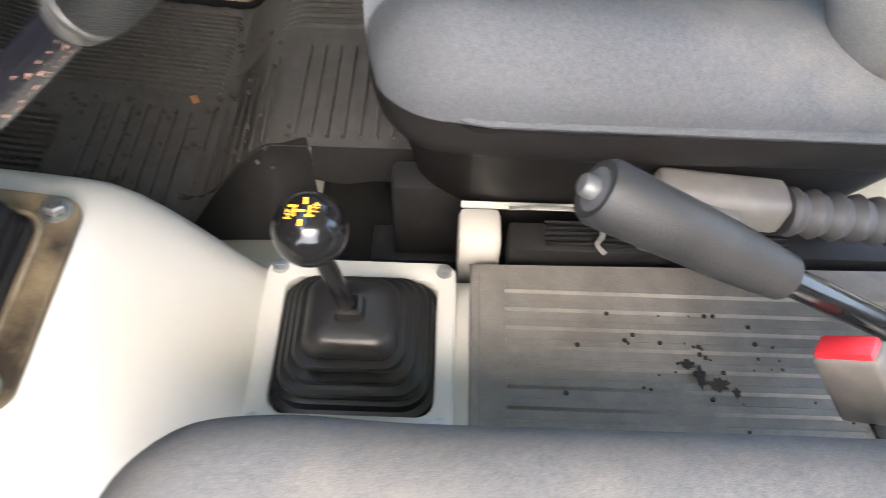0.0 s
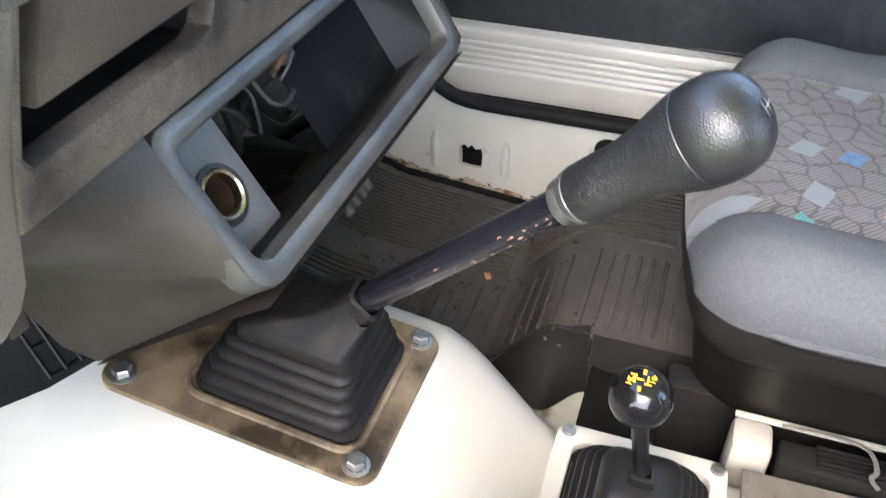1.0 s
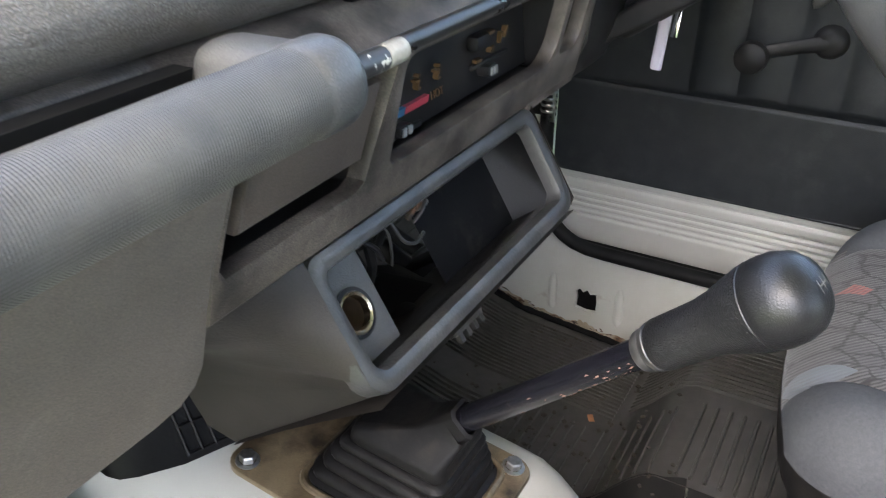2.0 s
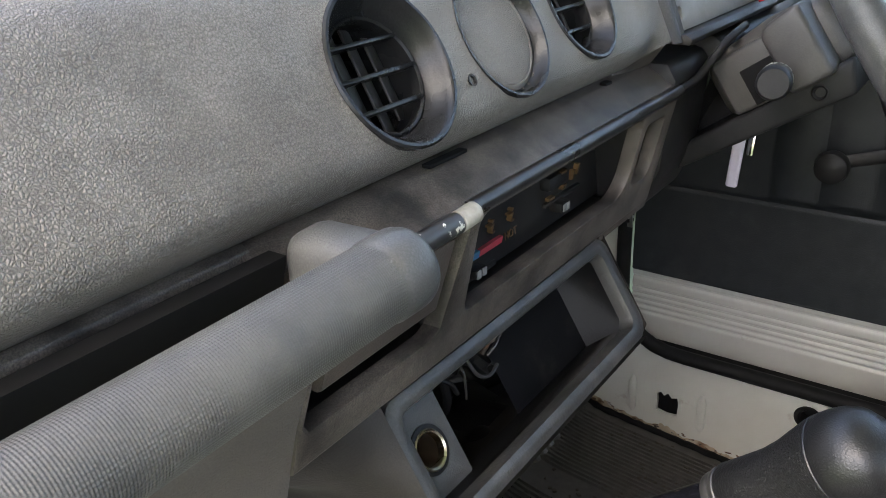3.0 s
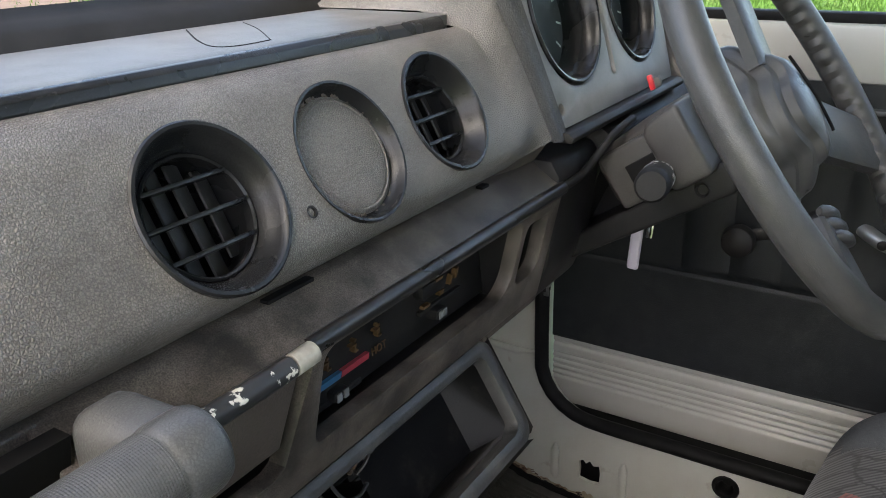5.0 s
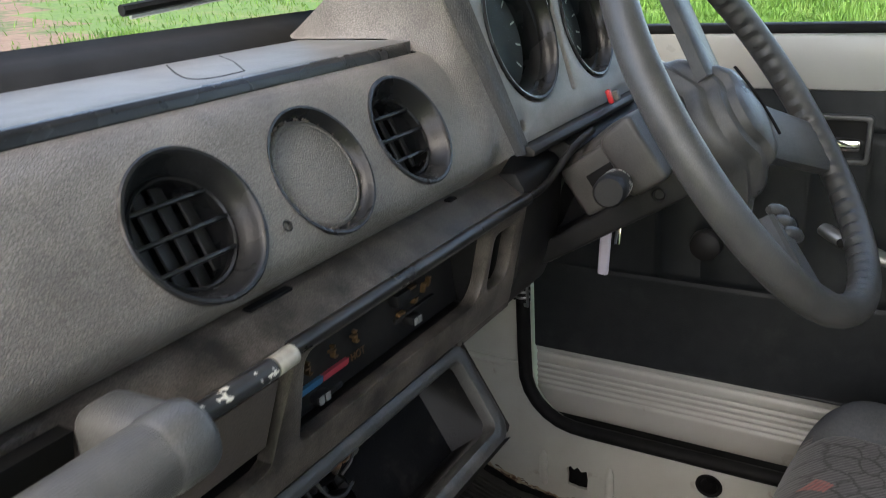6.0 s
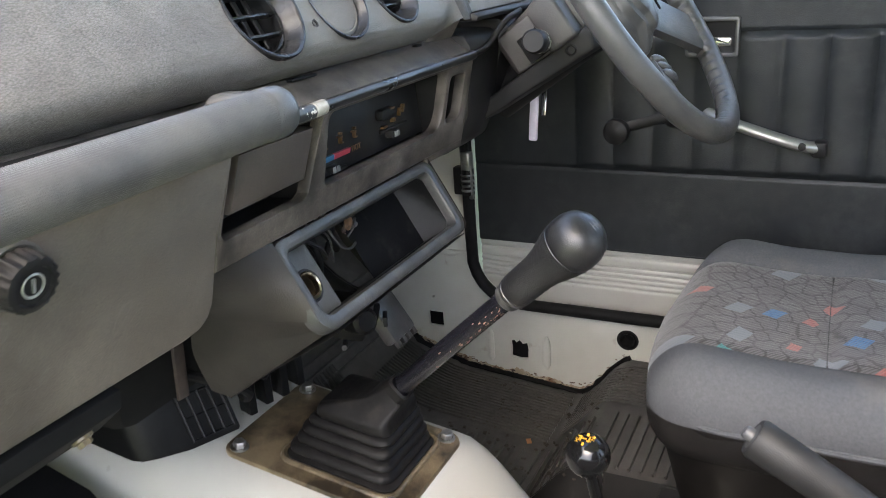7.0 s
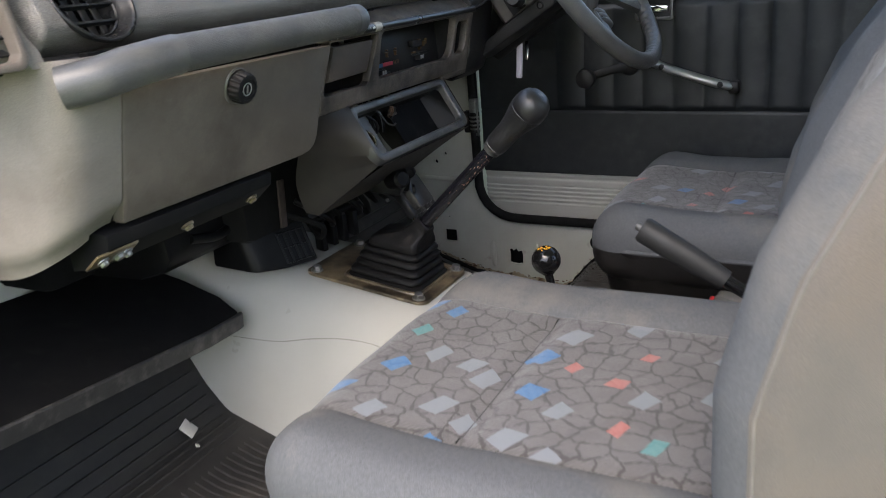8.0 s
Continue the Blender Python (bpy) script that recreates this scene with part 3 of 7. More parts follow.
STAIN = mat("tan_rust_stain", (0.30, 0.235, 0.150), (0.40, 0.34, 0.25), 0.7, scale=55, bump=0.2, bscale=300, dirt=(0.16, 0.085, 0.04), dscale=40, dlow=0.50, dhigh=0.66)
bm = bmesh.new()
ragged_band(bm, 0.6822, -0.06, 0.45, 0.0, 0.026, 0.010, 2.0)
tagged(part("trim_rust_stain", bm, STAIN), "tan rust stain creeping up the cream panel", "rust", kind="structure")
bm = bmesh.new()
random.seed(5)
ragged_band(bm, 0.6814, -0.05, 0.45, 0.0, 0.012, 0.009, 7.0)
for k in range(110):
    y = random.uniform(-0.05, 0.44)
    h = random.uniform(0.0008, 0.0026)
    box(bm, (0.6818, y, max(0.008, step_floor(y)) + 0.004 + 0.016 * random.random() ** 2), (0.0006, random.uniform(0.002, 0.010), h), 0.0, (random.uniform(-25, 25), 0, 0), 1)
tagged(part("trim_rust_line", bm, RUST), "flaking brown rust along the panel foot", "rust", kind="structure")

# black sealer where the floor meets the panel
bm = bmesh.new()
tube(bm, [(0.679 - 0.004 * abs(noise.noise(Vector((k * 0.7, 0, 0)))), 0.40 - 0.46 * k / 50, step_floor(0.40 - 0.46 * k / 50) + 0.004) for k in range(51)], [0.0055 + 0.004 * noise.noise(Vector((k * 0.9, 5, 0))) for k in range(51)], 8)
tagged(part("trim_floor_sealer", bm, VOID), "lumpy black sealer in the floor corner", "sealer", kind="structure")

bm = bmesh.new()
seal_path = [(0.668, 0.226, 0.74), (0.668, 0.226, 0.5), (0.668, 0.225, 0.30)]
seal_path += [(0.668, 0.225 - 0.085 + 0.085 * math.cos(radians(a)), 0.263 + 0.085 * math.sin(radians(a))) for a in range(-10, -86, -15)]
seal_path += [(0.668, 0.12, 0.177), (0.668, -0.3, 0.177), (0.668, -1.2, 0.177)]
tube(bm, seal_path, 0.0105, 12)
tagged(part("trim_door_seal", bm, SEAL), "black rubber weatherstrip round the door opening", "seal", kind="structure")

bm = bmesh.new()
lathe(bm, [(0.0175, 0.0), (0.019, 0.002), (0.0175, 0.004), (0.013, 0.004), (0.011, 0.001), (0.010, -0.02), (0, -0.02)], frame_to((0.683, -0.054, 0.128), (-1, 0, 0)), 28)
tagged(part("grommet", bm, SEAL), "round black rubber grommet in the kick panel", "grommet")

# ---- driver's door ----
door = thing("door_1", (0.74, -0.27, 0.14), "cream steel door with black pleated vinyl trim", "door", kind="structure")
DX = 0.732


def rib(z):
    """Pressed ribs of the door's lower panel."""
    d = sum(math.exp(-((z - c) / 0.0022) ** 2) * 0.0035 for c in (0.238, 0.228, 0.218, 0.208, 0.198))
    return d + math.exp(-((z - 0.256) / 0.003) ** 2) * 0.004


bm = bmesh.new()
sheet(bm, lambda u, v: Vector((DX + 0.004 + rib(0.14 + 0.16 * v), 0.236 - 1.0 * u, 0.14 + 0.16 * v)), 4, 110)
part("lower_panel", bm, CREAM, door, "cream pressed steel panel with ribs")


def trim_x(y, z):
    t = 0.0
    if 0.417 < z < 0.637 and y < 0.045:
        ph = ((0.045 - y) / 0.062) % 1.0
        t = 0.007 * math.sin(math.pi * ph) ** 0.45
        t *= smoothstep(0.417, 0.428, z) * (1 - smoothstep(0.626, 0.637, z))
    for line in (0.417, 0.637):
        t -= 0.003 * math.exp(-((z - line) / 0.002) ** 2)
    wob = 0.0022 * noise.noise(Vector((y * 9, z * 9, 3.1)))
    return DX - 0.006 - t - wob


bm = bmesh.new()
sheet(bm, lambda u, v: Vector((trim_x(0.234 - 0.97 * u, 0.274 + 0.412 * v), 0.234 - 0.97 * u, 0.274 + 0.412 * v)), 190, 110)
tube(bm, [(DX - 0.003, 0.233, 0.275), (DX - 0.003, -0.735, 0.275)], 0.0035, 8)
part("trim_panel", bm, TRIM, door, "black grained vinyl with stitched vertical pleats")
bm = bmesh.new()
box(bm, (DX + 0.01, -0.265, 0.718), (0.035, 0.97, 0.066), 0.006)
part("window_ledge", bm, CREAM, door, "cream painted ledge below the window")
bm = bmesh.new()
box(bm, (DX + 0.014, -0.265, 0.756), (0.03, 0.97, 0.012), 0.003)
part("window_seal", bm, SEAL, door, "black rubber window channel")
bm = bmesh.new()
box(bm, (DX + 0.03, -0.265, 0.45), (0.004, 0.96, 0.6), 0.001)
part("outer_skin", bm, CREAM, door)
bm = bmesh.new()
box(bm, (DX + 0.016, -0.265, 0.95), (0.004, 0.95, 0.39), 0.001)
pane = part("window_pane", bm, GLASS, door, "clear side window glass")
pane.visible_shadow = False
# window crank
CK = Vector((DX - 0.008, -0.115, 0.513))
bm = bmesh.new()
lathe(bm, [(0, 0), (0.020, 0), (0.021, 0.006), (0.017, 0.016), (0.012, 0.02), (0, 0.021)], frame_to(CK, (-1, 0, 0)), 28)
crank = part("window_crank", bm, BLACKP, door, "black window crank with a round knob")
bm = bmesh.new()
tube(bm, [CK + Vector((-0.016, 0, 0)), CK + Vector((-0.020, 0.03, -0.006)), CK + Vector((-0.026, 0.08, -0.020))], [0.010, 0.0085, 0.008], 12, flat=0.5, up=(1, 0, 0))
part("crank_arm", bm, BLACKP, crank)
bm = bmesh.new()
lathe(bm, [(0, 0), (0.012, 0), (0.019, 0.008), (0.021, 0.016), (0.019, 0.026), (0.010, 0.031), (0, 0.0315)], frame_to(CK + Vector((-0.026, 0.083, -0.021)), (-1, 0, 0)), 28)
part("crank_knob", bm, BLACKP, crank)
# pull strap
bm = bmesh.new()
pp = smooth_path([(DX - 0.012, -0.165, 0.517), (DX - 0.035, -0.19, 0.511), (DX - 0.042, -0.245, 0.494), (DX - 0.035, -0.30, 0.476), (DX - 0.012, -0.327, 0.468)], 8)
tube(bm, pp, [0.011] * len(pp), 14, flat=0.75)
pull = part("door_pull", bm, BRUSHED, door, "satin grey pull handle with screws")
bm = bmesh.new()
for p in ((DX - 0.044, -0.188, 0.512), (DX - 0.044, -0.302, 0.476)):
    lathe(bm, [(0, 0), (0.006, 0), (0.005, 0.003), (0, 0.004)], frame_to(p, (-1, 0, 0)), 14)
part("screw", bm, BLACKP, pull)
bm = bmesh.new()
box(bm, (DX - 0.016, -0.325, 0.468), (0.03, 0.022, 0.024), 0.006)
part("end_cap", bm, BLACKP, pull)
# inside handle
bm = bmesh.new()
plate(bm, rrect(-0.205, 0.602, -0.128, 0.660, 0.006), [rrect(-0.199, 0.608, -0.134, 0.654, 0.004)], along_y(DX - 0.022), 0.012, 0.0015)
ih = part("inside_handle", bm, mat("dull_bezel", (0.12, 0.12, 0.12), (0.08, 0.08, 0.08), 0.4, metal=0.5), door, "chromed bezel with a small release lever")
bm = bmesh.new()
box(bm, (DX - 0.009, -0.166, 0.631), (0.002, 0.066, 0.047), 0.0)
part("recess", bm, BLACKP, ih)
bm = bmesh.new()
box(bm, (DX - 0.017, -0.172, 0.624), (0.008, 0.045, 0.015), 0.004)
part("lever", bm, CHROME, ih)
# door check strap and hinge by the jamb
bm = bmesh.new()
box(bm, (0.672, 0.236, 0.40), (0.02, 0.03, 0.05), 0.004)
lathe(bm, [(0, 0), (0.011, 0), (0.011, 0.045), (0, 0.045)], pose(0.662, 0.222, 0.378), 16)
hinge = part("hinge", bm, BLACKP, door, "black greasy door hinge")
bm = bmesh.new()
for k in range(4):
    lathe(bm, [(0.0112, 0), (0.0125, 0.002), (0.0112, 0.004)], pose(0.662, 0.222, 0.384 + 0.009 * k), 16)
box(bm, (0.662, 0.222, 0.437), (0.020, 0.018, 0.034), 0.004)
box(bm, (0.656, 0.214, 0.402), (0.003, 0.008, 0.062), 0.001)
part("hinge_ring", bm, STEEL, hinge)

# ---- windscreen, pillars, roof ----
WS0, WS1 = Vector((0, 0.238, 0.812)), Vector((0, 0.03, 1.29))
bm = bmesh.new()
prism_x(bm, [(0.200, 0.796), (0.214, 0.812), (0.232, 0.816), (0.243, 0.823), (0.26, 0.812), (0.27, 0.74), (0.21, 0.74)], -0.70, 0.76)
tagged(part("trim_windscreen_seal", bm, SEAL), "black rubber seal along the windscreen foot", "seal", kind="structure")
bm = bmesh.new()
box(bm, (0.03, 0.60, 0.775), (1.46, 0.74, 0.02), 0.0)
for v in bm.verts:
    v.co.y = min(max(v.co.y, 0.255), 0.62)
tagged(part("wall_cowl", bm, CREAM), "cream steel cowl ahead of the windscreen", "cowl", kind="structure")
bm = bmesh.new()
d = (WS1 - WS0).normalized()
a, b = WS0 - 0.02 * d, WS1
vs = [bm.verts.new((x, q.y, q.z)) for x, q in ((-0.66, a), (0.72, a), (0.70, b), (-0.64, b))]
bmesh.ops.solidify(bm, geom=[bm.faces.new(vs)], thickness=0.005)
w = tagged(part("window_windscreen", bm, GLASS), "clear flat windscreen glass", "window", kind="structure")
w.visible_shadow = False
for nm, x0, x1 in (("wall_pillar_left", -0.69, -0.645), ("wall_pillar_right", 0.70, 0.76)):
    bm = bmesh.new()
    tube(bm, [((x0 + x1) / 2, 0.26, 0.74), ((x0 + x1) / 2, 0.045, 1.31)], 0.035, 10)
    tagged(part(nm, bm, CREAM), "cream painted windscreen pillar", "pillar", kind="structure")
bm = bmesh.new()
sheet(bm, lambda u, v: Vector((-0.70 + 1.46 * u, 0.06 - 1.75 * v, 1.30 + 0.05 * math.sin(math.pi * u))), 12, 12, 0.02)
tagged(part("ceiling", bm, mat("roof_lining", (0.55, 0.54, 0.51), None, 0.8)), "pale roof lining", "ceiling", kind="structure")
bm = bmesh.new()
plate(bm, rrect(-0.70, -0.02, 0.76, 1.32, 0.02), [rrect(-0.64, 0.50, 0.70, 1.27, 0.06)], lambda u, v, w: Vector((u, -1.60 - w, v)), 0.03)
tagged(part("wall_rear", bm, CREAM), "cream rear body panel with a window opening", "wall", kind="structure")
bm = bmesh.new()
plate(bm, [(-1.62, -0.02), (-0.80, -0.02), (-0.80, 1.31), (-1.62, 1.31)], [rrect(-1.57, 0.56, -0.85, 1.27, 0.05)], along_y(0.735), 0.025)
tagged(part("wall_side_right", bm, CREAM), "cream rear side panel with a window opening", "wall", kind="structure")
bm = bmesh.new()
plate(bm, [(-1.62, -0.02), (-0.92, -0.02), (-0.92, 1.31), (-1.62, 1.31)], [rrect(-1.57, 0.56, -0.97, 1.27, 0.05)], along_y(-0.70), 0.025)
tagged(part("wall_side_left", bm, CREAM), "cream rear side panel with a window opening", "wall", kind="structure")
bm = bmesh.new()
prism_x(bm, [(-1.0, -0.10), (0.58, -0.10), (0.58, 0.018), (-1.0, 0.018)], -0.70, -0.645, 0.006)
tagged(part("wall_sill_left", bm, CREAMW), "scuffed cream door sill", "sill", kind="structure")
bm = bmesh.new()
box(bm, (-0.68, 0.42, 0.37), (0.03, 0.34, 0.76), 0.004)
tagged(part("wall_kick_left", bm, CREAMW), "cream painted kick panel", "wall panel", kind="structure")

# ---- ground outside ----
bm = bmesh.new()


def ground_z(x, y):
    d = math.hypot(max(x, 0.0), max(y, 0.0))
    return -0.55 + 0.085 * max(0.0, min(d, 30.0) - 1.8) + 0.10 * noise.noise(Vector((x * 0.13, y * 0.13, 0))) + 0.03 * noise.noise(Vector((x * 0.8, y * 0.8, 5)))


def gp(u, v):
    x = math.copysign(abs(2 * u - 1) ** 2.2, 2 * u - 1) * 160
    y = math.copysign(abs(2 * v - 1) ** 2.2, 2 * v - 1) * 160
    return Vector((x, y, ground_z(x, y)))


sheet(bm, gp, 160, 160)
gnd = tagged(part("ground", bm, TURF), "green turf with a patch of bare reddish earth", "ground", kind="structure")
gnd.data.materials.append(EARTH)
for f in gnd.data.polygons:
    c = f.center
    b = math.degrees(math.atan2(c.x + 0.3, c.y + 0.25))
    f.material_index = 1 if -60 < b + 6 * noise.noise(Vector((c.x * 0.6, c.y * 0.6, 2))) < 33 else 0
# grass where the windows look out
rng = np.random.default_rng(7)
verts, faces = [], []


def blade(x, y, h, w, lean, ang):
    z = ground_z(x, y) - 0.01
    dx, dy = math.cos(ang) * w, math.sin(ang) * w
    lx, ly = math.cos(ang + 1.3) * lean, math.sin(ang + 1.3) * lean
    i = len(verts)
    verts.extend([(x - dx, y - dy, z), (x + dx, y + dy, z), (x + dx * 0.7 + lx * 0.4, y + dy * 0.7 + ly * 0.4, z + h * 0.6), (x - dx * 0.7 + lx * 0.4, y - dy * 0.7 + ly * 0.4, z + h * 0.6), (x + lx, y + ly, z + h)])
    faces.extend([(i, i + 1, i + 2, i + 3), (i + 3, i + 2, i + 4)])


for k in range(120000):
    a = radians(rng.uniform(26, 97))
    d = math.sqrt(rng.uniform(2.6 ** 2, 13.0 ** 2))
    x, y = -0.3 + d * math.sin(a), -0.25 + d * math.cos(a)
    bare = smoothstep(radians(38), radians(32), a) + 0.5 * noise.noise(Vector((x * 0.5, y * 0.5, 9)))
    if rng.uniform() < bare:
        continue
    tuft = 0.75 + 0.6 * noise.noise(Vector((x * 1.3, y * 1.3, 4)))
    blade(x, y, rng.uniform(0.07, 0.24) * tuft, rng.uniform(0.004, 0.010), rng.uniform(0.02, 0.12), rng.uniform(0, 6.283))
# coarser tufts farther off
for k in range(70000):
    a = radians(rng.uniform(24, 100))
    d = math.sqrt(rng.uniform(8.0 ** 2, 34.0 ** 2))
    x, y = -0.3 + d * math.sin(a), -0.25 + d * math.cos(a)
    n1 = noise.noise(Vector((x * 0.35, y * 0.35, 9)))
    if rng.uniform() < smoothstep(radians(36), radians(31), a) * 0.93 + 0.35 * n1:
        continue
    tuft = 0.7 + 0.7 * noise.noise(Vector((x * 0.8, y * 0.8, 4)))
    blade(x, y, rng.uniform(0.05, 0.17) * tuft, rng.uniform(0.004, 0.011), rng.uniform(0.02, 0.12), rng.uniform(0, 6.283))
me = bpy.data.meshes.new("grass")
me.from_pydata(verts, [], faces)
me.materials.append(GRASS)
tagged(new("grass", me), "bright green long grass and weeds", "grass", kind="stuff")

# ---- dashboard ----
dash = thing("dashboard", (0.0, 0.12, 0.42), "dusty dark grey plastic dashboard, worn and scuffed", "dashboard")


def pad_y(z):
    """The pad's face leans back; its foot is tucked under, its top rounded."""
    return float(np.interp(z, (0.69, 0.694, 0.70, 0.707, 0.714, 0.722, 0.73, 0.75, 0.77, 0.778, 0.784, 0.789, 0.7925, 0.7945),
                           (0.052, 0.044, 0.036, 0.0308, 0.0292, 0.0312, 0.035, 0.0457, 0.0567, 0.0612, 0.0655, 0.0705, 0.0765, 0.084)))


def pad_z(v):
    return 0.690 + 0.1045 * v


PADX = (-0.530, 0.205)
PN = 44
VENTB = mat("glossy_vent_plastic", (0.011, 0.0115, 0.0122), (0.017, 0.017, 0.0175), 0.26, spec=0.26, bump=0.1, bscale=700, dirt=(0.026, 0.0255, 0.026), dscale=25, dlow=0.55, dhigh=0.85)
VANEB = mat("dusty_black_vane", (0.026, 0.0252, 0.0245), (0.038, 0.037, 0.0355), 0.5, spec=0.35, bump=0.15, bscale=700)
LEAN = radians(28.8)
FACE = Vector((0, -math.cos(LEAN), math.sin(LEAN)))
VENTS = ((-0.0676, 0.0438, 0.7460), (0.1328, 0.0470, 0.7515))
BLANK = (0.0335, 0.0451, 0.7485)
LEFTV = (-0.474, 0.0370, 0.7337)
bm = bmesh.new()


def pad_grid(x0, x1, nx):
    sheet(bm, lambda u, v: Vector((x0 + (x1 - x0) * u, pad_y(pad_z(v)), pad_z(v))), nx, PN)


def pad_cell(x0, x1, c, r):
    """A piece of the pad with a round hole, which meets its neighbours vertex to vertex."""
    zs = [pad_z(k / PN) for k in range(PN + 1)]
    xs = [x0 + (x1 - x0) * k / 24 for k in range(25)]
    edge = [(x1, z) for z in zs[:-1]] + [(x, zs[-1]) for x in xs[:0:-1]] + [(x0, z) for z in zs[:0:-1]] + [(x, zs[0]) for x in xs[:-1]]
    rings = []
    for k in range(15):
        s = k / 14
        ring = []
        for x, z in edge:
            a = math.atan2((z - c[2]) / math.cos(LEAN), x - c[0])
            hx, hz = c[0] + r * math.cos(a), c[2] + r * math.sin(a) * math.cos(LEAN)
            px, pz = hx + (x - hx) * s, hz + (z - hz) * s
            ring.append(bm.verts.new((px, pad_y(pz), pz)))
        rings.append(ring)
    n = len(edge)
    for A, B in zip(rings, rings[1:]):
        for i in range(n):
            bm.faces.new((A[i], A[(i + 1) % n], B[(i + 1) % n], B[i]))


pad_cell(PADX[0], -0.418, LEFTV, 0.0402)
pad_grid(-0.418, -0.119, 30)
pad_cell(-0.119, -0.0171, VENTS[0], 0.0402)
pad_cell(-0.0171, 0.0832, BLANK, 0.0402)
pad_cell(0.0832, 0.184, VENTS[1], 0.0392)
pad_grid(0.184, PADX[1], 4)
# rounded left end
sheet(bm, lambda u, v: Vector((PADX[0] - 0.012 * math.sin(u * math.pi / 2), pad_y(pad_z(v)) + 0.012 * (1 - math.cos(u * math.pi / 2)) + 0.05 * u * u, pad_z(v))), 6, PN)
part("dash_pad", bm, PAD, dash, "grained dark grey padded upper dash")


def vent(c, r, parent):
    """A round air vent: flange and funnel, a round framed grille of bars over swivelled vanes."""
    m = frame_to(c, FACE)
    b = bmesh.new()
    lathe(b, [(r + 0.001, -0.004), (r + 0.0016, 0.0006), (r + 0.0006, 0.0016), (r - 0.001, 0.0016), (r - 0.0022, 0.0004), (r - 0.0030, -0.002), (r - 0.006, -0.007), (r - 0.0088, -0.012), (r - 0.0095, -0.014), (r - 0.0105, -0.05)], m, 56)
    ring = part("vent", b, VENTB, parent, "round black air vent with a grille")
    q = r - 0.0096
    b = bmesh.new()
    lathe(b, [(q + 0.0006, -0.016), (q + 0.0004, -0.0122), (q - 0.0006, -0.0112), (q - 0.0018, -0.0122), (q - 0.0018, -0.018)], m, 48)
    gr = part("grille", b, VENTB, ring)
    for k in (-0.52, 0.02, 0.56):
        h = k * q
        half = math.sqrt(q * q - h * h) - 0.0006
        b = bmesh.new()
        box(b, (0, 0, 0), (2 * half, 0.0024, 0.007), 0.0006)
        bmesh.ops.transform(b, matrix=m @ Matrix.Translation((0, h, -0.0145)), verts=b.verts)
        part("bar", b, VENTB, gr)
    for k in (-0.62, -0.2, 0.22, 0.64):
        h = k * q
        half = math.sqrt(q * q - h * h) - 0.001
        b = bmesh.new()
        box(b, (0, 0, 0), (0.0016, 2 * half, 0.0125), 0.0005)
        bmesh.ops.transform(b, matrix=m @ Matrix.Translation((h, 0, -0.026)) @ pose(0, 0, 0, 0, -66, 0), verts=b.verts)
        part("vane", b, VANEB, gr)
    b = bmesh.new()
    lathe(b, [(0, -0.048), (q, -0.048), (q, -0.046)], m, 32)
    part("duct_back", b, VOID, ring)
    return ring


vent(VENTS[0], 0.0402, dash)
vent(VENTS[1], 0.0392, dash)
vent(LEFTV, 0.0402, dash)
# blank cover in the middle hole
m = frame_to(BLANK, FACE)
bm = bmesh.new()
lathe(bm, [(0.0412, -0.002), (0.0406, 0.0008), (0.0392, 0.0006), (0.0378, -0.0022), (0.0362, -0.0066), (0.0346, -0.0078)], m, 60)
blank = part("blank_surround", bm, VENTB, dash, "sunken round surround")
bm = bmesh.new()
lathe(bm, [(0.0348, -0.0082), (0.0342, -0.0068), (0.0328, -0.0058), (0.0318, -0.0055), (0.0310, -0.0062), (0.0302, -0.0056), (0.0285, -0.0052), (0, -0.0048)], m, 60)
part("blank_cover", bm, PAD, blank, "round grained blanking cover with old glue")
bm = bmesh.new()
random.seed(3)
for k in range(110):
    a = random.uniform(0.55, 1.45) * math.pi if k % 3 else random.uniform(0.1, 1.9) * math.pi
    rr = 0.0348 + random.uniform(-0.0012, 0.0014)
    box(bm, m @ Vector((rr * math.cos(a), rr * math.sin(a), -0.0072)), (random.uniform(0.0008, 0.003), 0.0012, random.uniform(0.0008, 0.0024)), 0.0003, (0, random.uniform(0, 90), 0), 1)
tagged(part("glue", bm, mat("old_glue", (0.12, 0.10, 0.085), (0.07, 0.058, 0.048), 0.8), blank), kind="stuff")
bm = bmesh.new()
lathe(bm, [(0.003, 0.0005), (0.0035, 0.0012), (0.0025, 0.001), (0.0018, -0.003), (0, -0.003)], frame_to((-0.016, 0.0345, 0.7295), FACE), 16)
part("screw_hole", bm, BLACKP, dash)

# shelf behind the pad, with a dark rounded lip over a groove
bm = bmesh.new()
prism_x(bm, [(0.0835, 0.780), (0.0838, 0.7955), (0.0850, 0.7998), (0.0875, 0.8024), (0.090, 0.8030), (0.091, 0.780)], -0.60, 0.192, 0.0003)
part("shelf_lip", bm, VENTB, dash, "black rounded lip along the shelf", angle=50)
bm = bmesh.new()
prism_x(bm, [(0.0908, 0.780), (0.0908, 0.8026), (0.0925, 0.8031), (0.10, 0.8032), (0.20, 0.8035), (0.208, 0.7995), (0.21, 0.78)], -0.60, 0.206)
shelf = part("dash_shelf", bm, mat("smooth_grey_shelf", (0.070, 0.069, 0.067), (0.098, 0.096, 0.092), 0.44, bump=0.3, bscale=900, dirt=(0.16, 0.15, 0.14), dscale=12, dlow=0.5, dhigh=0.9), dash, "smooth grey dash shelf below the windscreen", angle=30)
bm = bmesh.new()
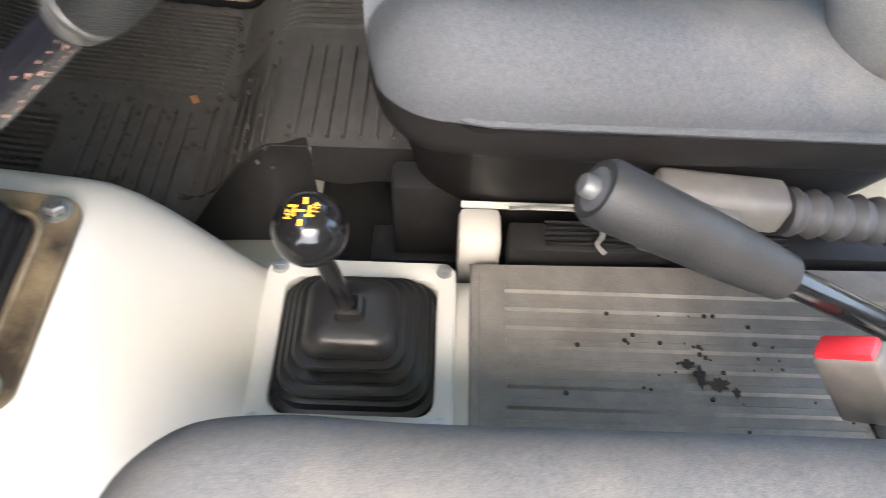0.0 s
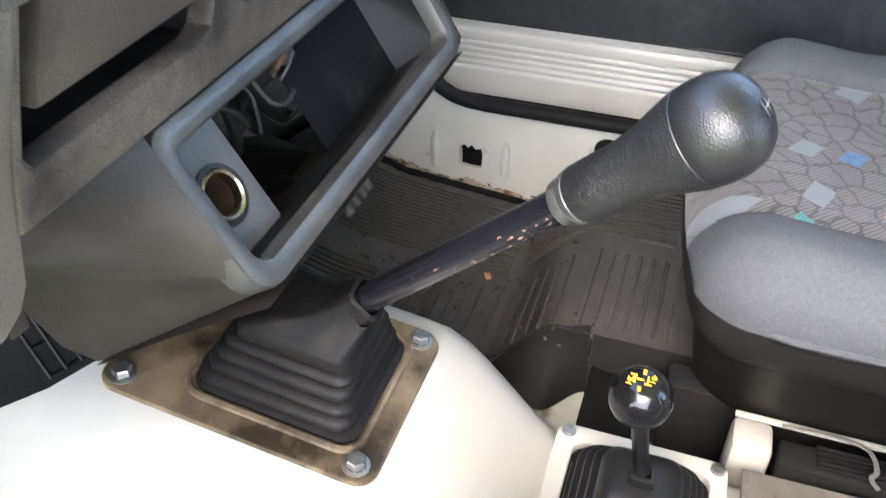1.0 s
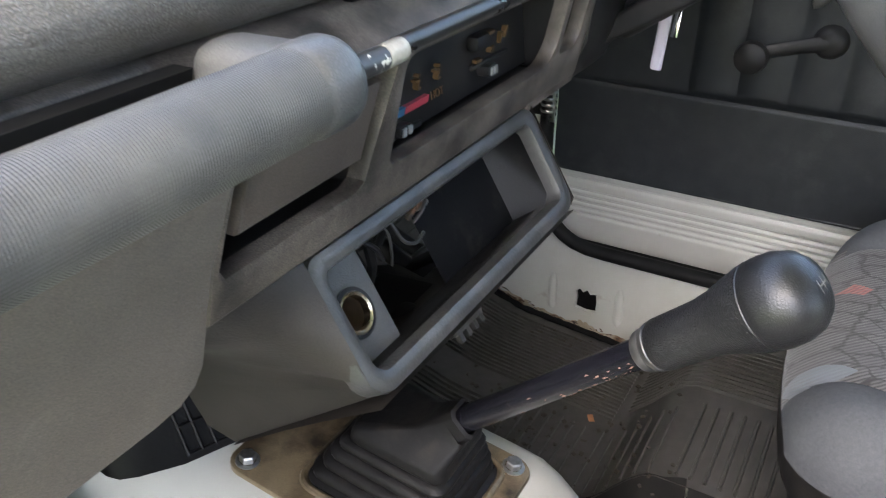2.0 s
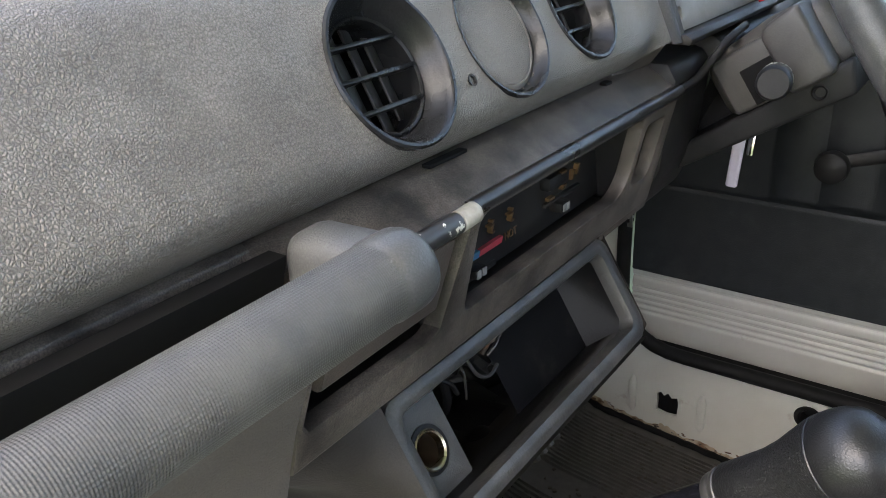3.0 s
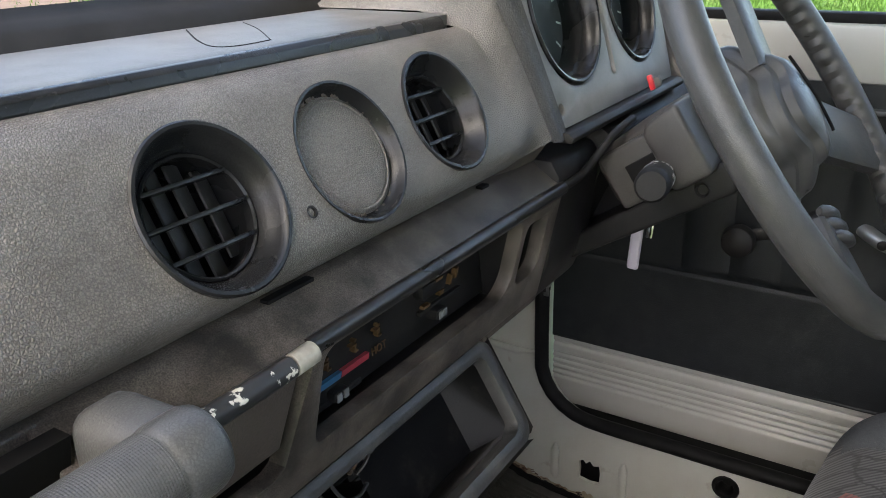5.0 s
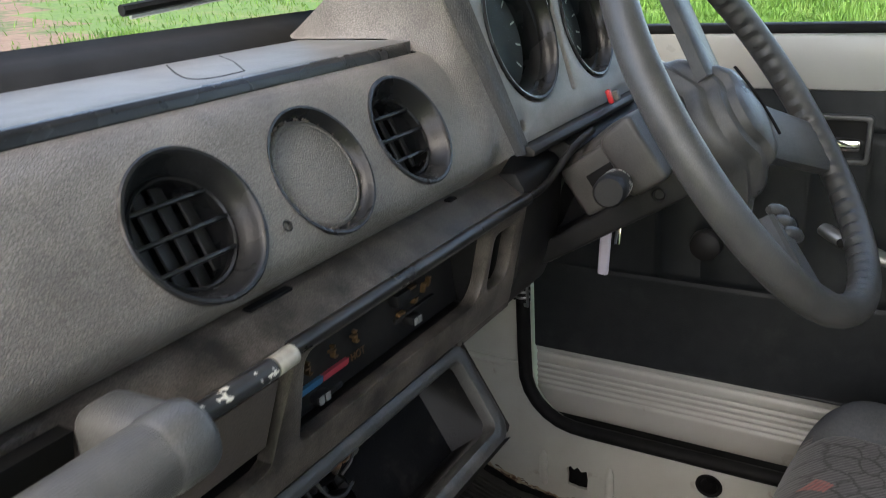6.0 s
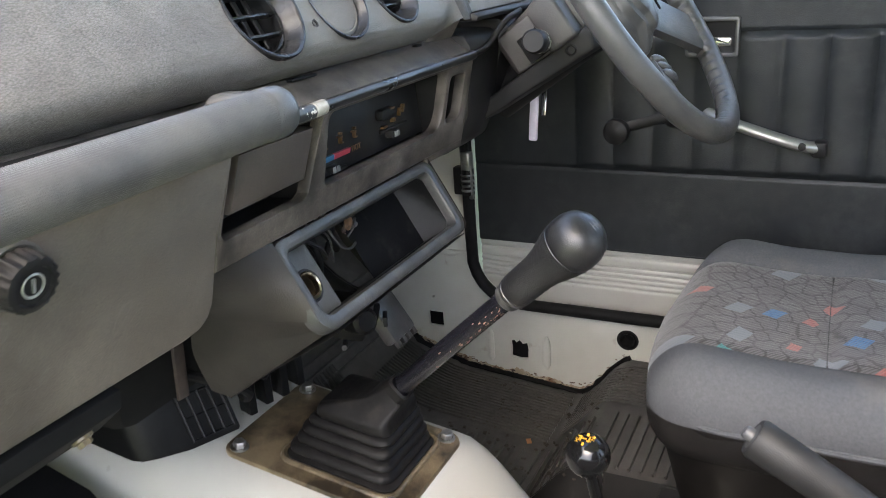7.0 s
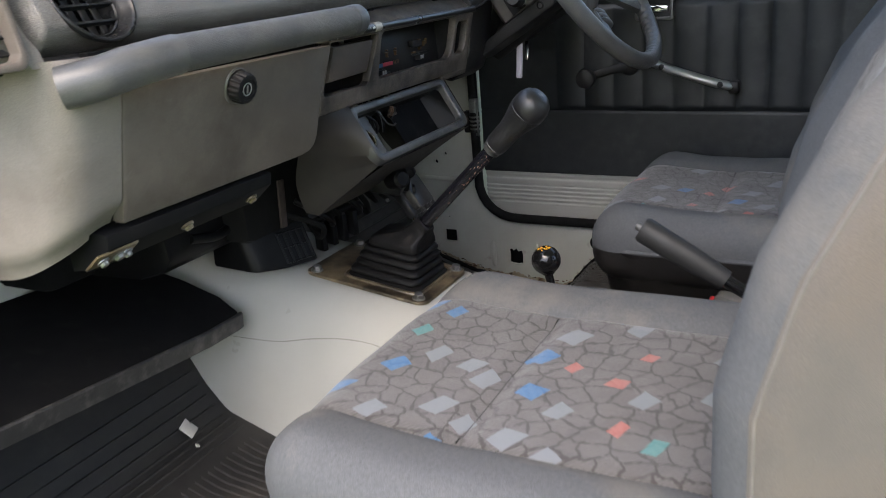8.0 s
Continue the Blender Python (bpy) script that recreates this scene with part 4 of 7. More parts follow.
tube(bm, smooth_path([(0.057, 0.192, 0.8034), (0.024, 0.146, 0.8033), (0.008, 0.116, 0.8031), (0.016, 0.105, 0.8031), (0.042, 0.106, 0.8031)], 6), 0.0006, 6)
part("crack", bm, VOID, shelf)
bm = bmesh.new()
tube(bm, smooth_path([(0.042, 0.106, 0.8031), (0.081, 0.154, 0.8033), (0.106, 0.192, 0.8034)], 6), 0.0004, 6)
part("crack", bm, VOID, shelf)

# strip below the pad, down to the ridge
bm = bmesh.new()
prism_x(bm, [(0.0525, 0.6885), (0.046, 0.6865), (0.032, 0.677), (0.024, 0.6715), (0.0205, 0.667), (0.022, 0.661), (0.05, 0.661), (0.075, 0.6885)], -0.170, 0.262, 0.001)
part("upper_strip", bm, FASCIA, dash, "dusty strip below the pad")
bm = bmesh.new()
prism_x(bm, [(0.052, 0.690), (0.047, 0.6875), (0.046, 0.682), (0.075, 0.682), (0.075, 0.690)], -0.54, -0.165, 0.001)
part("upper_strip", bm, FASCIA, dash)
for x0, x1 in ((-0.043, -0.008), (0.173, 0.183)):
    bm = bmesh.new()
    box(bm, ((x0 + x1) / 2, 0.0462, 0.6885), (x1 - x0, 0.006, 0.0022), 0.0006)
    part("clip_slot", bm, VOID, dash)
bm = bmesh.new()
tube(bm, [(-0.040, 0.0225, 0.6675), (0.20, 0.0225, 0.6675), (0.262, 0.0215, 0.668)], 0.0052, 14)
part("ridge", bm, mat("worn_glossy_edge", (0.012, 0.012, 0.012), (0.022, 0.021, 0.02), 0.28, bump=0.1, bscale=500, dirt=(0.06, 0.055, 0.05), dscale=40, dlow=0.58, dhigh=0.8), dash, "rounded black edge, worn shiny")

bm = bmesh.new()


def strip_end(u, v):
    a = Vector((0.200 + 0.062 * u, 0.0505 - 0.004 * u, 0.6860))
    s = smoothstep(0, 1, u)
    b = Vector((0.205 + 0.0425 * u, 0.052 - 0.0255 * s, 0.690 + 0.0185 * s))
    return a.lerp(b, v) + Vector((0, 0.001, 0))


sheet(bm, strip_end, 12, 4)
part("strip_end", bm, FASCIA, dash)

# fascia with the heater and switch openings
FLEAN = -0.22
bm = bmesh.new()
heat = rrect(-0.027, 0.5985, 0.197, 0.660, [0.006, 0.02, 0.008, 0.008])
small = rrect(0.207, 0.602, 0.243, 0.652, [0.008, 0.012, 0.006, 0.006])
ash = [(-0.1578, 0.600), (-0.1543, 0.5945), (-0.0585, 0.5955), (-0.0520, 0.5995), (-0.0368, 0.6590), (-0.1485, 0.6590)]
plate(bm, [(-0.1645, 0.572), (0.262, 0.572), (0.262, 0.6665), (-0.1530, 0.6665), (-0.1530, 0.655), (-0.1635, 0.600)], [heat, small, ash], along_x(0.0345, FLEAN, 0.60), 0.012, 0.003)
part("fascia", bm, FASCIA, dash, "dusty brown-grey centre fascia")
# openings lined in black, so the shade in them is partly colour
for nm, x0, x1, z0, z1, dep in (("heater_recess", -0.034, 0.204, 0.59, 0.662, 0.03), ("switch_recess", 0.203, 0.248, 0.595, 0.658, 0.035), ("ashtray_recess", -0.160, -0.0372, 0.588, 0.664, 0.045)):
    bm = bmesh.new()
    plate(bm, rrect(x0 - 0.003, z0 - 0.003, x1 + 0.003, z1 + 0.003, 0.002), [rrect(x0, z0, x1, z1, 0.002)], along_x(0.0445, FLEAN, 0.60), dep)
    box(bm, ((x0 + x1) / 2, 0.045 + dep, (z0 + z1) / 2), (x1 - x0 + 0.004, 0.003, z1 - z0 + 0.004))
    part(nm, bm, BLACKP, dash)

# heater control panel
HP = along_x(0.0605, FLEAN, 0.60)
bm = bmesh.new()
box(bm, (0.085, 0.0635, 0.627), (0.228, 0.004, 0.064), 0.001, (-5.7, 0, 0))
heater = part("heater_panel", bm, mat("dark_heater_panel", (0.007, 0.007, 0.0075), (0.011, 0.011, 0.011), 0.4, spec=0.3, dirt=(0.022, 0.02, 0.018), dscale=25), dash, "black heater control panel with symbols")


def mark(bm, x0, z0, x1, z1, up=0.0008):
    vs = [HP(u, v, w) for w in (-up, 0.003) for u, v in ((x0, z0), (x1, z0), (x1, z1), (x0, z1))]
    q = [bm.verts.new(v) for v in vs]
    for f in ((0, 1, 2, 3), (4, 5, 6, 7), (0, 1, 5, 4), (1, 2, 6, 5), (2, 3, 7, 6), (3, 0, 4, 7)):
        bm.faces.new([q[i] for i in f])


bm = bmesh.new()
mark(bm, -0.003, 0.6075, 0.024, 0.6125)
part("cold_band", bm, BLUEMARK, heater)
bm = bmesh.new()
mark(bm, 0.0245, 0.6075, 0.0515, 0.6125)
part("hot_band", bm, REDMARK, heater)


def hp_text(name, text, x, z, size, material):
    writing(name, text, size, Matrix.Translation(HP(x, z, -0.0006)) @ pose(0, 0, 0, 90 - 5.7, 0, 0), material, heater)


hp_text("word", "HOT", 0.0625, 0.610, 0.0075, ORANGE)
hp_text("word", "COOL", -0.0125, 0.610, 0.0065, ORANGE)
for x in (0.008, 0.034, 0.058):
    bm = bmesh.new()
    mark(bm, x - 0.003, 0.6255, x + 0.001, 0.6270)
    mark(bm, x + 0.0005, 0.6210, x + 0.002, 0.6270)
    mark(bm, x + 0.002, 0.6195, x + 0.005, 0.6210)
    mark(bm, x - 0.001, 0.6285, x + 0.001, 0.6305)
    part("symbol", bm, ORANGE, heater)
for x, z, w, h in ((0.117, 0.617, 0.004, 0.0012), (0.135, 0.621, 0.0025, 0.002), (0.146, 0.627, 0.0012, 0.004), (0.152, 0.630, 0.0016, 0.004), (0.128, 0.634, 0.004, 0.0015)):
    bm = bmesh.new()
    mark(bm, x - w, z - h, x + w, z + h)
    part("symbol", bm, ORANGE, heater)
for c, s, bev in (((0.018, 0.0575, 0.6005), (0.014, 0.010, 0.007), 0.002), ((0.018, 0.059, 0.597), (0.05, 0.004, 0.004), 0.001), ((0.127, 0.056, 0.609), (0.013, 0.012, 0.008), 0.002), ((0.122, 0.057, 0.630), (0.030, 0.010, 0.011), 0.003), ((0.137, 0.059, 0.613), (0.055, 0.004, 0.0035), 0.001)):
    bm = bmesh.new()
    box(bm, c, s, bev)
    part("slider", bm, BLACKP, heater, "black slider lever")
SM = mat("grey_print", (0.2, 0.2, 0.195), None, 0.5)
for x, z, y in ((0.0145, 0.6005, 0.0521), (0.021, 0.6005, 0.0521), (0.1245, 0.609, 0.0496), (0.130, 0.609, 0.0496)):
    bm = bmesh.new()
    box(bm, (x, y, z), (0.0045, 0.001, 0.0055), 0.0003)
    part("slider_mark", bm, SM, heater)
bm = bmesh.new()
lathe(bm, [(0, 0), (0.006, 0), (0.007, 0.004), (0.005, 0.01), (0, 0.011)], frame_to((0.226, 0.066, 0.617), (0, -1, 0)), 20)
part("choke_knob", bm, BLACKP, dash)

# ashtray front, set into the fascia over a dark gap
bm = bmesh.new()
plate(bm, [(-0.1462, 0.6105), (-0.0540, 0.6120), (-0.0440, 0.6528), (-0.1372, 0.6528)], [], lambda u, v, w: Vector((u, 0.0352 - 0.2 * (v - 0.61) + w, v)), 0.016, 0.0022)
part("ashtray", bm, mat("brown_ashtray", (0.050, 0.039, 0.033), (0.086, 0.069, 0.058), 0.5, scale=11, bump=0.2, bscale=700, dirt=(0.028, 0.023, 0.020), dscale=13, dlow=0.48, dhigh=0.62, speck=0.25), dash, "brown-grey ashtray front with wipe marks")
# chipped tube above the ashtray
bm = bmesh.new()
tube(bm, [(-0.16, 0.0165, 0.6685), (-0.060, 0.0165, 0.6685)], 0.0060, 14)
rail = part("support_rail", bm, mat("chipped_rail_paint", (0.02, 0.022, 0.024), (0.03, 0.03, 0.032), 0.35, dirt=(0.62, 0.61, 0.55), dscale=70, dlow=0.585, dhigh=0.60), dash, "black tube with chipped paint")
bm = bmesh.new()
tube(bm, [(-0.0585, 0.0165, 0.6685), (-0.058, 0.0165, 0.6685), (-0.0435, 0.0165, 0.669)], [0.0056, 0.0060, 0.0060], 14)
part("bare_end", bm, mat("bare_cream_end", (0.36, 0.35, 0.31), (0.22, 0.21, 0.18), 0.5, scale=150), rail, "end with bare cream paint")

# glovebox lid and the panel round it
bm = bmesh.new()
plate(bm, [(-0.4755, 0.5325), (-0.472, 0.5285), (-0.190, 0.5285), (-0.175, 0.5310), (-0.1665, 0.5375), (-0.1625, 0.548), (-0.1622, 0.600), (-0.1522, 0.6545), (-0.1545, 0.6575), (-0.472, 0.6575), (-0.4755, 0.6545)], [], lambda u, v, w: Vector((u, 0.019 + 0.28 * (0.66 - v) - 0.0008 * smoothstep(-0.20, -0.155, u) + w, v)), 0.014, 0.003)
lid = part("glovebox_lid", bm, LIDGREY, dash, "faded brown-grey glovebox lid, shut")
LK = frame_to((-0.3240, 0.0255, 0.6355), (0, -0.963, -0.27))
bm = bmesh.new()
lathe(bm, [(0.019, -0.002), (0.0195, 0.001), (0.018, 0.0025), (0.016, 0.002)], LK, 36)
lock = part("lock_ring", bm, mat("dull_lock_alloy", (0.16, 0.155, 0.145), (0.10, 0.097, 0.09), 0.42, metal=0.6), lid, "chrome ring of the glovebox lock")
bm = bmesh.new()
prof = [(0.0158, 0.0), (0.0158, 0.012), (0.0150, 0.0155), (0.0128, 0.0165), (0.0115, 0.0165), (0.0110, 0.0145), (0, 0.0145)]
lathe(bm, prof, LK, 72)
for v in bm.verts:
    q = LK.inverted() @ v.co
    r = math.hypot(q.x, q.y)
    if r > 0.0150:
        k = 1 + 0.055 * (1 if round(math.atan2(q.y, q.x) / (2 * math.pi) * 72) % 4 in (0, 1) else -0.6)
        v.co = LK @ Vector((q.x * k, q.y * k, q.z))
lkn = part("lock_knob", bm, BLACKP, lock, "ribbed black lock knob")
bm = bmesh.new()
lathe(bm, [(0.0068, 0.0140), (0.0072, 0.0152), (0.0066, 0.0156), (0.0058, 0.0152), (0.0056, 0.0140)], LK, 28)
part("key_ring", bm, BRUSHED, lkn)
bm = bmesh.new()
box(bm, (0, 0, 0), (0.0016, 0.008, 0.0016))
bmesh.ops.transform(bm, matrix=LK @ Matrix.Translation((0, 0, 0.0150)), verts=bm.verts)
part("key_slot", bm, BRUSHED, lkn)
bm = bmesh.new()
plate(bm, [(-0.500, 0.535), (-0.165, 0.53), (-0.165, 0.69), (-0.500, 0.69)], [rrect(-0.470, 0.556, -0.195, 0.652, 0.004)], lambda u, v, w: Vector((u, 0.034 + 0.28 * (0.66 - v) + w, v)), 0.01)
part("glovebox_frame", bm, VOID, dash)
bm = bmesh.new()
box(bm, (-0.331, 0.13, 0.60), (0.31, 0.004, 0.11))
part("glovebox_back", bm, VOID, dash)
# panel that runs from the lid down into the console's left side
CL = [(-0.1690, 0.0480, 0.5735), (-0.1600, 0.0740, 0.547), (-0.1220, 0.1180, 0.505), (-0.105, 0.140, 0.462), (-0.092, 0.140, 0.419)]
CR = [(-0.100, 0.0405, 0.5735), (-0.0985, 0.0205, 0.536), (-0.0970, 0.0060, 0.508), (-0.0875, 0.0035, 0.4975), (-0.0925, 0.117, 0.416)]
cl = smooth_path(CL, 6)
cr = []
for k in range(len(cl)):
    s = k / (len(cl) - 1) * (len(CR) - 1)
    j = min(int(s), len(CR) - 2)
    cr.append(Vector(CR[j]).lerp(Vector(CR[j + 1]), s - j))
bm = bmesh.new()


def cheek(u, v):
    i = v * (len(cl) - 1)
    k = min(int(i), len(cl) - 2)
    f = i - k
    a, b = cl[k].lerp(cl[k + 1], f), cr[k].lerp(cr[k + 1], f)
    p = a.lerp(b, u)
    p.y += 0.003 * math.sin(math.pi * u) * smoothstep(0.05, 0.3, v) * (1 - smoothstep(0.6, 1, v))
    return p


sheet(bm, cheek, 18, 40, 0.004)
part("console_side", bm, DUSTY_SHADED, dash, "dusty brown-grey side of the centre console, darkened for shade")
# left end of the dashboard
bm = bmesh.new()


def end_panel(u, v):
    """Flat beside the lid, then round a soft corner and forward along the side."""
    d = 0.235 * u
    r, turn = 0.034, radians(76)
    a = min(turn, max(0.0, d - 0.034) / r)
    far = max(0.0, d - 0.034 - r * turn)
    x = -0.4775 - min(d, 0.034) - r * math.sin(a) - far * math.cos(turn)
    y = 0.019 + r * (1 - math.cos(a)) + far * math.sin(turn)
    z = 0.688 - (0.688 - (0.530 - 0.042 * smoothstep(0.0, 0.5, u))) * (1 - v)
    b = smoothstep(0.16, 0.0, v)
    return Vector((x + 0.010 * b * (a > 0), y + 0.28 * max(0.0, 0.66 - z) + 0.016 * b, z))


sheet(bm, end_panel, 40, 24, 0.006)
part("end_panel", bm, ENDLIT, dash, "worn corner panel of the dashboard, painted paler for the door light")
bm = bmesh.new()


def end_top(u, v):
    a = radians(100) * max(0, (u - 0.2) / 0.8)
    x = -0.5345 - 0.016 * min(u, 0.2) / 0.2 - 0.10 * math.sin(a)
    y = 0.034 + 0.028 * smoothstep(0.15, 0.3, u) + 0.06 * (1 - math.cos(a)) + 0.05 * v
    z = 0.683 + 0.115 * v
    return Vector((x, y + 0.02 * v * v, z))


sheet(bm, end_top, 24, 16, 0.006)
part("end_cap", bm, ENDLIT, dash)
bm = bmesh.new()
plate(bm, rrect(-0.655, 0.684, -0.553, 0.792, 0.012), [rrect(-0.648, 0.691, -0.560, 0.785, 0.008)], lambda u, v, w: Vector((u, 0.0275 + 0.35 * max(0.0, -0.60 - u) + 0.22 * (v - 0.70) + w, v)), 0.014, 0.0025)
sidev = part("side_vent", bm, LIDGREY, dash, "square side vent with black vanes")
for k in range(7):
    bm = bmesh.new()
    box(bm, (-0.604, 0.046 + 0.003 * k, 0.698 + 0.013 * k), (0.092, 0.012, 0.002), 0.0005, (20, 0, 0))
    part("vane", bm, BLACKP, sidev)
for k in range(4):
    bm = bmesh.new()
    box(bm, (-0.638 + 0.022 * k, 0.060, 0.738), (0.002, 0.008, 0.10), 0.0, (-13, 0, 0))
    part("vane", bm, BLACKP, sidev)
bm = bmesh.new()
box(bm, (-0.604, 0.078, 0.738), (0.10, 0.003, 0.12), 0.0, (-13, 0, 0))
part("vent_back", bm, VOID, sidev)

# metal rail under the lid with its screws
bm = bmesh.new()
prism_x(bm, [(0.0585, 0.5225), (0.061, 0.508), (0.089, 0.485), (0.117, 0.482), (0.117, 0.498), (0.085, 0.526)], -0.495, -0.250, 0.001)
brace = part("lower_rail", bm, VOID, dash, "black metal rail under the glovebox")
for x in (-0.38, -0.275, -0.475):
    bm = bmesh.new()
    bolt_mesh(bm, frame_to((x, 0.0735, 0.4965), (0, -0.6, -0.8)), 0.0055, 0.004)
    part("screw", bm, BRASS if x > -0.45 else STEEL, brace)
bm = bmesh.new()
box(bm, (-0.482, 0.0725, 0.4980), (0.05, 0.026, 0.003), 0.0008, (-37, 0, 0))
brk = part("bracket", bm, PLATED, dash, "rusty plated bracket")
for x in (-0.495, -0.466):
    bm = bmesh.new()
    bolt_mesh(bm, frame_to((x, 0.0715, 0.4965), (0, -0.6, -0.8)), 0.0045, 0.004)
    part("screw", bm, STEEL, brk)

# centre console with the oddments pocket
PY0, PZ0, PY1, PZ1 = 0.0, 0.500, 0.041, 0.568
XL, XR = -0.0965, 0.1745


def rim_put(u, v, w):
    """v from 0 (lower lip) to 1 (upper edge); w goes into the pocket."""
    n = Vector((0, -(PZ1 - PZ0), PY1 - PY0)).normalized()
    p = Vector((u, PY0 + (PY1 - PY0) * v, PZ0 + (PZ1 - PZ0) * v))
    return p - w * n


PH = math.hypot(PY1 - PY0, PZ1 - PZ0)
bm = bmesh.new()
outer = [(x, z / PH) for x, z in rrect(XL - 0.003, -0.003, XR + 0.003, PH + 0.004, [0.020, 0.016, 0.012, 0.012])]
inner = [(x, z / PH) for x, z in rrect(XL + 0.010, 0.010, XR - 0.012, PH - 0.008, [0.010, 0.008, 0.006, 0.006])]
plate(bm, outer, [inner], lambda u, v, w: rim_put(u, v, w), 0.014, 0.0045)
part("pocket_rim", bm, mat("grey_pocket_rim", (0.034, 0.035, 0.035), (0.052, 0.052, 0.051), 0.34, bump=0.3, bscale=500, dirt=(0.100, 0.097, 0.090), dscale=22, dlow=0.5, dhigh=0.75), dash, "grey oddments pocket, edges worn shiny")
# pocket walls, their plastic painted near-black for the shade inside
POCKETSHADE = mat("shade_black_pocket_inside", (0.0026, 0.0026, 0.0032), (0.0045, 0.0045, 0.005), 0.7, spec=0.1, bump=0.15, bscale=600, dirt=(0.022, 0.02, 0.018), dscale=30, dlow=0.6, dhigh=0.8)
bm = bmesh.new()
ins = [(XL + 0.010, 0.010), (XR - 0.012, 0.010), (XR - 0.012, PH - 0.008), (XL + 0.010, PH - 0.008)]
dep = 0.036
for k, ((u0, v0), (u1, v1)) in enumerate(zip(ins, ins[1:] + ins[:1])):
    t0, t1 = 0.012, dep
    q = [rim_put(u0, v0 / PH, t0), rim_put(u1, v1 / PH, t0), rim_put(u1, v1 / PH, t1), rim_put(u0, v0 / PH, t1)]
    if k == 1:
        q = [rim_put(u0, v0 / PH, t0), rim_put(u1, v1 / PH, t0), rim_put(u1 - 0.022, v1 / PH, t1), rim_put(u0 - 0.022, v0 / PH, t1)]
    f = bm.faces.new([bm.verts.new(p) for p in q])
    bmesh.ops.solidify(bm, geom=[f], thickness=0.002)
part("pocket_wall", bm, mat("scuffed_shade_dark_wall", (0.0042, 0.0042, 0.0045), (0.0075, 0.0074, 0.0073), 0.5, scale=30, spec=0.22, bump=0.2, bscale=600, dirt=(0.026, 0.0245, 0.022), dscale=36, dlow=0.60, dhigh=0.76), dash, "scuffed inside of the pocket, darkened for shade")
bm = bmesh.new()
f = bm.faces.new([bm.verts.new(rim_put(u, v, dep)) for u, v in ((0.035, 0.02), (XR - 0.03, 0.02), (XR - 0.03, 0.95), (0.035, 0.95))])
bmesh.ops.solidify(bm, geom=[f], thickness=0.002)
part("pocket_back", bm, POCKETSHADE, dash, "back wall painted near-black for shade, broken away on one side")
# lighter panel
bm = bmesh.new()
plate(bm, [(x, z / PH) for x, z in rrect(XL + 0.010, 0.010, XL + 0.060, PH - 0.008, 0.002)], [[(x, z / PH) for x, z in circle(XL + 0.0355, 0.0385, 0.0125, 28)]], lambda u, v, w: rim_put(u, v, w + 0.024), 0.003, 0.0006)
lp = part("lighter_panel", bm, mat("grey_lighter_panel", (0.062, 0.062, 0.060), (0.088, 0.087, 0.083), 0.5, bump=0.3, bscale=900, dirt=(0.08, 0.077, 0.072), dscale=25), dash, "grey panel with the lighter socket")
c = rim_put(XL + 0.0355, 0.0385 / PH, 0.024)
lm = frame_to(c, rim_put(0, 0, -1) - rim_put(0, 0, 0))
bm = bmesh.new()
lathe(bm, [(0.0125, 0.0), (0.0128, 0.0022), (0.0118, 0.003), (0.0105, 0.002), (0.0102, -0.004)], lm, 36)
sock = part("lighter_ring", bm, mat("brass_chrome", (0.72, 0.64, 0.5), (0.55, 0.47, 0.34), 0.25, metal=1.0), lp, "shiny metal ring of the lighter socket")
bm = bmesh.new()
lathe(bm, [(0.0102, -0.003), (0.010, -0.035), (0, -0.036)], lm, 28)
part("socket", bm, mat("tarnished_socket", (0.12, 0.085, 0.05), (0.04, 0.03, 0.02), 0.45, metal=0.6, dscale=60), sock)
bm = bmesh.new()
lathe(bm, [(0.0125, 0.0005), (0.0152, 0.0005), (0.0152, 0.0016), (0.0125, 0.002)], lm, 36)
part("socket_collar", bm, BLACKP, sock)
# console body: cheeks and underside
bm = bmesh.new()


def right_side(u, v):
    path = [(0.043, 0.572), (0.002, 0.503), (0.0035, 0.4965), (0.061, 0.4570), (0.117, 0.416)]
    i = v * 3.999
    k = min(int(i), 3)
    y, z = [path[k][q] + (path[k + 1][q] - path[k][q]) * (i - k) for q in (0, 1)]
    yy, zz = y + (0.20 - y) * u, z + (0.575 - z) * u * 0.55
    return Vector((XR + 0.002 + 0.07 * smoothstep(0, 0.6, u) * smoothstep(0.46, 0.57, zz), yy, zz))


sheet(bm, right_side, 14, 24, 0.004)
part("console_side", bm, DUSTY_SHADED, dash)
bm = bmesh.new()
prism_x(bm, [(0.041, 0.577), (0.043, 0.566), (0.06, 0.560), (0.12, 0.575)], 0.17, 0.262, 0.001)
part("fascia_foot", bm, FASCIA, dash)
bm = bmesh.new()
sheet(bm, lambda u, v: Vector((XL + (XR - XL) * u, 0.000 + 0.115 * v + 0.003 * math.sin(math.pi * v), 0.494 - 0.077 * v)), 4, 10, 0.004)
part("underside", bm, DUSTY_SHADED, dash)
WIREG = mat("dull_grey_wire", (0.034, 0.034, 0.033), (0.02, 0.02, 0.0195), 0.5)
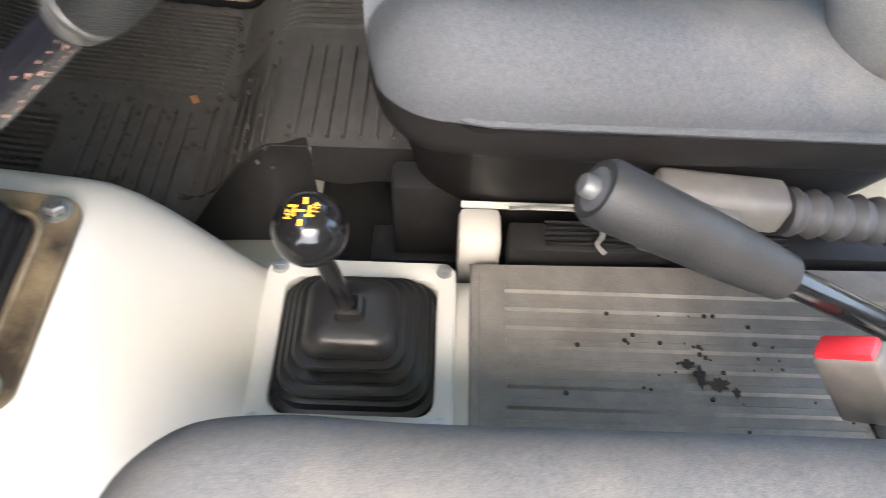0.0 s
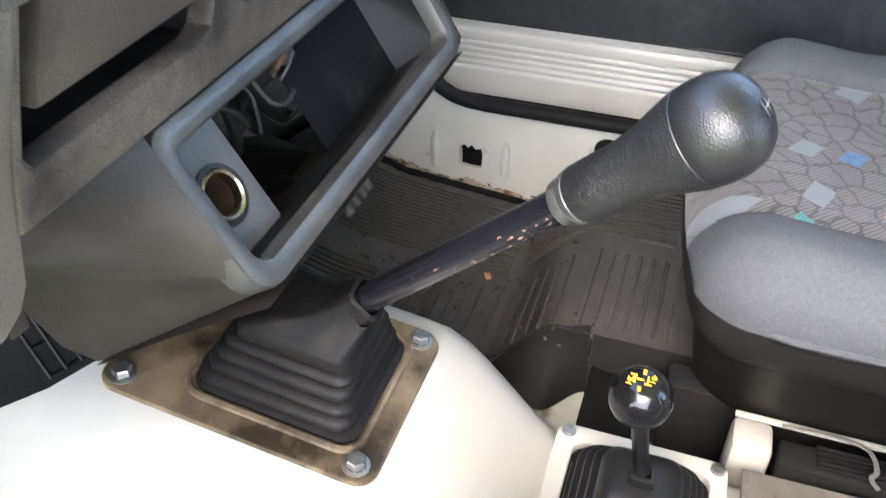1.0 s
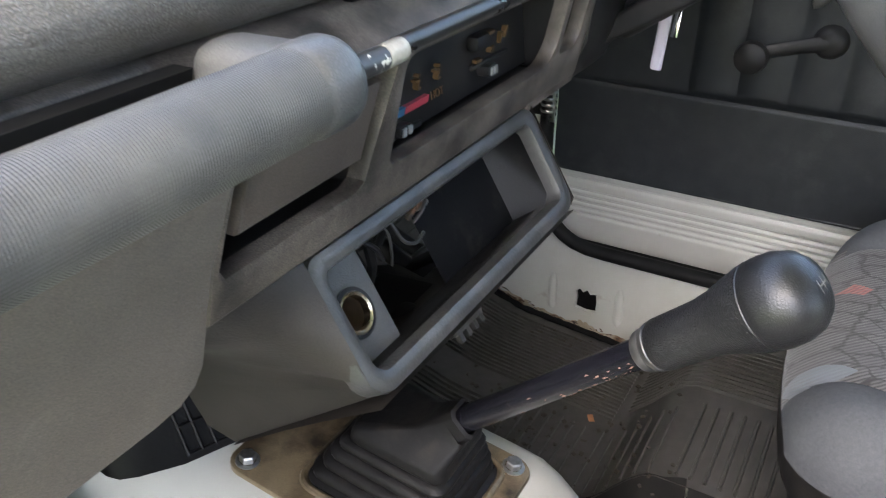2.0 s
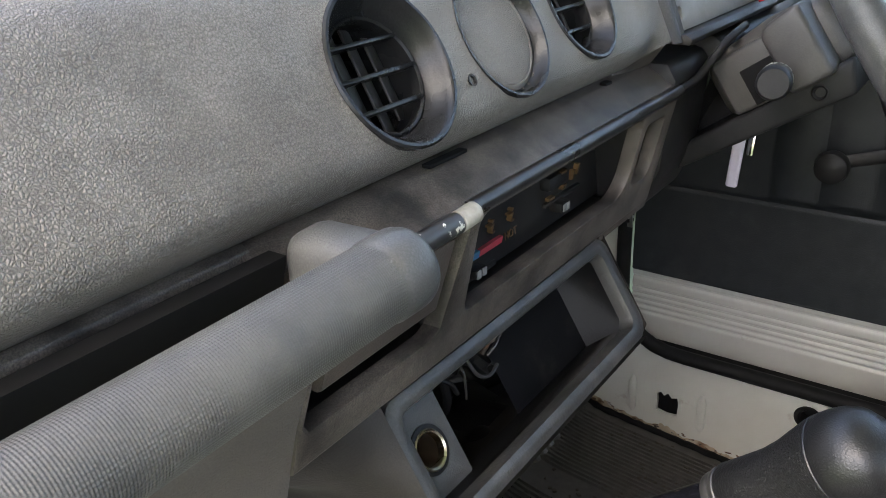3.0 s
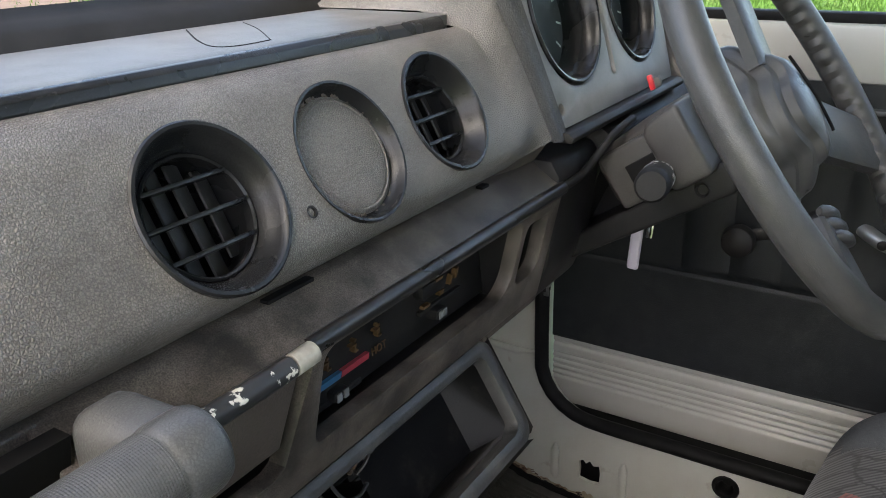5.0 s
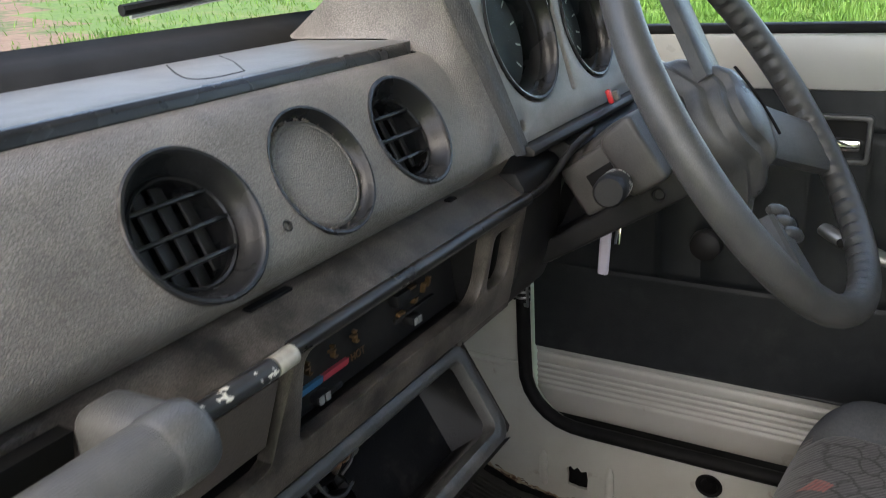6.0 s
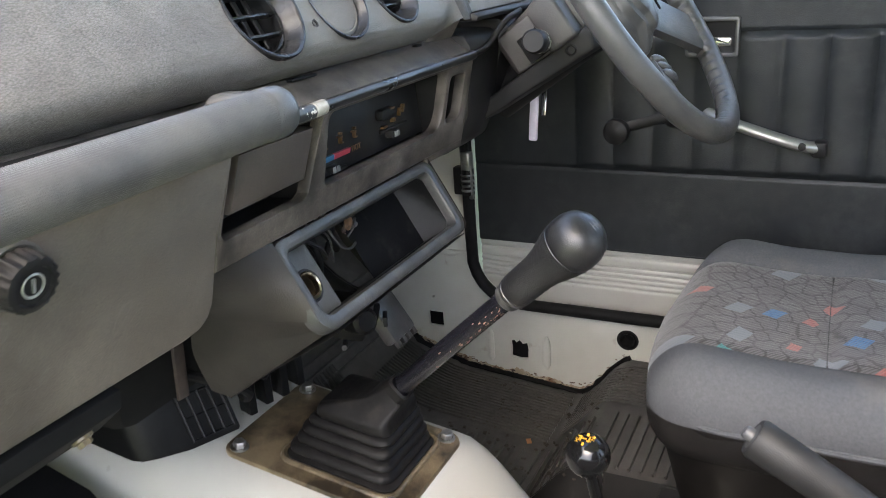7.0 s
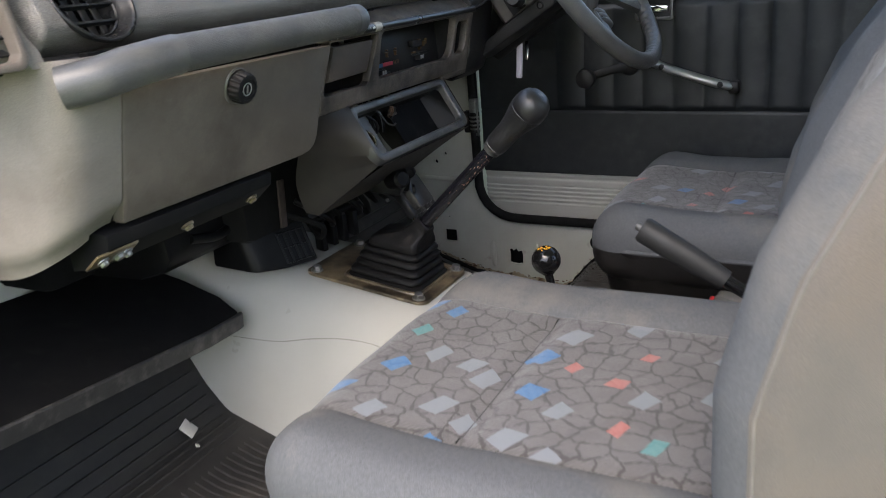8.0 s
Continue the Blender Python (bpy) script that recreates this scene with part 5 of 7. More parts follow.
# wires and clips seen through the broken pocket
for k, (col, nm, pts, r) in enumerate((
        (WIREG, "bent_wire", [(0.000, 0.070, 0.566), (0.004, 0.058, 0.545), (0.010, 0.052, 0.530), (0.022, 0.050, 0.524), (0.036, 0.053, 0.524)], 0.0013),
        (VOID, "cable", [(-0.03, 0.085, 0.59), (-0.005, 0.062, 0.55), (0.02, 0.068, 0.53), (0.05, 0.085, 0.51)], 0.0035),
        (VOID, "cable", [(-0.035, 0.10, 0.60), (-0.018, 0.07, 0.555), (-0.012, 0.062, 0.525), (0.0, 0.072, 0.50)], 0.0032),
        (BLACKP, "cable", [(-0.02, 0.10, 0.60), (0.015, 0.075, 0.575), (0.03, 0.073, 0.545), (0.03, 0.085, 0.51)], 0.0030),
        (RUST, "rusty_clip", [(0.030, 0.068, 0.556), (0.037, 0.060, 0.549), (0.042, 0.062, 0.540), (0.040, 0.068, 0.533)], 0.0034),
        (BELTG, "pale_wire", [(0.026, 0.078, 0.572), (0.038, 0.066, 0.566), (0.050, 0.065, 0.557)], 0.0022))):
    bm = bmesh.new()
    tube(bm, smooth_path(pts, 6), r, 8)
    part(nm, bm, col, dash)
for pts, r, mt in (([(-0.022, 0.060, 0.560), (-0.012, 0.050, 0.548), (-0.010, 0.048, 0.532), (-0.004, 0.052, 0.520)], 0.0015, WIREG),
                   ([(0.006, 0.066, 0.572), (0.018, 0.056, 0.560), (0.026, 0.054, 0.548), (0.024, 0.058, 0.538)], 0.0028, RUST),
                   ([(-0.030, 0.062, 0.548), (-0.018, 0.055, 0.538), (-0.008, 0.057, 0.525)], 0.0030, BLACKP),
                   ([(0.034, 0.060, 0.530), (0.040, 0.056, 0.538), (0.047, 0.058, 0.545)], 0.0016, WIREG)):
    bm = bmesh.new()
    tube(bm, smooth_path(pts, 5), r, 8, flat=0.6)
    part("clip", bm, mt, dash)
for c, s, rot, mt in (((0.012, 0.062, 0.556), (0.010, 0.006, 0.016), (15, 20, 0), BLACKP), ((0.050, 0.066, 0.536), (0.014, 0.009, 0.011), (20, 30, 10), BELTG), ((0.058, 0.068, 0.551), (0.018, 0.008, 0.006), (10, -30, 20), BELTG), ((0.024, 0.085, 0.574), (0.012, 0.04, 0.010), (0, 0, 0), BLACKP)):
    bm = bmesh.new()
    box(bm, c, s, 0.0018, rot)
    part("connector", bm, mt, dash)

# ---- grab handle ----
grab = thing("grab_handle", (-0.30, 0.02, 0.67), "padded grey grab handle bolted to the dashboard", "grab handle")
GY, GZ = -0.015, 0.685
bm = bmesh.new()
rows = []
NR, NA = 250, 150
for i in range(2 * NR + 1):
    x = -0.442 + 0.2815 * i / (2 * NR)
    ring = []
    for k in range(NA):
        a = 2 * math.pi * k / NA
        r = 0.0167 - (0.00016 if i % 2 else 0.0) - (0.00012 if k % 2 else 0.0)
        ring.append(bm.verts.new((x, GY + r * math.cos(a), GZ - 0.004 * (-0.154 - x) / 0.288 + r * math.sin(a))))
    rows.append(ring)
for A, B in zip(rows, rows[1:]):
    for k in range(NA):
        bm.faces.new((A[k], A[(k + 1) % NA], B[(k + 1) % NA], B[k]))
part("grip", bm, BARGREY, grab, "knurled grey vinyl grip", smooth=False)
bm = bmesh.new()
tube(bm, [(-0.1620, GY, GZ), (-0.1612, GY, GZ), (-0.1604, GY, GZ), (-0.1590, GY, GZ), (-0.1570, GY, GZ), (-0.147, GY, GZ), (-0.1425, GY, GZ), (-0.1395, GY, GZ), (-0.1378, GY, GZ), (-0.1370, GY, GZ)], [0.0166, 0.0160, 0.0160, 0.0170, 0.0175, 0.0176, 0.0173, 0.0162, 0.0140, 0.009], 40)
box(bm, (-0.1505, 0.007, GZ - 0.0020), (0.0300, 0.048, 0.0320), 0.0105, (0, 0, 3), 4)
part("end_fitting", bm, CAPGREY, grab, "rounded grained end fitting")
bm = bmesh.new()
tube(bm, smooth_path([(-0.4415, GY, GZ - 0.004), (-0.462, GY + 0.001, GZ - 0.0055), (-0.490, GY + 0.008, GZ - 0.009), (-0.515, GY + 0.020, GZ - 0.015), (-0.534, 0.024, GZ - 0.019)], 6), 0.0179, 28)
part("end_fitting", bm, CAPGREY, grab)

# ---- instrument binnacle ----
bin_ = thing("instrument_cluster", (0.40, 0.06, 0.70), "silver-grey instrument cluster with round gauges", "instrument cluster")


def bin_put(u, v, w):
    """Face of the cluster: u is x, v is height along the leaning face."""
    return Vector((u, 0.024 + 0.30 * (v - 0.71) + w, v))


bm = bmesh.new()
face = [(0.2665, 0.712), (0.54, 0.712), (0.56, 0.88), (0.229, 0.88)]
plate(bm, face, [circle(0.322, 0.800, 0.062, 44), circle(0.468, 0.795, 0.058, 44), rrect(0.389, 0.737, 0.397, 0.86 - 0.012, 0.002), circle(0.2735, 0.7265, 0.0045, 16)], bin_put, 0.012, 0.002)
fp = part("face_plate", bm, BINGREY, bin_, "silver-grey face plate")
DIAL = mat("dial_face", (0.045, 0.05, 0.052), (0.06, 0.065, 0.066), 0.22, dirt=(0.09, 0.085, 0.07), dscale=18)
for cx, cz, r in ((0.322, 0.800, 0.062), (0.468, 0.795, 0.058)):
    m = frame_to(bin_put(cx, cz, 0), Vector((0, -1, 0.30)))
    bm = bmesh.new()
    lathe(bm, [(r + 0.001, 0.0005), (r - 0.0005, 0.0022), (r - 0.0025, 0.0016), (r - 0.0035, -0.003), (r - 0.0045, -0.004), (r - 0.0055, -0.012), (r - 0.0085, -0.013), (r - 0.011, -0.035)], m, 56)
    g = part("gauge", bm, VENTB, bin_, "deep round gauge with a glossy rim")
    bm = bmesh.new()
    lathe(bm, [(r - 0.009, -0.034), (0, -0.034)], m, 48)
    dial = part("dial", bm, DIAL, g)
    for k in range(11):
        a = radians(-40 + 26 * k)
        bm = bmesh.new()
        box(bm, (0, 0, 0), (0.0016, 0.008, 0.0006))
        bmesh.ops.transform(bm, matrix=m @ Matrix.Translation((math.cos(a) * (r - 0.018), math.sin(a) * (r - 0.018), -0.0335)) @ pose(0, 0, 0, 0, 0, math.degrees(a) - 90), verts=bm.verts)
        part("tick", bm, WHITEP, dial)
    bm = bmesh.new()
    lathe(bm, [(r - 0.0085, -0.020), (0, -0.019), (0, -0.0205), (r - 0.0085, -0.0215)], m, 48)
    lens = part("lens", bm, LENS, g)
    lens.visible_shadow = False
for c, s in (((0.393, 0.06, 0.79), (0.012, 0.004, 0.13)), ((0.2735, 0.04, 0.7265), (0.012, 0.004, 0.012))):
    bm = bmesh.new()
    box(bm, c, s)
    part("slot_back", bm, VOID, bin_)
# hood, side strip and the sweep from the dash pad up to it


def strip_edge(z):
    """The strip's outer edge."""
    return Vector((0.2475 - 0.205 * (z - 0.7125), 0.0265 + 0.36 * (z - 0.7125), z))


bm = bmesh.new()


def hood(u, v):
    """Roof of the cluster, from its left edge to the right."""
    a = (0.208, 0.892), (0.235, 0.904), (0.55, 0.904), (0.575, 0.885), (0.556, 0.705)
    i = u * 3.9999
    k = int(i)
    x, z = [a[k][q] + (a[k + 1][q] - a[k][q]) * (i - k) for q in (0, 1)]
    return Vector((x, 0.020 + 0.34 * (min(z, 0.90) - 0.71) + 0.19 * v, z - 0.02 * v))


sheet(bm, hood, 48, 8, 0.006)
part("hood", bm, PAD, bin_, "grained dark grey hood")
bm = bmesh.new()


def side_strip(u, v):
    z = 0.7065 + 0.19 * v
    a, b = strip_edge(z), bin_put(0.2675 - 0.2235 * (z - 0.712), z, -0.0025)
    p = a.lerp(b, u)
    p.y -= 0.0025 * math.sin(math.pi * min(1, u * 1.4))
    return p


sheet(bm, side_strip, 8, 24, 0.005)
part("side_strip", bm, mat("dark_grained_strip", (0.035, 0.034, 0.033), (0.05, 0.048, 0.046), 0.5, bump=0.6, bscale=420, btype="leather", dirt=(0.08, 0.075, 0.07), dscale=16, dlow=0.5, dhigh=0.85), bin_, "dark grained strip beside the face plate")
bm = bmesh.new()


def flank(u, v):
    """From the pad's profile and the shelf to the strip's edge."""
    if v < 0.55:
        z = pad_z(v / 0.55)
        a = Vector((0.205, pad_y(z), z))
    else:
        s = (v - 0.55) / 0.45
        a = Vector((0.205, 0.084 + 0.13 * s, 0.7945 + 0.010 * smoothstep(0, 0.25, s)))
    b = strip_edge(0.7085 + 0.196 * v)
    s = smoothstep(0, 1, u)
    return Vector((a.x + (b.x - a.x) * u, a.y + (b.y - a.y) * s, a.z + (b.z - a.z) * (s if v < 0.55 else s * (0.7 + 0.3 * u))))


sheet(bm, flank, 20, 56)
part("flank", bm, PAD, bin_)
bm = bmesh.new()
prism_x(bm, [(0.018, 0.7115), (0.0135, 0.708), (0.015, 0.7035), (0.05, 0.7035), (0.05, 0.7115)], 0.262, 0.545, 0.0012)
part("lower_lip", bm, BLACKP, bin_)
bm = bmesh.new()
box(bm, (0.4395, 0.014, 0.7225), (0.0055, 0.005, 0.014), 0.001, (-20, 0, 10))
part("red_tab", bm, RED, bin_, "small red plastic tab")
bm = bmesh.new()
box(bm, (0.456, 0.014, 0.7205), (0.012, 0.008, 0.010), 0.002, (-20, 0, 10))
part("connector", bm, BELTG, bin_)

# ---- steering column ----
WC = Vector((0.4155, -0.122, 0.716))
TILT_W = radians(34.3)
AX = Vector((0, -math.cos(TILT_W), math.sin(TILT_W)))   # towards the driver
WV = Vector((0, math.sin(TILT_W), math.cos(TILT_W)))    # up in the wheel's plane
col = thing("steering_column", (0.4155, 0.05, 0.58), "grey plastic steering column with dark lower cover", "steering column")
CM = Matrix.Translation(WC) @ Matrix(((1, 0, 0), (0, WV.y, AX.y), (0, WV.z, AX.z))).to_4x4()   # x right, y up the wheel, z to the driver


def cp(x, y, z):
    return CM @ Vector((x, y, z))


def block(bm, prof, x0, x1, bev):
    """Prism in column axes: profile rows (up, along)."""
    a = [bm.verts.new(cp(x0, u, w)) for u, w in prof]
    b = [bm.verts.new(cp(x1, u, w)) for u, w in prof]
    n = len(prof)
    fs = [bm.faces.new(a), bm.faces.new(b[::-1])] + [bm.faces.new((a[i], b[i], b[(i + 1) % n], a[(i + 1) % n])) for i in range(n)]
    bmesh.ops.recalc_face_normals(bm, faces=fs)
    bmesh.ops.bevel(bm, geom=list({e for f in fs for e in f.edges}), offset=bev, segments=3, affect="EDGES", profile=0.5)


SCUFF = mat("scuffed_column_plastic", (0.034, 0.032, 0.030), (0.058, 0.054, 0.050), 0.46, scale=30, bump=0.3, bscale=600, dirt=(0.035, 0.032, 0.030), dscale=16, dlow=0.46, dhigh=0.74)
bm = bmesh.new()
block(bm, [(0.050, -0.034), (0.058, -0.075), (0.050, -0.150), (-0.006, -0.150), (-0.008, -0.036)], -0.082, 0.085, 0.014)
part("shroud", bm, SCUFF, col, "grey plastic column shroud")
bm = bmesh.new()
block(bm, [(0.047, -0.070), (0.046, -0.136), (-0.002, -0.136), (-0.004, -0.070)], -0.100, -0.07, 0.004)
part("switch_housing", bm, SCUFF, col, "boxy grey switch housing, scuffed")
bm = bmesh.new()
block(bm, [(0.056, -0.050), (0.052, -0.080), (0.046, -0.086), (-0.006, -0.086), (-0.006, -0.050)], -0.113, -0.07, 0.005)
part("switch_cover", bm, SCUFF, col, "raised fold of the grey housing")
bm = bmesh.new()
block(bm, [(0.030, -0.080), (0.030, -0.116), (-0.001, -0.116), (-0.001, -0.080)], -0.1012, -0.09, 0.001)
part("switch_opening", bm, VOID, col)
bm = bmesh.new()
m = frame_to(Vector((0.312, -0.040, 0.6745)), Vector((-1.0, -0.20, 0.13)))
lathe(bm, [(0, -0.01), (0.0120, -0.01), (0.0128, 0.030), (0.0132, 0.044), (0.0128, 0.058), (0.0108, 0.0605), (0, 0.0605)], m, 32)
stalk = part("lamp_switch", bm, BLACKP, col, "round black switch knob with worn marks")
bm = bmesh.new()
random.seed(17)
for k in range(46):
    t = random.uniform(0, 6.283)
    h = random.uniform(0.012, 0.036)
    b = bmesh.new()
    box(b, (0, 0, 0), (0.0012, random.uniform(0.001, 0.0035), random.uniform(0.001, 0.004)))
    bmesh.ops.transform(b, matrix=m @ pose(0, 0, 0, 0, 0, math.degrees(t)) @ Matrix.Translation((0.0124, 0, h)), verts=b.verts)
    me = bpy.data.meshes.new("t")
    b.to_mesh(me)
    b.free()
    bm.from_mesh(me)
    bpy.data.meshes.remove(me)
tagged(part("worn_mark", bm, mat("worn_print", (0.36, 0.36, 0.34), None, 0.6), stalk), kind="stuff")
bm = bmesh.new()
block(bm, [(-0.002, -0.036), (-0.002, -0.222), (-0.019, -0.222), (-0.029, -0.048)], -0.096, 0.10, 0.004)
cover = part("lower_cover", bm, BLACKP, col, "dark plastic lower column cover")
bm = bmesh.new()
lathe(bm, [(0.007, 0.0005), (0.0055, 0.0015), (0.004, 0.0), (0.0035, -0.004), (0, -0.004)], frame_to(cp(-0.0965, -0.015, -0.070), (-1, 0, 0)), 20)
part("screw_hole", bm, BLACKP, cover)
bm = bmesh.new()
lathe(bm, [(0, -0.22), (0.03, -0.22), (0.03, -0.05), (0.038, -0.045), (0.038, -0.02), (0.02, -0.015), (0, -0.015)], CM, 28)
part("tube", bm, BLACKP, col)
# dark panel left of the column, closing the dash end
bm = bmesh.new()
prism_x(bm, [(0.030, 0.690), (0.022, 0.676), (0.030, 0.60), (0.045, 0.565), (0.07, 0.55), (0.11, 0.56), (0.11, 0.69)], 0.258, 0.345, 0.006)
part("knee_panel", bm, BLACKP, col)
bm = bmesh.new()
prism_x(bm, [(0.025, 0.700), (0.010, 0.690), (0.045, 0.60), (0.11, 0.60), (0.11, 0.70)], 0.345, 0.68, 0.006)
part("knee_panel", bm, BLACKP, col)
bm = bmesh.new()
tube(bm, smooth_path([(0.258, 0.0215, 0.668), (0.285, 0.016, 0.673), (0.303, 0.010, 0.686), (0.325, 0.004, 0.700), (0.36, 0.002, 0.706)], 6), 0.0034, 12)
part("ridge_end", bm, BLACKP, col)
# ignition switch with the key
bm = bmesh.new()
lathe(bm, [(0, 0), (0.012, 0), (0.012, 0.02), (0.009, 0.024), (0, 0.024)], frame_to((0.428, 0.014, 0.632), (0.1, -0.2, -0.9)), 20)
part("ignition_barrel", bm, mat("worn_switch_barrel", (0.012, 0.012, 0.0125), (0.02, 0.02, 0.02), 0.4, scale=80, dirt=(0.30, 0.29, 0.28), dscale=55, dlow=0.56, dhigh=0.60), col, "black ignition switch, paint worn to bare metal")
key = thing("key", (0.427, 0.0, 0.57), "bunch of keys with a milky plastic tag hanging from the ignition", "key")
bm = bmesh.new()
box(bm, (0.4515, 0.0215, 0.563), (0.007, 0.012, 0.070), 0.003, (4, 0, 0), 3)
part("tag", bm, CLEAR, key, "milky violet plastic tag")
bm = bmesh.new()
tube(bm, [(0.436 + 0.008 * math.cos(a / 16 * 6.283), 0.014, 0.604 + 0.008 * math.sin(a / 16 * 6.283)) for a in range(16)], 0.001, 6, closed=True)
part("ring", bm, CHROME, key)
bm = bmesh.new()
box(bm, (0.466, 0.012, 0.577), (0.003, 0.007, 0.034), 0.0008, (0, 12, 0))
part("blade", bm, CHROME, key)
bm = bmesh.new()
lathe(bm, [(0, 0), (0.005, 0.002), (0.006, 0.006), (0.004, 0.01), (0, 0.011)], pose(0.43, 0.04, 0.572), 12)
tube(bm, smooth_path([(0.432, 0.018, 0.60), (0.429, 0.028, 0.590), (0.430, 0.038, 0.582)], 5), 0.0012, 6)
part("trinket", bm, CHROME, key)

# ---- steering wheel ----
wheel = thing("steering_wheel", tuple(WC), "grey moulded steering wheel with a padded hub", "steering wheel")
R = 0.1878
bm = bmesh.new()
N = 320
rings = []
for i in range(N):
    a = 2 * math.pi * i / N
    rings.append(cp(R * math.cos(a), R * math.sin(a), 0))
n = len(rings)
SEG = 18
vr = []
for i, p in enumerate(rings):
    a = 2 * math.pi * i / N
    ring = []
    for k in range(SEG):
        b = 2 * math.pi * k / SEG
        rr = 0.0132
        inner = math.cos(b) < -0.45 and math.sin(b) < 0.4
        bumpy = 0.0020 * math.sin(a * 72) if inner else 0.0
        ring.append(bm.verts.new(cp((R + (rr + bumpy) * math.cos(b)) * math.cos(a), (R + (rr + bumpy) * math.cos(b)) * math.sin(a), rr * 1.08 * math.sin(b))))
    vr.append(ring)
for i in range(N):
    for k in range(SEG):
        bm.faces.new((vr[i][k], vr[(i + 1) % N][k], vr[(i + 1) % N][(k + 1) % SEG], vr[i][(k + 1) % SEG]))
part("rim", bm, WHEELG, wheel, "grey rim with finger grips")


def spoke(bm, ang, w0, w1, r0=0.03, r1=0.176):
    for s in range(1):
        pts = []
        for k in range(9):
            t = k / 8
            r = r0 + (r1 - r0) * t
            pts.append((r, -0.014 + 0.010 * t, w0 + (w1 - w0) * t))
        prev = None
        for r, z, w in pts:
            c, sn = math.cos(ang), math.sin(ang)
            row = [bm.verts.new(cp(r * c - q * w * sn, r * sn + q * w * c, z + h)) for q, h in ((-1, -0.006), (-1, 0.004), (-0.8, 0.007), (0.8, 0.007), (1, 0.004), (1, -0.006))]
            if prev:
                for i in range(6):
                    bm.faces.new((prev[i], prev[(i + 1) % 6], row[(i + 1) % 6], row[i]))
            else:
                bm.faces.new(row)
            prev = row
        bm.faces.new(prev[::-1])


SPOKES = ((80, 0.020, 0.020, 0.045), (-25, 0.032, 0.030, 0.03), (232, 0.012, 0.017, 0.104))
for deg, w0, w1, r0 in SPOKES:
    bm = bmesh.new()
    spoke(bm, radians(deg), w0, w1, r0)
    part("spoke", bm, WHEELG, wheel)
for k in range(3):
    bm = bmesh.new()
    c, s = math.cos(radians(238)), math.sin(radians(238))
    r = 0.095 + 0.0115 * k
    tube(bm, [cp(r * c - q * 0.015 * s, r * s + q * 0.015 * c, -0.008 + 0.002 * k - 0.003 * q * q) for q in (-1, -0.7, -0.3, 0, 0.3, 0.7, 1)], [0.003, 0.0055, 0.006, 0.006, 0.006, 0.0055, 0.003], 12)
    part("rib", bm, WHEELG, wheel)


def hub_r(a):
    """The pad's outline: long, drawn out to a tongue at either end."""
    def lobe(at, h, w):
        d = (a - radians(at) + math.pi) % (2 * math.pi) - math.pi
        return h * math.exp(-(d / w) ** 2)
    return 0.044 + lobe(80, 0.052, 0.30) + lobe(264, 0.038, 0.27)


def hub_level(prof):
    bm = bmesh.new()
    rows = []
    K = 90
    for s, h in prof:
        row = []
        for k in range(K):
            a = 2 * math.pi * k / K
            r = hub_r(a)
            rr = s * (0.044 + (r - 0.044) * min(1.0, s))
            row.append(bm.verts.new(cp(rr * math.cos(a), rr * math.sin(a), h - 0.016 - 0.45 * max(0.0, rr - 0.040) - 1.5 * rr * rr)))
        rows.append(row)
    for A, B in zip(rows, rows[1:]):
        for k in range(K):
            bm.faces.new((A[k], A[(k + 1) % K], B[(k + 1) % K], B[k]))
    bm.faces.new(rows[0])
    bm.faces.new(rows[-1])
    return bm


hub = part("hub_pad", hub_level([(0.94, -0.020), (1.0, -0.017), (1.02, -0.010), (1.01, -0.003), (0.975, 0.0005), (0.90, 0.0015), (0.885, 0.0022), (0.872, 0.006), (0.86, 0.0105), (0.83, 0.013), (0.72, 0.0145), (0.70, 0.0153), (0.685, 0.019), (0.66, 0.0222), (0.58, 0.0245), (0.40, 0.0262), (0.20, 0.027), (0.02, 0.027)]), WHEELG, wheel, "padded hub cover with stepped edges", angle=32)
bm = bmesh.new()
lathe(bm, [(0, 0), (0.028, 0), (0.030, 0.012), (0.031, 0.036), (0, 0.036)], CM @ Matrix.Translation((0, 0, -0.058)), 32)
part("boss", bm, BLACKP, wheel)
bm = bmesh.new()
pts = [cp(0.010 - 0.05 * y, y, 0.0114 - 1.5 * y * y) for y in [-0.030 + 0.072 * k / 12 for k in range(13)]]
tube(bm, pts, 0.0013, 8)
part("emblem_groove", bm, VOID, hub)

# ---- gear lever ----
gear = thing("gear_lever", (0.05, 0.10, 0.275), "gear lever with ribbed black rubber gaiter", "gear lever")


def gz(y):
    return 0.2655 + 0.148 * (y - 0.018)


def gput(u, v, w):
    return Vector((u, v, gz(v) + 0.004 - w))


bm = bmesh.new()
gl = rrect(-0.026, -0.002, 0.128, 0.212, 0.016, 6)
plate(bm, gl, [rrect(0.012, 0.036, 0.090, 0.130, 0.014, 6)], gput, 0.005, 0.002)
tube(bm, [gput(u, v, 0) for u, v in rrect(-0.006, 0.017, 0.110, 0.152, 0.016, 6)], 0.0035, 8, closed=True)
gpl = part("retaining_plate", bm, BRASS, gear, "dirty yellow plated retaining plate")
for u, v in ((-0.0125, 0.0135), (0.1145, 0.0135), (-0.0125, 0.196), (0.1145, 0.196)):
    bm = bmesh.new()
    bolt_mesh(bm, frame_to(gput(u, v, 0), (0, -0.148, 1)), 0.0075, 0.007)
    part("bolt", bm, STEEL, gpl, "zinc plated hexagon bolt")
LB, LE = Vector((0.047, 0.028, 0.366)), Vector((0.0265, -0.1035, 0.4915))
LD = (LE - LB).normalized()
bm = bmesh.new()


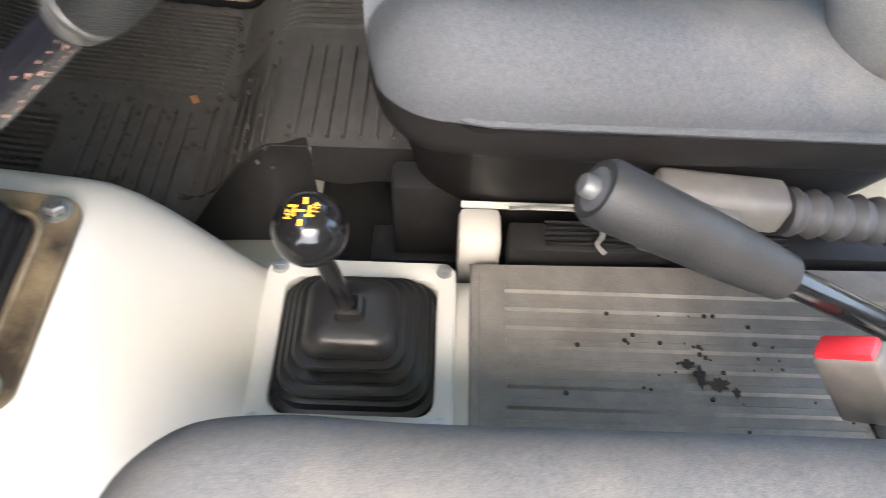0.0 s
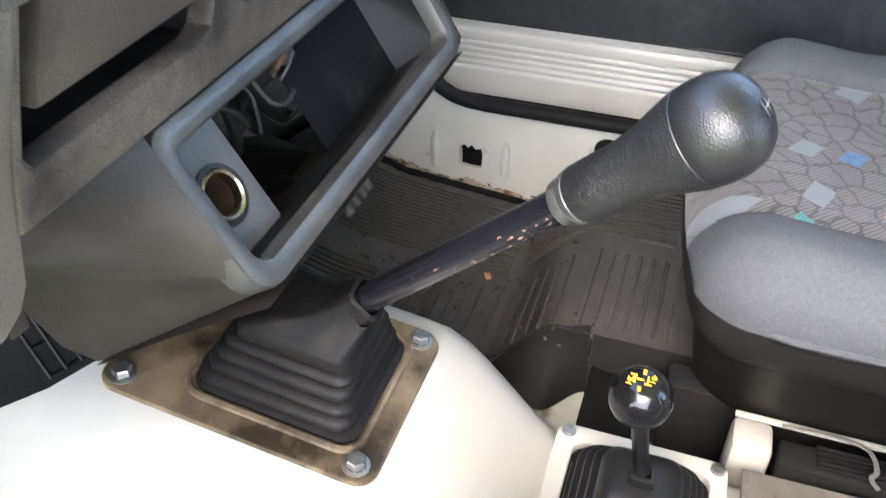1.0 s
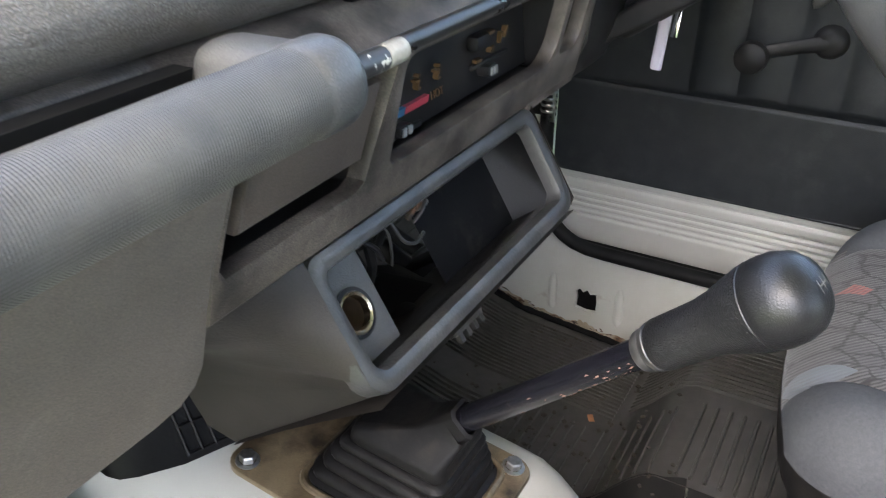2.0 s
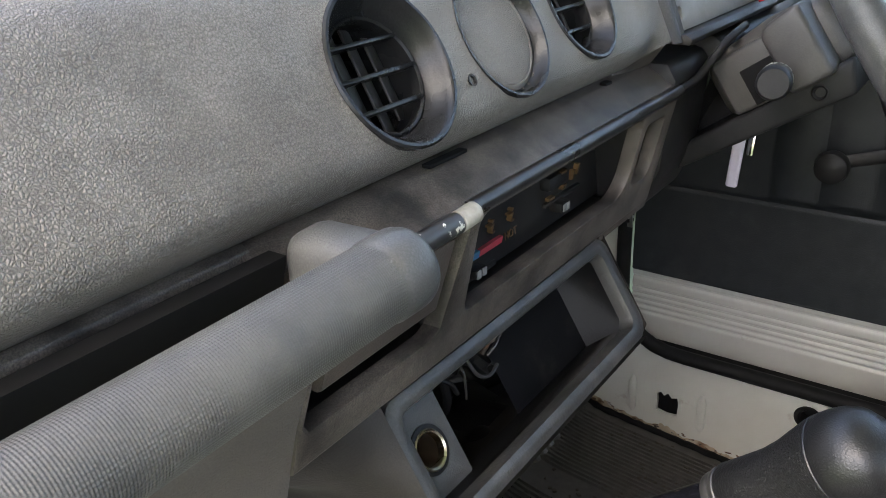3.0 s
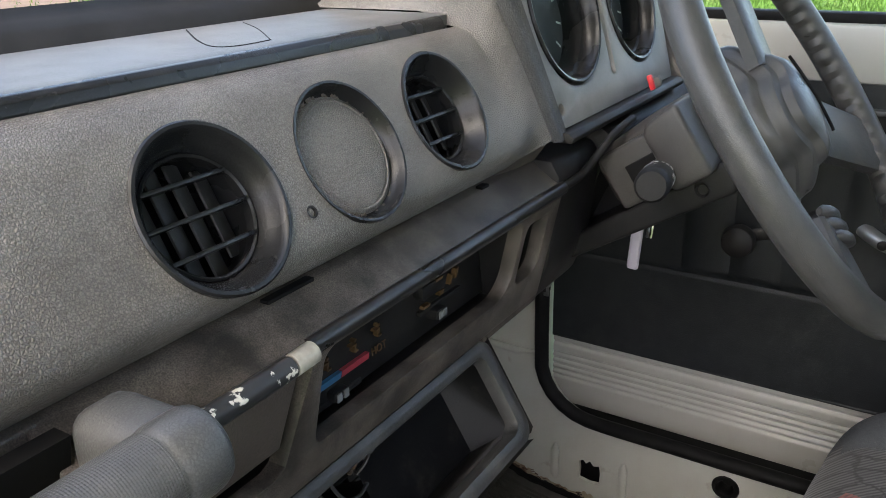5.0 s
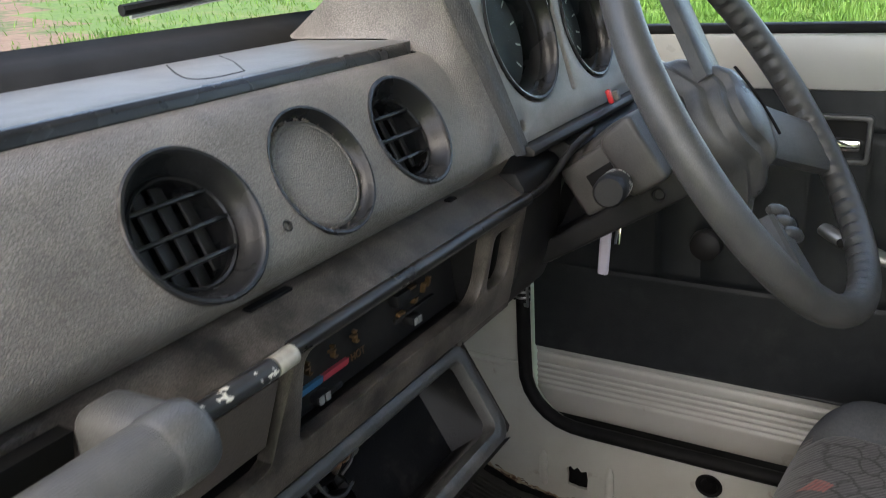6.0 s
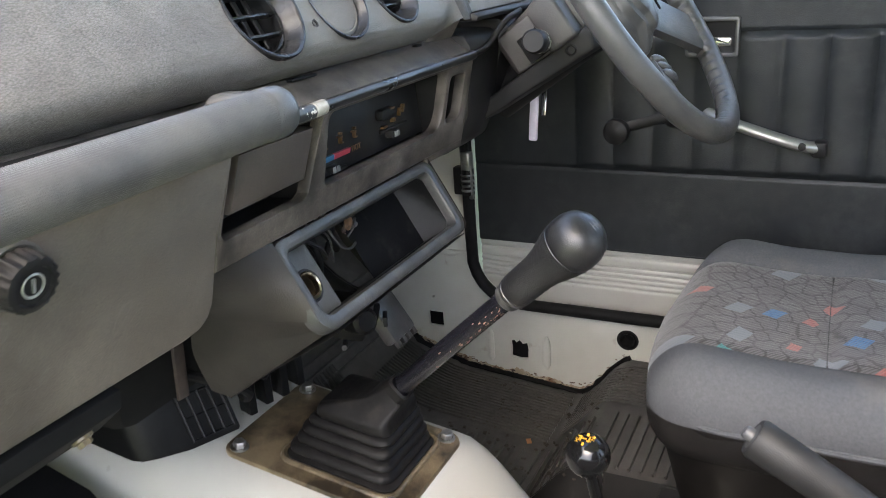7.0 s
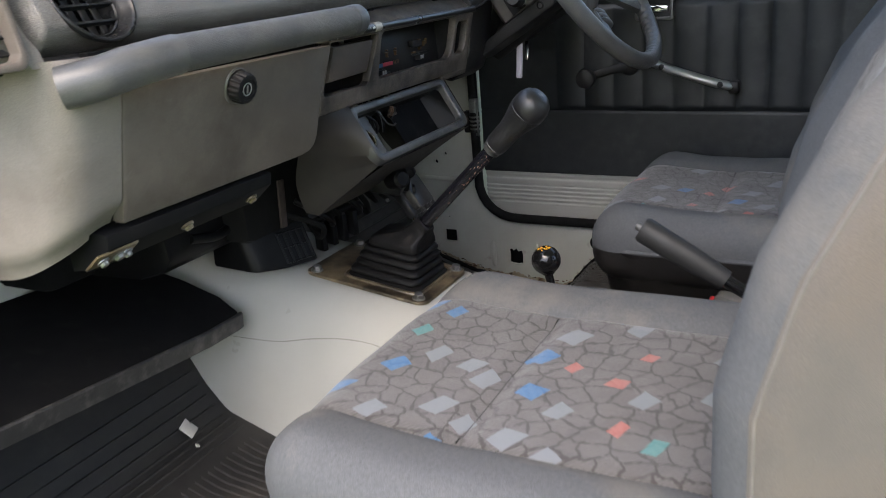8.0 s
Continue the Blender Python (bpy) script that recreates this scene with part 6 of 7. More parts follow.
rows = []
levels = [(0.054, 0.064, 0.000, 0.052, 0.084), (0.0545, 0.0645, 0.005, 0.052, 0.084), (0.051, 0.061, 0.007, 0.052, 0.084)]
hx, hy, h = 0.051, 0.060, 0.0075
for k in range(4):
    cx, cy = 0.052 - 0.0012 * k, 0.084 - 0.0040 * k
    levels += [(hx - 0.0065, hy - 0.0065, h, cx, cy), (hx - 0.001, hy - 0.001, h + 0.0010, cx, cy), (hx + 0.0012, hy + 0.0012, h + 0.0032, cx, cy), (hx + 0.0014, hy + 0.0014, h + 0.0062, cx, cy),
               (hx - 0.0005, hy - 0.0005, h + 0.0092, cx, cy), (hx - 0.0045, hy - 0.0045, h + 0.0108, cx, cy), (hx - 0.0085, hy - 0.0085, h + 0.0112, cx, cy - 0.001)]
    hx, hy, h = hx - 0.0038, hy - 0.0046, h + 0.0124
levels += [(0.0345, 0.040, h, 0.047, 0.068), (0.0365, 0.042, h + 0.003, 0.047, 0.068), (0.0365, 0.042, h + 0.010, 0.047, 0.067), (0.0350, 0.0405, h + 0.0145, 0.047, 0.066),
           (0.0185, 0.020, h + 0.028, 0.0468, 0.040), (0.0170, 0.018, h + 0.033, 0.0468, 0.036)]
for hx_, hy_, h_, cx, cy in levels:
    ring = []
    for u, v in rrect(-hx_, -hy_, hx_, hy_, min(hx_, hy_) * 0.27, 5):
        q = 0.0022 * smoothstep(0.0, 0.02, h_)
        ring.append(bm.verts.new((cx + u + q * noise.noise(Vector((u * 30, v * 30, h_ * 60))), cy + v + q * noise.noise(Vector((u * 30, v * 30, h_ * 60 + 9))), gz(cy + v) + 0.002 + h_ + q * 0.7 * noise.noise(Vector((u * 40, v * 40, 4))))))
    rows.append(ring)
m = frame_to(LB, LD)
for r, s in ((0.0165, -0.004), (0.0155, 0.006), (0.0125, 0.008)):
    ring = []
    for u, v in rrect(-1, -1, 1, 1, 0.36, 5):
        a = math.atan2(v, u)
        # ring round the shaft, matched to the square's winding
        ring.append(bm.verts.new(LB + LD * s + r * (math.cos(a) * Vector((1, 0, 0)) + math.sin(a) * (LD.cross(Vector((1, 0, 0))).normalized() * -1 if LD.cross(Vector((1, 0, 0))).y < 0 else LD.cross(Vector((1, 0, 0))).normalized()))))
    rows.append(ring)
n = len(rows[0])
for A, B in zip(rows, rows[1:]):
    for k in range(n):
        bm.faces.new((A[k], A[(k + 1) % n], B[(k + 1) % n], B[k]))
part("gaiter", bm, BOOT, gear, "ribbed black rubber gaiter, oily", angle=42)
bm = bmesh.new()
tube(bm, [LB - LD * 0.01, LB + LD * 0.03, LE - LD * 0.01, LE], [0.0102, 0.0100, 0.0096, 0.0094], 20)
shaft = part("shaft", bm, SHAFT, gear, "black lever shaft with chipped paint and rust")
bm = bmesh.new()
random.seed(12)
sm = frame_to(LB, LD)
LL = (LE - LB).length
for k in range(64):
    s = LL * (1 - abs(random.gauss(0, 0.15))) - 0.008 if k % 6 else LL * random.uniform(0.15, 0.95)
    if s < 0.012:
        continue
    a0, w, hh = random.gauss(-1.9, 0.9), random.uniform(0.03, 0.16), random.uniform(0.0008, 0.0036)
    rr = 0.01015 - 0.0007 * s / LL
    pts = [(a0 + w * math.cos(j * 1.047) * random.uniform(0.7, 1.2), s + hh * math.sin(j * 1.047) * random.uniform(0.6, 1.3)) for j in range(6)]
    bm.faces.new([bm.verts.new(sm @ Vector((rr * math.cos(a), rr * math.sin(a), q))) for a, q in pts])
bmesh.ops.solidify(bm, geom=bm.faces[:], thickness=0.0002)
tagged(part("paint_chip", bm, mat("bare_primer_and_rust", (0.42, 0.24, 0.18), (0.22, 0.11, 0.07), 0.6, scale=140), shaft), kind="stuff")
bm = bmesh.new()
m = frame_to(LE, LD)
lathe(bm, [(0.0095, -0.003), (0.0126, -0.002), (0.0134, 0.001), (0.0128, 0.004), (0.0146, 0.006), (0.0152, 0.009), (0.0136, 0.011)], m, 30)
part("collar", bm, mat("worn_collar", (0.075, 0.073, 0.07), (0.022, 0.022, 0.022), 0.36, metal=0.3, scale=90), gear, "worn grey ring")
bm = bmesh.new()
m = m @ Matrix.Diagonal((0.96, 0.96, 1.03, 1))
lathe(bm, [(0.0145, 0.008), (0.0165, 0.012), (0.0168, 0.028), (0.0172, 0.042), (0.019, 0.053), (0.0222, 0.064), (0.0246, 0.073), (0.0255, 0.078)], m, 36)
part("knob_grip", bm, KNOB, gear, "leather-look black grip")
bm = bmesh.new()
lathe(bm, [(0.0254, 0.0780), (0.0250, 0.0786), (0.0255, 0.0793), (0.0258, 0.084), (0.0252, 0.092), (0.0222, 0.100), (0.0165, 0.1055), (0.009, 0.1085), (0, 0.1095)], m, 36)
knob = part("knob_top", bm, KNOBTOP, gear, "smooth domed knob top")
bm = bmesh.new()
for u, v, w, h in ((-0.0045, 0, 0.0009, 0.008), (0, 0, 0.0009, 0.008), (0.0045, 0, 0.0009, 0.008), (0, 0, 0.0099, 0.0009)):
    q = [bm.verts.new(m @ Vector((u + a * w / 2, v + b * h / 2, 0.1100 - 7 * ((u + a * w / 2) ** 2 + (v + b * h / 2) ** 2)))) for a, b in ((-1, -1), (1, -1), (1, 1), (-1, 1))]
    bmesh.ops.solidify(bm, geom=[bm.faces.new(q)], thickness=0.0006)
part("shift_marks", bm, mat("faded_print", (0.16, 0.155, 0.14), None, 0.6), knob)

# ---- transfer lever ----
tr = thing("transfer_lever", (0.09, -0.175, 0.15), "small transfer lever with a black ball knob", "gear lever")
bm = bmesh.new()
plate(bm, rrect(0.016, -0.247, 0.164, -0.100, 0.012), [rrect(0.032, -0.233, 0.147, -0.117, 0.012)], lambda u, v, w: Vector((u, v, 0.1585 - w)), 0.008, 0.002)
tfr = part("cover_frame", bm, CREAM, tr, "cream painted square frame")
for u, v in ((0.155, -0.110), (0.155, -0.238), (0.025, -0.110), (0.025, -0.238)):
    bm = bmesh.new()
    lathe(bm, [(0, 0.004), (0.0055, 0.003), (0.0065, 0.0), (0.0065, -0.001)], pose(u, v, 0.1585), 20)
    box(bm, (u, v, 0.1622), (0.006, 0.0012, 0.001))
    box(bm, (u, v, 0.1622), (0.0012, 0.006, 0.001))
    part("screw", bm, STEEL, tfr)
TB, TE = Vector((0.078, -0.176, 0.226)), Vector((0.068, -0.163, 0.305))
bm = bmesh.new()
rows = []
lv = [(0.060, 0.061, 0.150), (0.0585, 0.060, 0.154), (0.054, 0.056, 0.1555), (0.053, 0.055, 0.163)]
for k in range(3):
    q = 0.050 - 0.0065 * k
    lv += [(q - 0.004, q - 0.003, 0.165 + 0.0125 * k), (q, q + 0.001, 0.1665 + 0.0125 * k), (q + 0.0003, q + 0.0013, 0.1725 + 0.0125 * k), (q - 0.001, q, 0.1745 + 0.0125 * k), (q - 0.0085, q - 0.0075, 0.1752 + 0.0125 * k)]
lv += [(0.031, 0.032, 0.203), (0.029, 0.030, 0.214), (0.022, 0.023, 0.220), (0.010, 0.010, 0.221), (0.009, 0.009, 0.228), (0.006, 0.006, 0.229)]
for hx_, hy_, z in lv:
    t = smoothstep(0.155, 0.225, z)
    cx, cy = 0.090 - 0.012 * t, -0.175 - 0.001 * t
    rows.append([bm.verts.new((cx + u, cy + v, z)) for u, v in rrect(-hx_, -hy_, hx_, hy_, min(hx_, hy_) * 0.42, 6)])
n = len(rows[0])
for A, B in zip(rows, rows[1:]):
    for k in range(n):
        bm.faces.new((A[k], A[(k + 1) % n], B[(k + 1) % n], B[k]))
part("gaiter", bm, BOOTG, tr, "stepped dark grey rubber gaiter", angle=50)
bm = bmesh.new()
tube(bm, [TB - Vector((0, 0, 0.006)), TE], 0.0062, 16)
part("shaft", bm, GLOSSB, tr)
bm = bmesh.new()
BC = Vector((0.067, -0.162, 0.3185))
bd = Vector((-0.12, 0.10, 1)).normalized()
m = frame_to(BC, bd)
r = 0.0215
lathe(bm, [(0.009, -r * 1.02), (0.0105, -r * 0.9)] + [(r * math.cos(radians(a)), r * math.sin(radians(a))) for a in range(-60, 61, 6)] + [(r * 0.46, r * 0.885), (0, r * 0.89)], m, 40)
ball = part("ball_knob", bm, GLOSSB, tr, "glossy black ball knob")
bm = bmesh.new()
for u, v, w, h in ((0, 0, 0.0012, 0.006), (0.003, 0.003, 0.006, 0.0012), (-0.003, -0.003, 0.006, 0.0012), (0.0058, 0.0005, 0.0012, 0.0055), (-0.0058, -0.0005, 0.0012, 0.0055), (-0.003, 0.0058, 0.004, 0.0022), (0.0045, -0.0062, 0.004, 0.0022)):
    box(bm, m @ Vector((u, v, r * 0.89)), (w, h, 0.0006), 0.0, (5, -7, 0))
part("shift_pattern", bm, YELLOW, ball, "yellow shift pattern")
for txt, u, v in (("2H", -0.0045, -0.0062), ("4H", 0.0045, 0.0062)):
    writing("word", txt, 0.0055, m @ Matrix.Translation((u, v, r * 0.895)) @ pose(0, 0, 0, 0, 0, -60), YELLOW, ball)

# ---- hand brake ----
hb = thing("hand_brake", (0.045, -0.52, 0.155), "hand brake lever with a grey grip, pulled up", "hand brake")
HT, HB2 = Vector((0.044, -0.308, 0.386)), Vector((0.042, -0.415, 0.325))
hd = (HB2 - HT).normalized()
bm = bmesh.new()
tube(bm, [HT, HT + hd * 0.004, HT + hd * 0.05, HT + hd * 0.09, HB2 + hd * 0.004], [0.0145, 0.0165, 0.0158, 0.0148, 0.0125], 24, flat=1.12)
HBG = mat("grey_handbrake_grip", (0.013, 0.0128, 0.0126), (0.020, 0.0195, 0.019), 0.5, spec=0.35, bump=0.3, bscale=900)
part("grip", bm, HBG, hb, "worn dark grey grip")
for k in range(4):
    bm = bmesh.new()
    p = HT + hd * (0.035 + 0.02 * k) + Vector((0, -0.006, -0.010))
    tube(bm, [p - hd * 0.008, p, p + hd * 0.008], [0.006, 0.0095, 0.006], 14)
    part("finger_rest", bm, HBG, hb)
bm = bmesh.new()
lathe(bm, [(0.0125, -0.002), (0.0115, 0.0), (0.006, 0.0005), (0.006, 0.006), (0.0045, 0.008), (0, 0.0085)], frame_to(HT, -hd), 24)
part("button", bm, mat("dull_button", (0.07, 0.07, 0.07), (0.05, 0.05, 0.05), 0.4), hb, "grey release button")
bm = bmesh.new()
tube(bm, [HB2 - hd * 0.01, HB2 + hd * 0.20], 0.0085, 16)
part("shaft", bm, GLOSSB, hb, "glossy black lever shaft")
bm = bmesh.new()
prism_x(bm, [(-0.54, 0.152), (-0.56, 0.235), (-0.60, 0.23), (-0.68, 0.152)], 0.036, 0.054, 0.002)
part("bracket", bm, BLACKP, hb)

# ---- seats ----
def seat(name, x0, x1, yf, ztop, label, back, group="front seats"):
    """A front seat: cushion with bolsters and a patterned insert, dark skirt, tall backrest."""
    cx, w = (x0 + x1) / 2, x1 - x0
    depth, h = 0.46, 0.11
    s = thing(name, (cx, yf - 0.25, 0.0), label, "car seat", group)
    cy, cz = yf - depth / 2, ztop - h / 2

    def warp(p):
        u, v = p.x / (w / 2), p.y / (depth / 2)
        top = smoothstep(-0.02, 0.05, p.z)
        z = p.z
        z += top * (0.010 * math.exp(-((abs(u) - 0.80) / 0.2) ** 2) - 0.006 * (1 - u * u))
        z += top * 0.012 * smoothstep(0.3, 1.0, v) - top * 0.02 * smoothstep(0.72, 1.05, v)
        z -= top * 0.009 * math.exp(-((v - 0.15) / 0.05) ** 2) * (1 - smoothstep(0.5, 0.62, abs(u)))
        z -= top * 0.006 * math.exp(-((abs(u) - 0.585) / 0.03) ** 2)
        x = p.x * (1 - 0.035 * smoothstep(0.55, 1.0, v))
        y = p.y - 0.03 * u * u * smoothstep(0, 1, v)
        t = 1 - 0.03 * (1 - top)
        z += 0.0025 * noise.noise(Vector((x * 14 + cx * 9, y * 14, 1)))
        return Vector((cx + x * t, cy + y, cz + z))

    bm = bmesh.new()
    rounded_block(bm, (w, depth, h), 0.046, (48, 46, 14), warp)

    def inside(c):
        u = (c.x - cx) / (w / 2)
        return abs(u) < 0.585 and c.z > cz + 0.004 and c.y > cy - depth / 2 + 0.01

    a, b = split(bm, inside)
    ins = part("cushion_insert", a, PATTERN, s, "grey patterned cloth with blue and red patches")
    bm = bmesh.new()
    tube(bm, [warp(Vector((w / 2 * u, depth / 2 * 0.15, h / 2 + 0.0002))) for u in np.linspace(-0.57, 0.57, 40)], 0.0016, 6)
    part("seam", bm, SKIRT, ins)
    low, b = split(b, lambda c: c.z < cz + 0.004)
    part("cushion_base", low, SKIRT, s)
    bol = part("cushion", b, CLOTH, s, "plain blue-grey cloth cushion edges")
    # piping along the cushion's foot
    bm = bmesh.new()
    loop = rrect(-w / 2 + 0.004, -depth / 2, w / 2 - 0.004, depth / 2 - 0.006, 0.075, 8)
    tube(bm, [Vector((cx + u * (1 - 0.03 * smoothstep(0.3, 1, v / (depth / 2))), cy + v - 0.03 * (u / (w / 2)) ** 2 * smoothstep(0, 1, v / (depth / 2)), cz + 0.006)) for u, v in loop], 0.0042, 8, closed=True)
    part("piping", bm, CLOTH, bol)
    # dark skirt, drawn in towards the foot
    bm = bmesh.new()

    def skirt(u, v):
        k = u * len(loop)
        i = int(k) % len(loop)
        p, q = Vector(loop[i]), Vector(loop[(i + 1) % len(loop)])
        e = p + (q - p) * (k - int(k))
        tx, ty = 1.002 - 0.36 * v, 1.002 - 0.12 * v
        return Vector((cx + e.x * tx, cy + e.y * ty - 0.03 * (e.x / (w / 2)) ** 2 * smoothstep(0, 1, e.y / (depth / 2)), cz + 0.003 - (cz + 0.003 - 0.125) * v))

    sheet(bm, skirt, len(loop), 8)
    part("skirt", bm, SKIRT, s, "dark brown-black vinyl skirt")
    bm = bmesh.new()
    for x in (x0 + 0.12, x1 - 0.12):
        box(bm, (x, cy, 0.075), (0.035, depth * 0.9, 0.10), 0.004)
        box(bm, (x, cy, 0.012), (0.045, depth * 1.0, 0.02), 0.002)
    part("frame", bm, BLACKP, s)
    # backrest
    zs = np.array([0.24, 0.30, 0.39, 0.463, 0.552, 0.638, 0.74, 0.86])
    ys = np.array(back)
    H = 0.57
    Tk = 0.115

    def bwarp(p):
        z = 0.605 + p.z
        u = p.x / (w / 2)
        y0 = float(np.interp(z, zs, ys))
        fr = smoothstep(-0.02, 0.03, p.y)
        narrow = 1 - 0.12 * smoothstep(0.62, 0.88, z)
        bulge = fr * (0.022 * math.exp(-((abs(u) - 0.80) / 0.2) ** 2) - 0.012 * (1 - u * u))
        return Vector((cx + p.x * narrow * 1.0, y0 - Tk / 2 + p.y + bulge, z))

    bm = bmesh.new()
    rounded_block(bm, (w * 0.98, Tk, H), 0.040, (44, 14, 56), bwarp)

    def panel(c):
        u = (c.x - cx) / (w / 2)
        y0 = float(np.interp(c.z, zs, ys))
        return abs(u) < 0.58 and c.y > y0 - Tk * 0.5 and 0.28 < c.z < 0.80

    a, rest = split(bm, panel)
    part("backrest_insert", a, PATTERN, s, "grey patterned cloth")

    def sides(c):
        y0 = float(np.interp(c.z, zs, ys))
        return c.y < y0 - 0.012

    sd, fr = split(rest, sides)
    rest_front = part("backrest", fr, CLOTH, s, "plain blue-grey cloth bolsters")
    part("backrest_side", sd, BEIGE, s, "beige vinyl side and back")
    bm = bmesh.new()
    pts = []
    for sx in (-1, 1):
        bm = bmesh.new()
        line = [Vector((cx + sx * (w * 0.49 - 0.0044) * (1 - 0.12 * smoothstep(0.62, 0.88, z)), float(np.interp(z, zs, ys)) - 0.012, z)) for z in np.linspace(0.36, 0.84, 30)]
        tube(bm, line, 0.0013, 6)
        part("seam", bm, BELTG, rest_front)
    return s


seat("passenger_seat", -0.535, -0.040, -0.060, 0.338, "grey cloth passenger seat with patterned insert", (-0.530, -0.515, -0.506, -0.505, -0.527, -0.566, -0.64, -0.71))
seat("driver_seat", 0.168, 0.622, -0.164, 0.350, "grey cloth driver seat with patterned insert", (-0.540, -0.510, -0.478, -0.494, -0.530, -0.588, -0.66, -0.73))


# ---- floor mats ----
def ribbed(bm, x0, x1, y0, y1, step, wide, high, along="y", lift=0.003, top=toe):
    """Raised ribs lying on the mat."""
    if along == "y":
        n = int((x1 - x0) / step)
        for k in range(n):
            x = x0 + step * (k + 0.5)
            m = max(2, int((y1 - y0) / 0.03))
            rows = []
            for j in range(m + 1):
                y = y0 + (y1 - y0) * j / m
                z = top(y) + lift
                rows.append([bm.verts.new((x + dx * wide / 2, y, z + dz * high)) for dx, dz in ((-1, -0.2), (-0.6, 1), (0.6, 1), (1, -0.2))])
            for A, B in zip(rows, rows[1:]):
                for i in range(3):
                    bm.faces.new((A[i], A[i + 1], B[i + 1], B[i]))
            bm.faces.new(rows[0])
            bm.faces.new(rows[-1][::-1])
    else:
        n = int((y1 - y0) / step)
        for k in range(n):
            y = y0 + step * (k + 0.5)
            rows = []
            for x in (x0, x1):
                rows.append([bm.verts.new((x, y + dy * wide / 2, top(y) + lift + dz * high)) for dy, dz in ((-1, -0.2), (-0.6, 1), (0.6, 1), (1, -0.2))])
            A, B = rows
            for i in range(3):
                bm.faces.new((A[i], A[i + 1], B[i + 1], B[i]))
            bm.faces.new(A)
            bm.faces.new(B[::-1])


def mat_sheet(name, x0, x1, y0, y1, label, material, top=toe, cut=0.0):
    ob = thing(name, ((x0 + x1) / 2, (y0 + y1) / 2, 0.0), label, "floor mat")
    bm = bmesh.new()
    sheet(bm, lambda u, v: Vector((x0 + cut * smoothstep(0.045, 0.0, y0 + (y1 - y0) * v) * (1 - u) + (x1 - x0) * u, y0 + (y1 - y0) * v, top(y0 + (y1 - y0) * v) + 0.0025 + 0.002 * noise.noise(Vector(((x0 + u) * 6, (y0 + v) * 6, 2))))), 30, 90, -0.004)
    part("base", bm, material, ob)
    return ob


m1 = mat_sheet("rubber_mat", 0.285, 0.676, -0.80, 0.50, "dirty black ribbed rubber mat in the driver footwell", RUBBER, step_floor, 0.062)
for x0, x1, y0, y1, step, wide, al in ((0.505, 0.665, 0.035, 0.36, 0.0085, 0.0045, "y"), (0.335, 0.475, 0.055, 0.175, 0.0165, 0.0045, "x"), (0.354, 0.480, -0.060, 0.045, 0.0150, 0.0036, "x"),
                                      (0.30, 0.46, 0.20, 0.40, 0.0095, 0.0045, "y"), (0.36, 0.50, -0.19, -0.07, 0.0165, 0.0045, "x"), (0.53, 0.66, -0.17, 0.02, 0.0095, 0.0045, "y"), (0.30, 0.66, 0.385, 0.46, 0.011, 0.005, "x")):
    bm = bmesh.new()
    ribbed(bm, x0, x1, y0, y1, step, wide, 0.0042, al, 0.003, step_floor)
    part("rib_field", bm, RUBBER, m1, "raised ribs")
m2 = mat_sheet("rubber_mat", -0.64, -0.085, -0.5, 0.50, "black ribbed rubber mat in the passenger footwell", mat("clean_black_rubber", (0.012, 0.012, 0.012), (0.02, 0.019, 0.018), 0.5, scale=60, bump=0.3, bscale=400, dirt=(0.035, 0.032, 0.028), dscale=9))
for x0, x1, y0, y1, al in ((-0.60, -0.40, 0.0, 0.28, "x"), (-0.38, -0.12, 0.0, 0.28, "y"), (-0.60, -0.12, 0.30, 0.42, "x")):
    bm = bmesh.new()
    ribbed(bm, x0, x1, y0, y1, 0.014, 0.006, 0.0022, al)
    part("rib_field", bm, m2.children[0].data.materials[0], m2)
# front: the mat's inner strip; rear: a black sheet for the seat's shadow
for ya, yb in ((-0.42, -0.103), (0.020, 0.48)):
    bm = bmesh.new()
    sheet(bm, lambda u, v: Vector((0.180 + (0.118 if ya > 0 else 0.24) * u, ya + (yb - ya) * v, toe(ya + (yb - ya) * v) + 0.0045)), 6, 40, -0.004)
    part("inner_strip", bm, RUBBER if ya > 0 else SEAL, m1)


def hanging(u, v):
    """The mat's side where it hangs over the edge of the step, loose and bulging."""
    y = -0.098 + 0.140 * u
    top = step_floor(y) + 0.004
    return Vector((0.349 - 0.052 * (1 - v) ** 1.3 * (0.10 + 0.90 * smoothstep(0.0, 0.32, u)) + 0.002 * math.sin(u * 5) * (1 - v), y - 0.006 * (1 - v) * (1 - u), 0.004 + (top - 0.004) * v + 0.010 * v * smoothstep(0.22, 0.0, u)))


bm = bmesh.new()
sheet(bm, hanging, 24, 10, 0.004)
# black rubber, darkened further for the shade on the mat's hanging side
SHADEDMAT = mat("shade_dark_mat_underside", (0.0085, 0.0085, 0.009), (0.014, 0.0138, 0.0135), 0.6, spec=0.2, bump=0.4, bscale=160)
part("flap", bm, SHADEDMAT, m1, "loose side hanging over the step")
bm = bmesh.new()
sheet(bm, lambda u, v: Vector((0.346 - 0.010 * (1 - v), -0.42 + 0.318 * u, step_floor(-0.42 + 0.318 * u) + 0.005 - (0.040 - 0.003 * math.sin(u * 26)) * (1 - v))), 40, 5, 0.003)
part("step_side", bm, SHADEDMAT, m1)
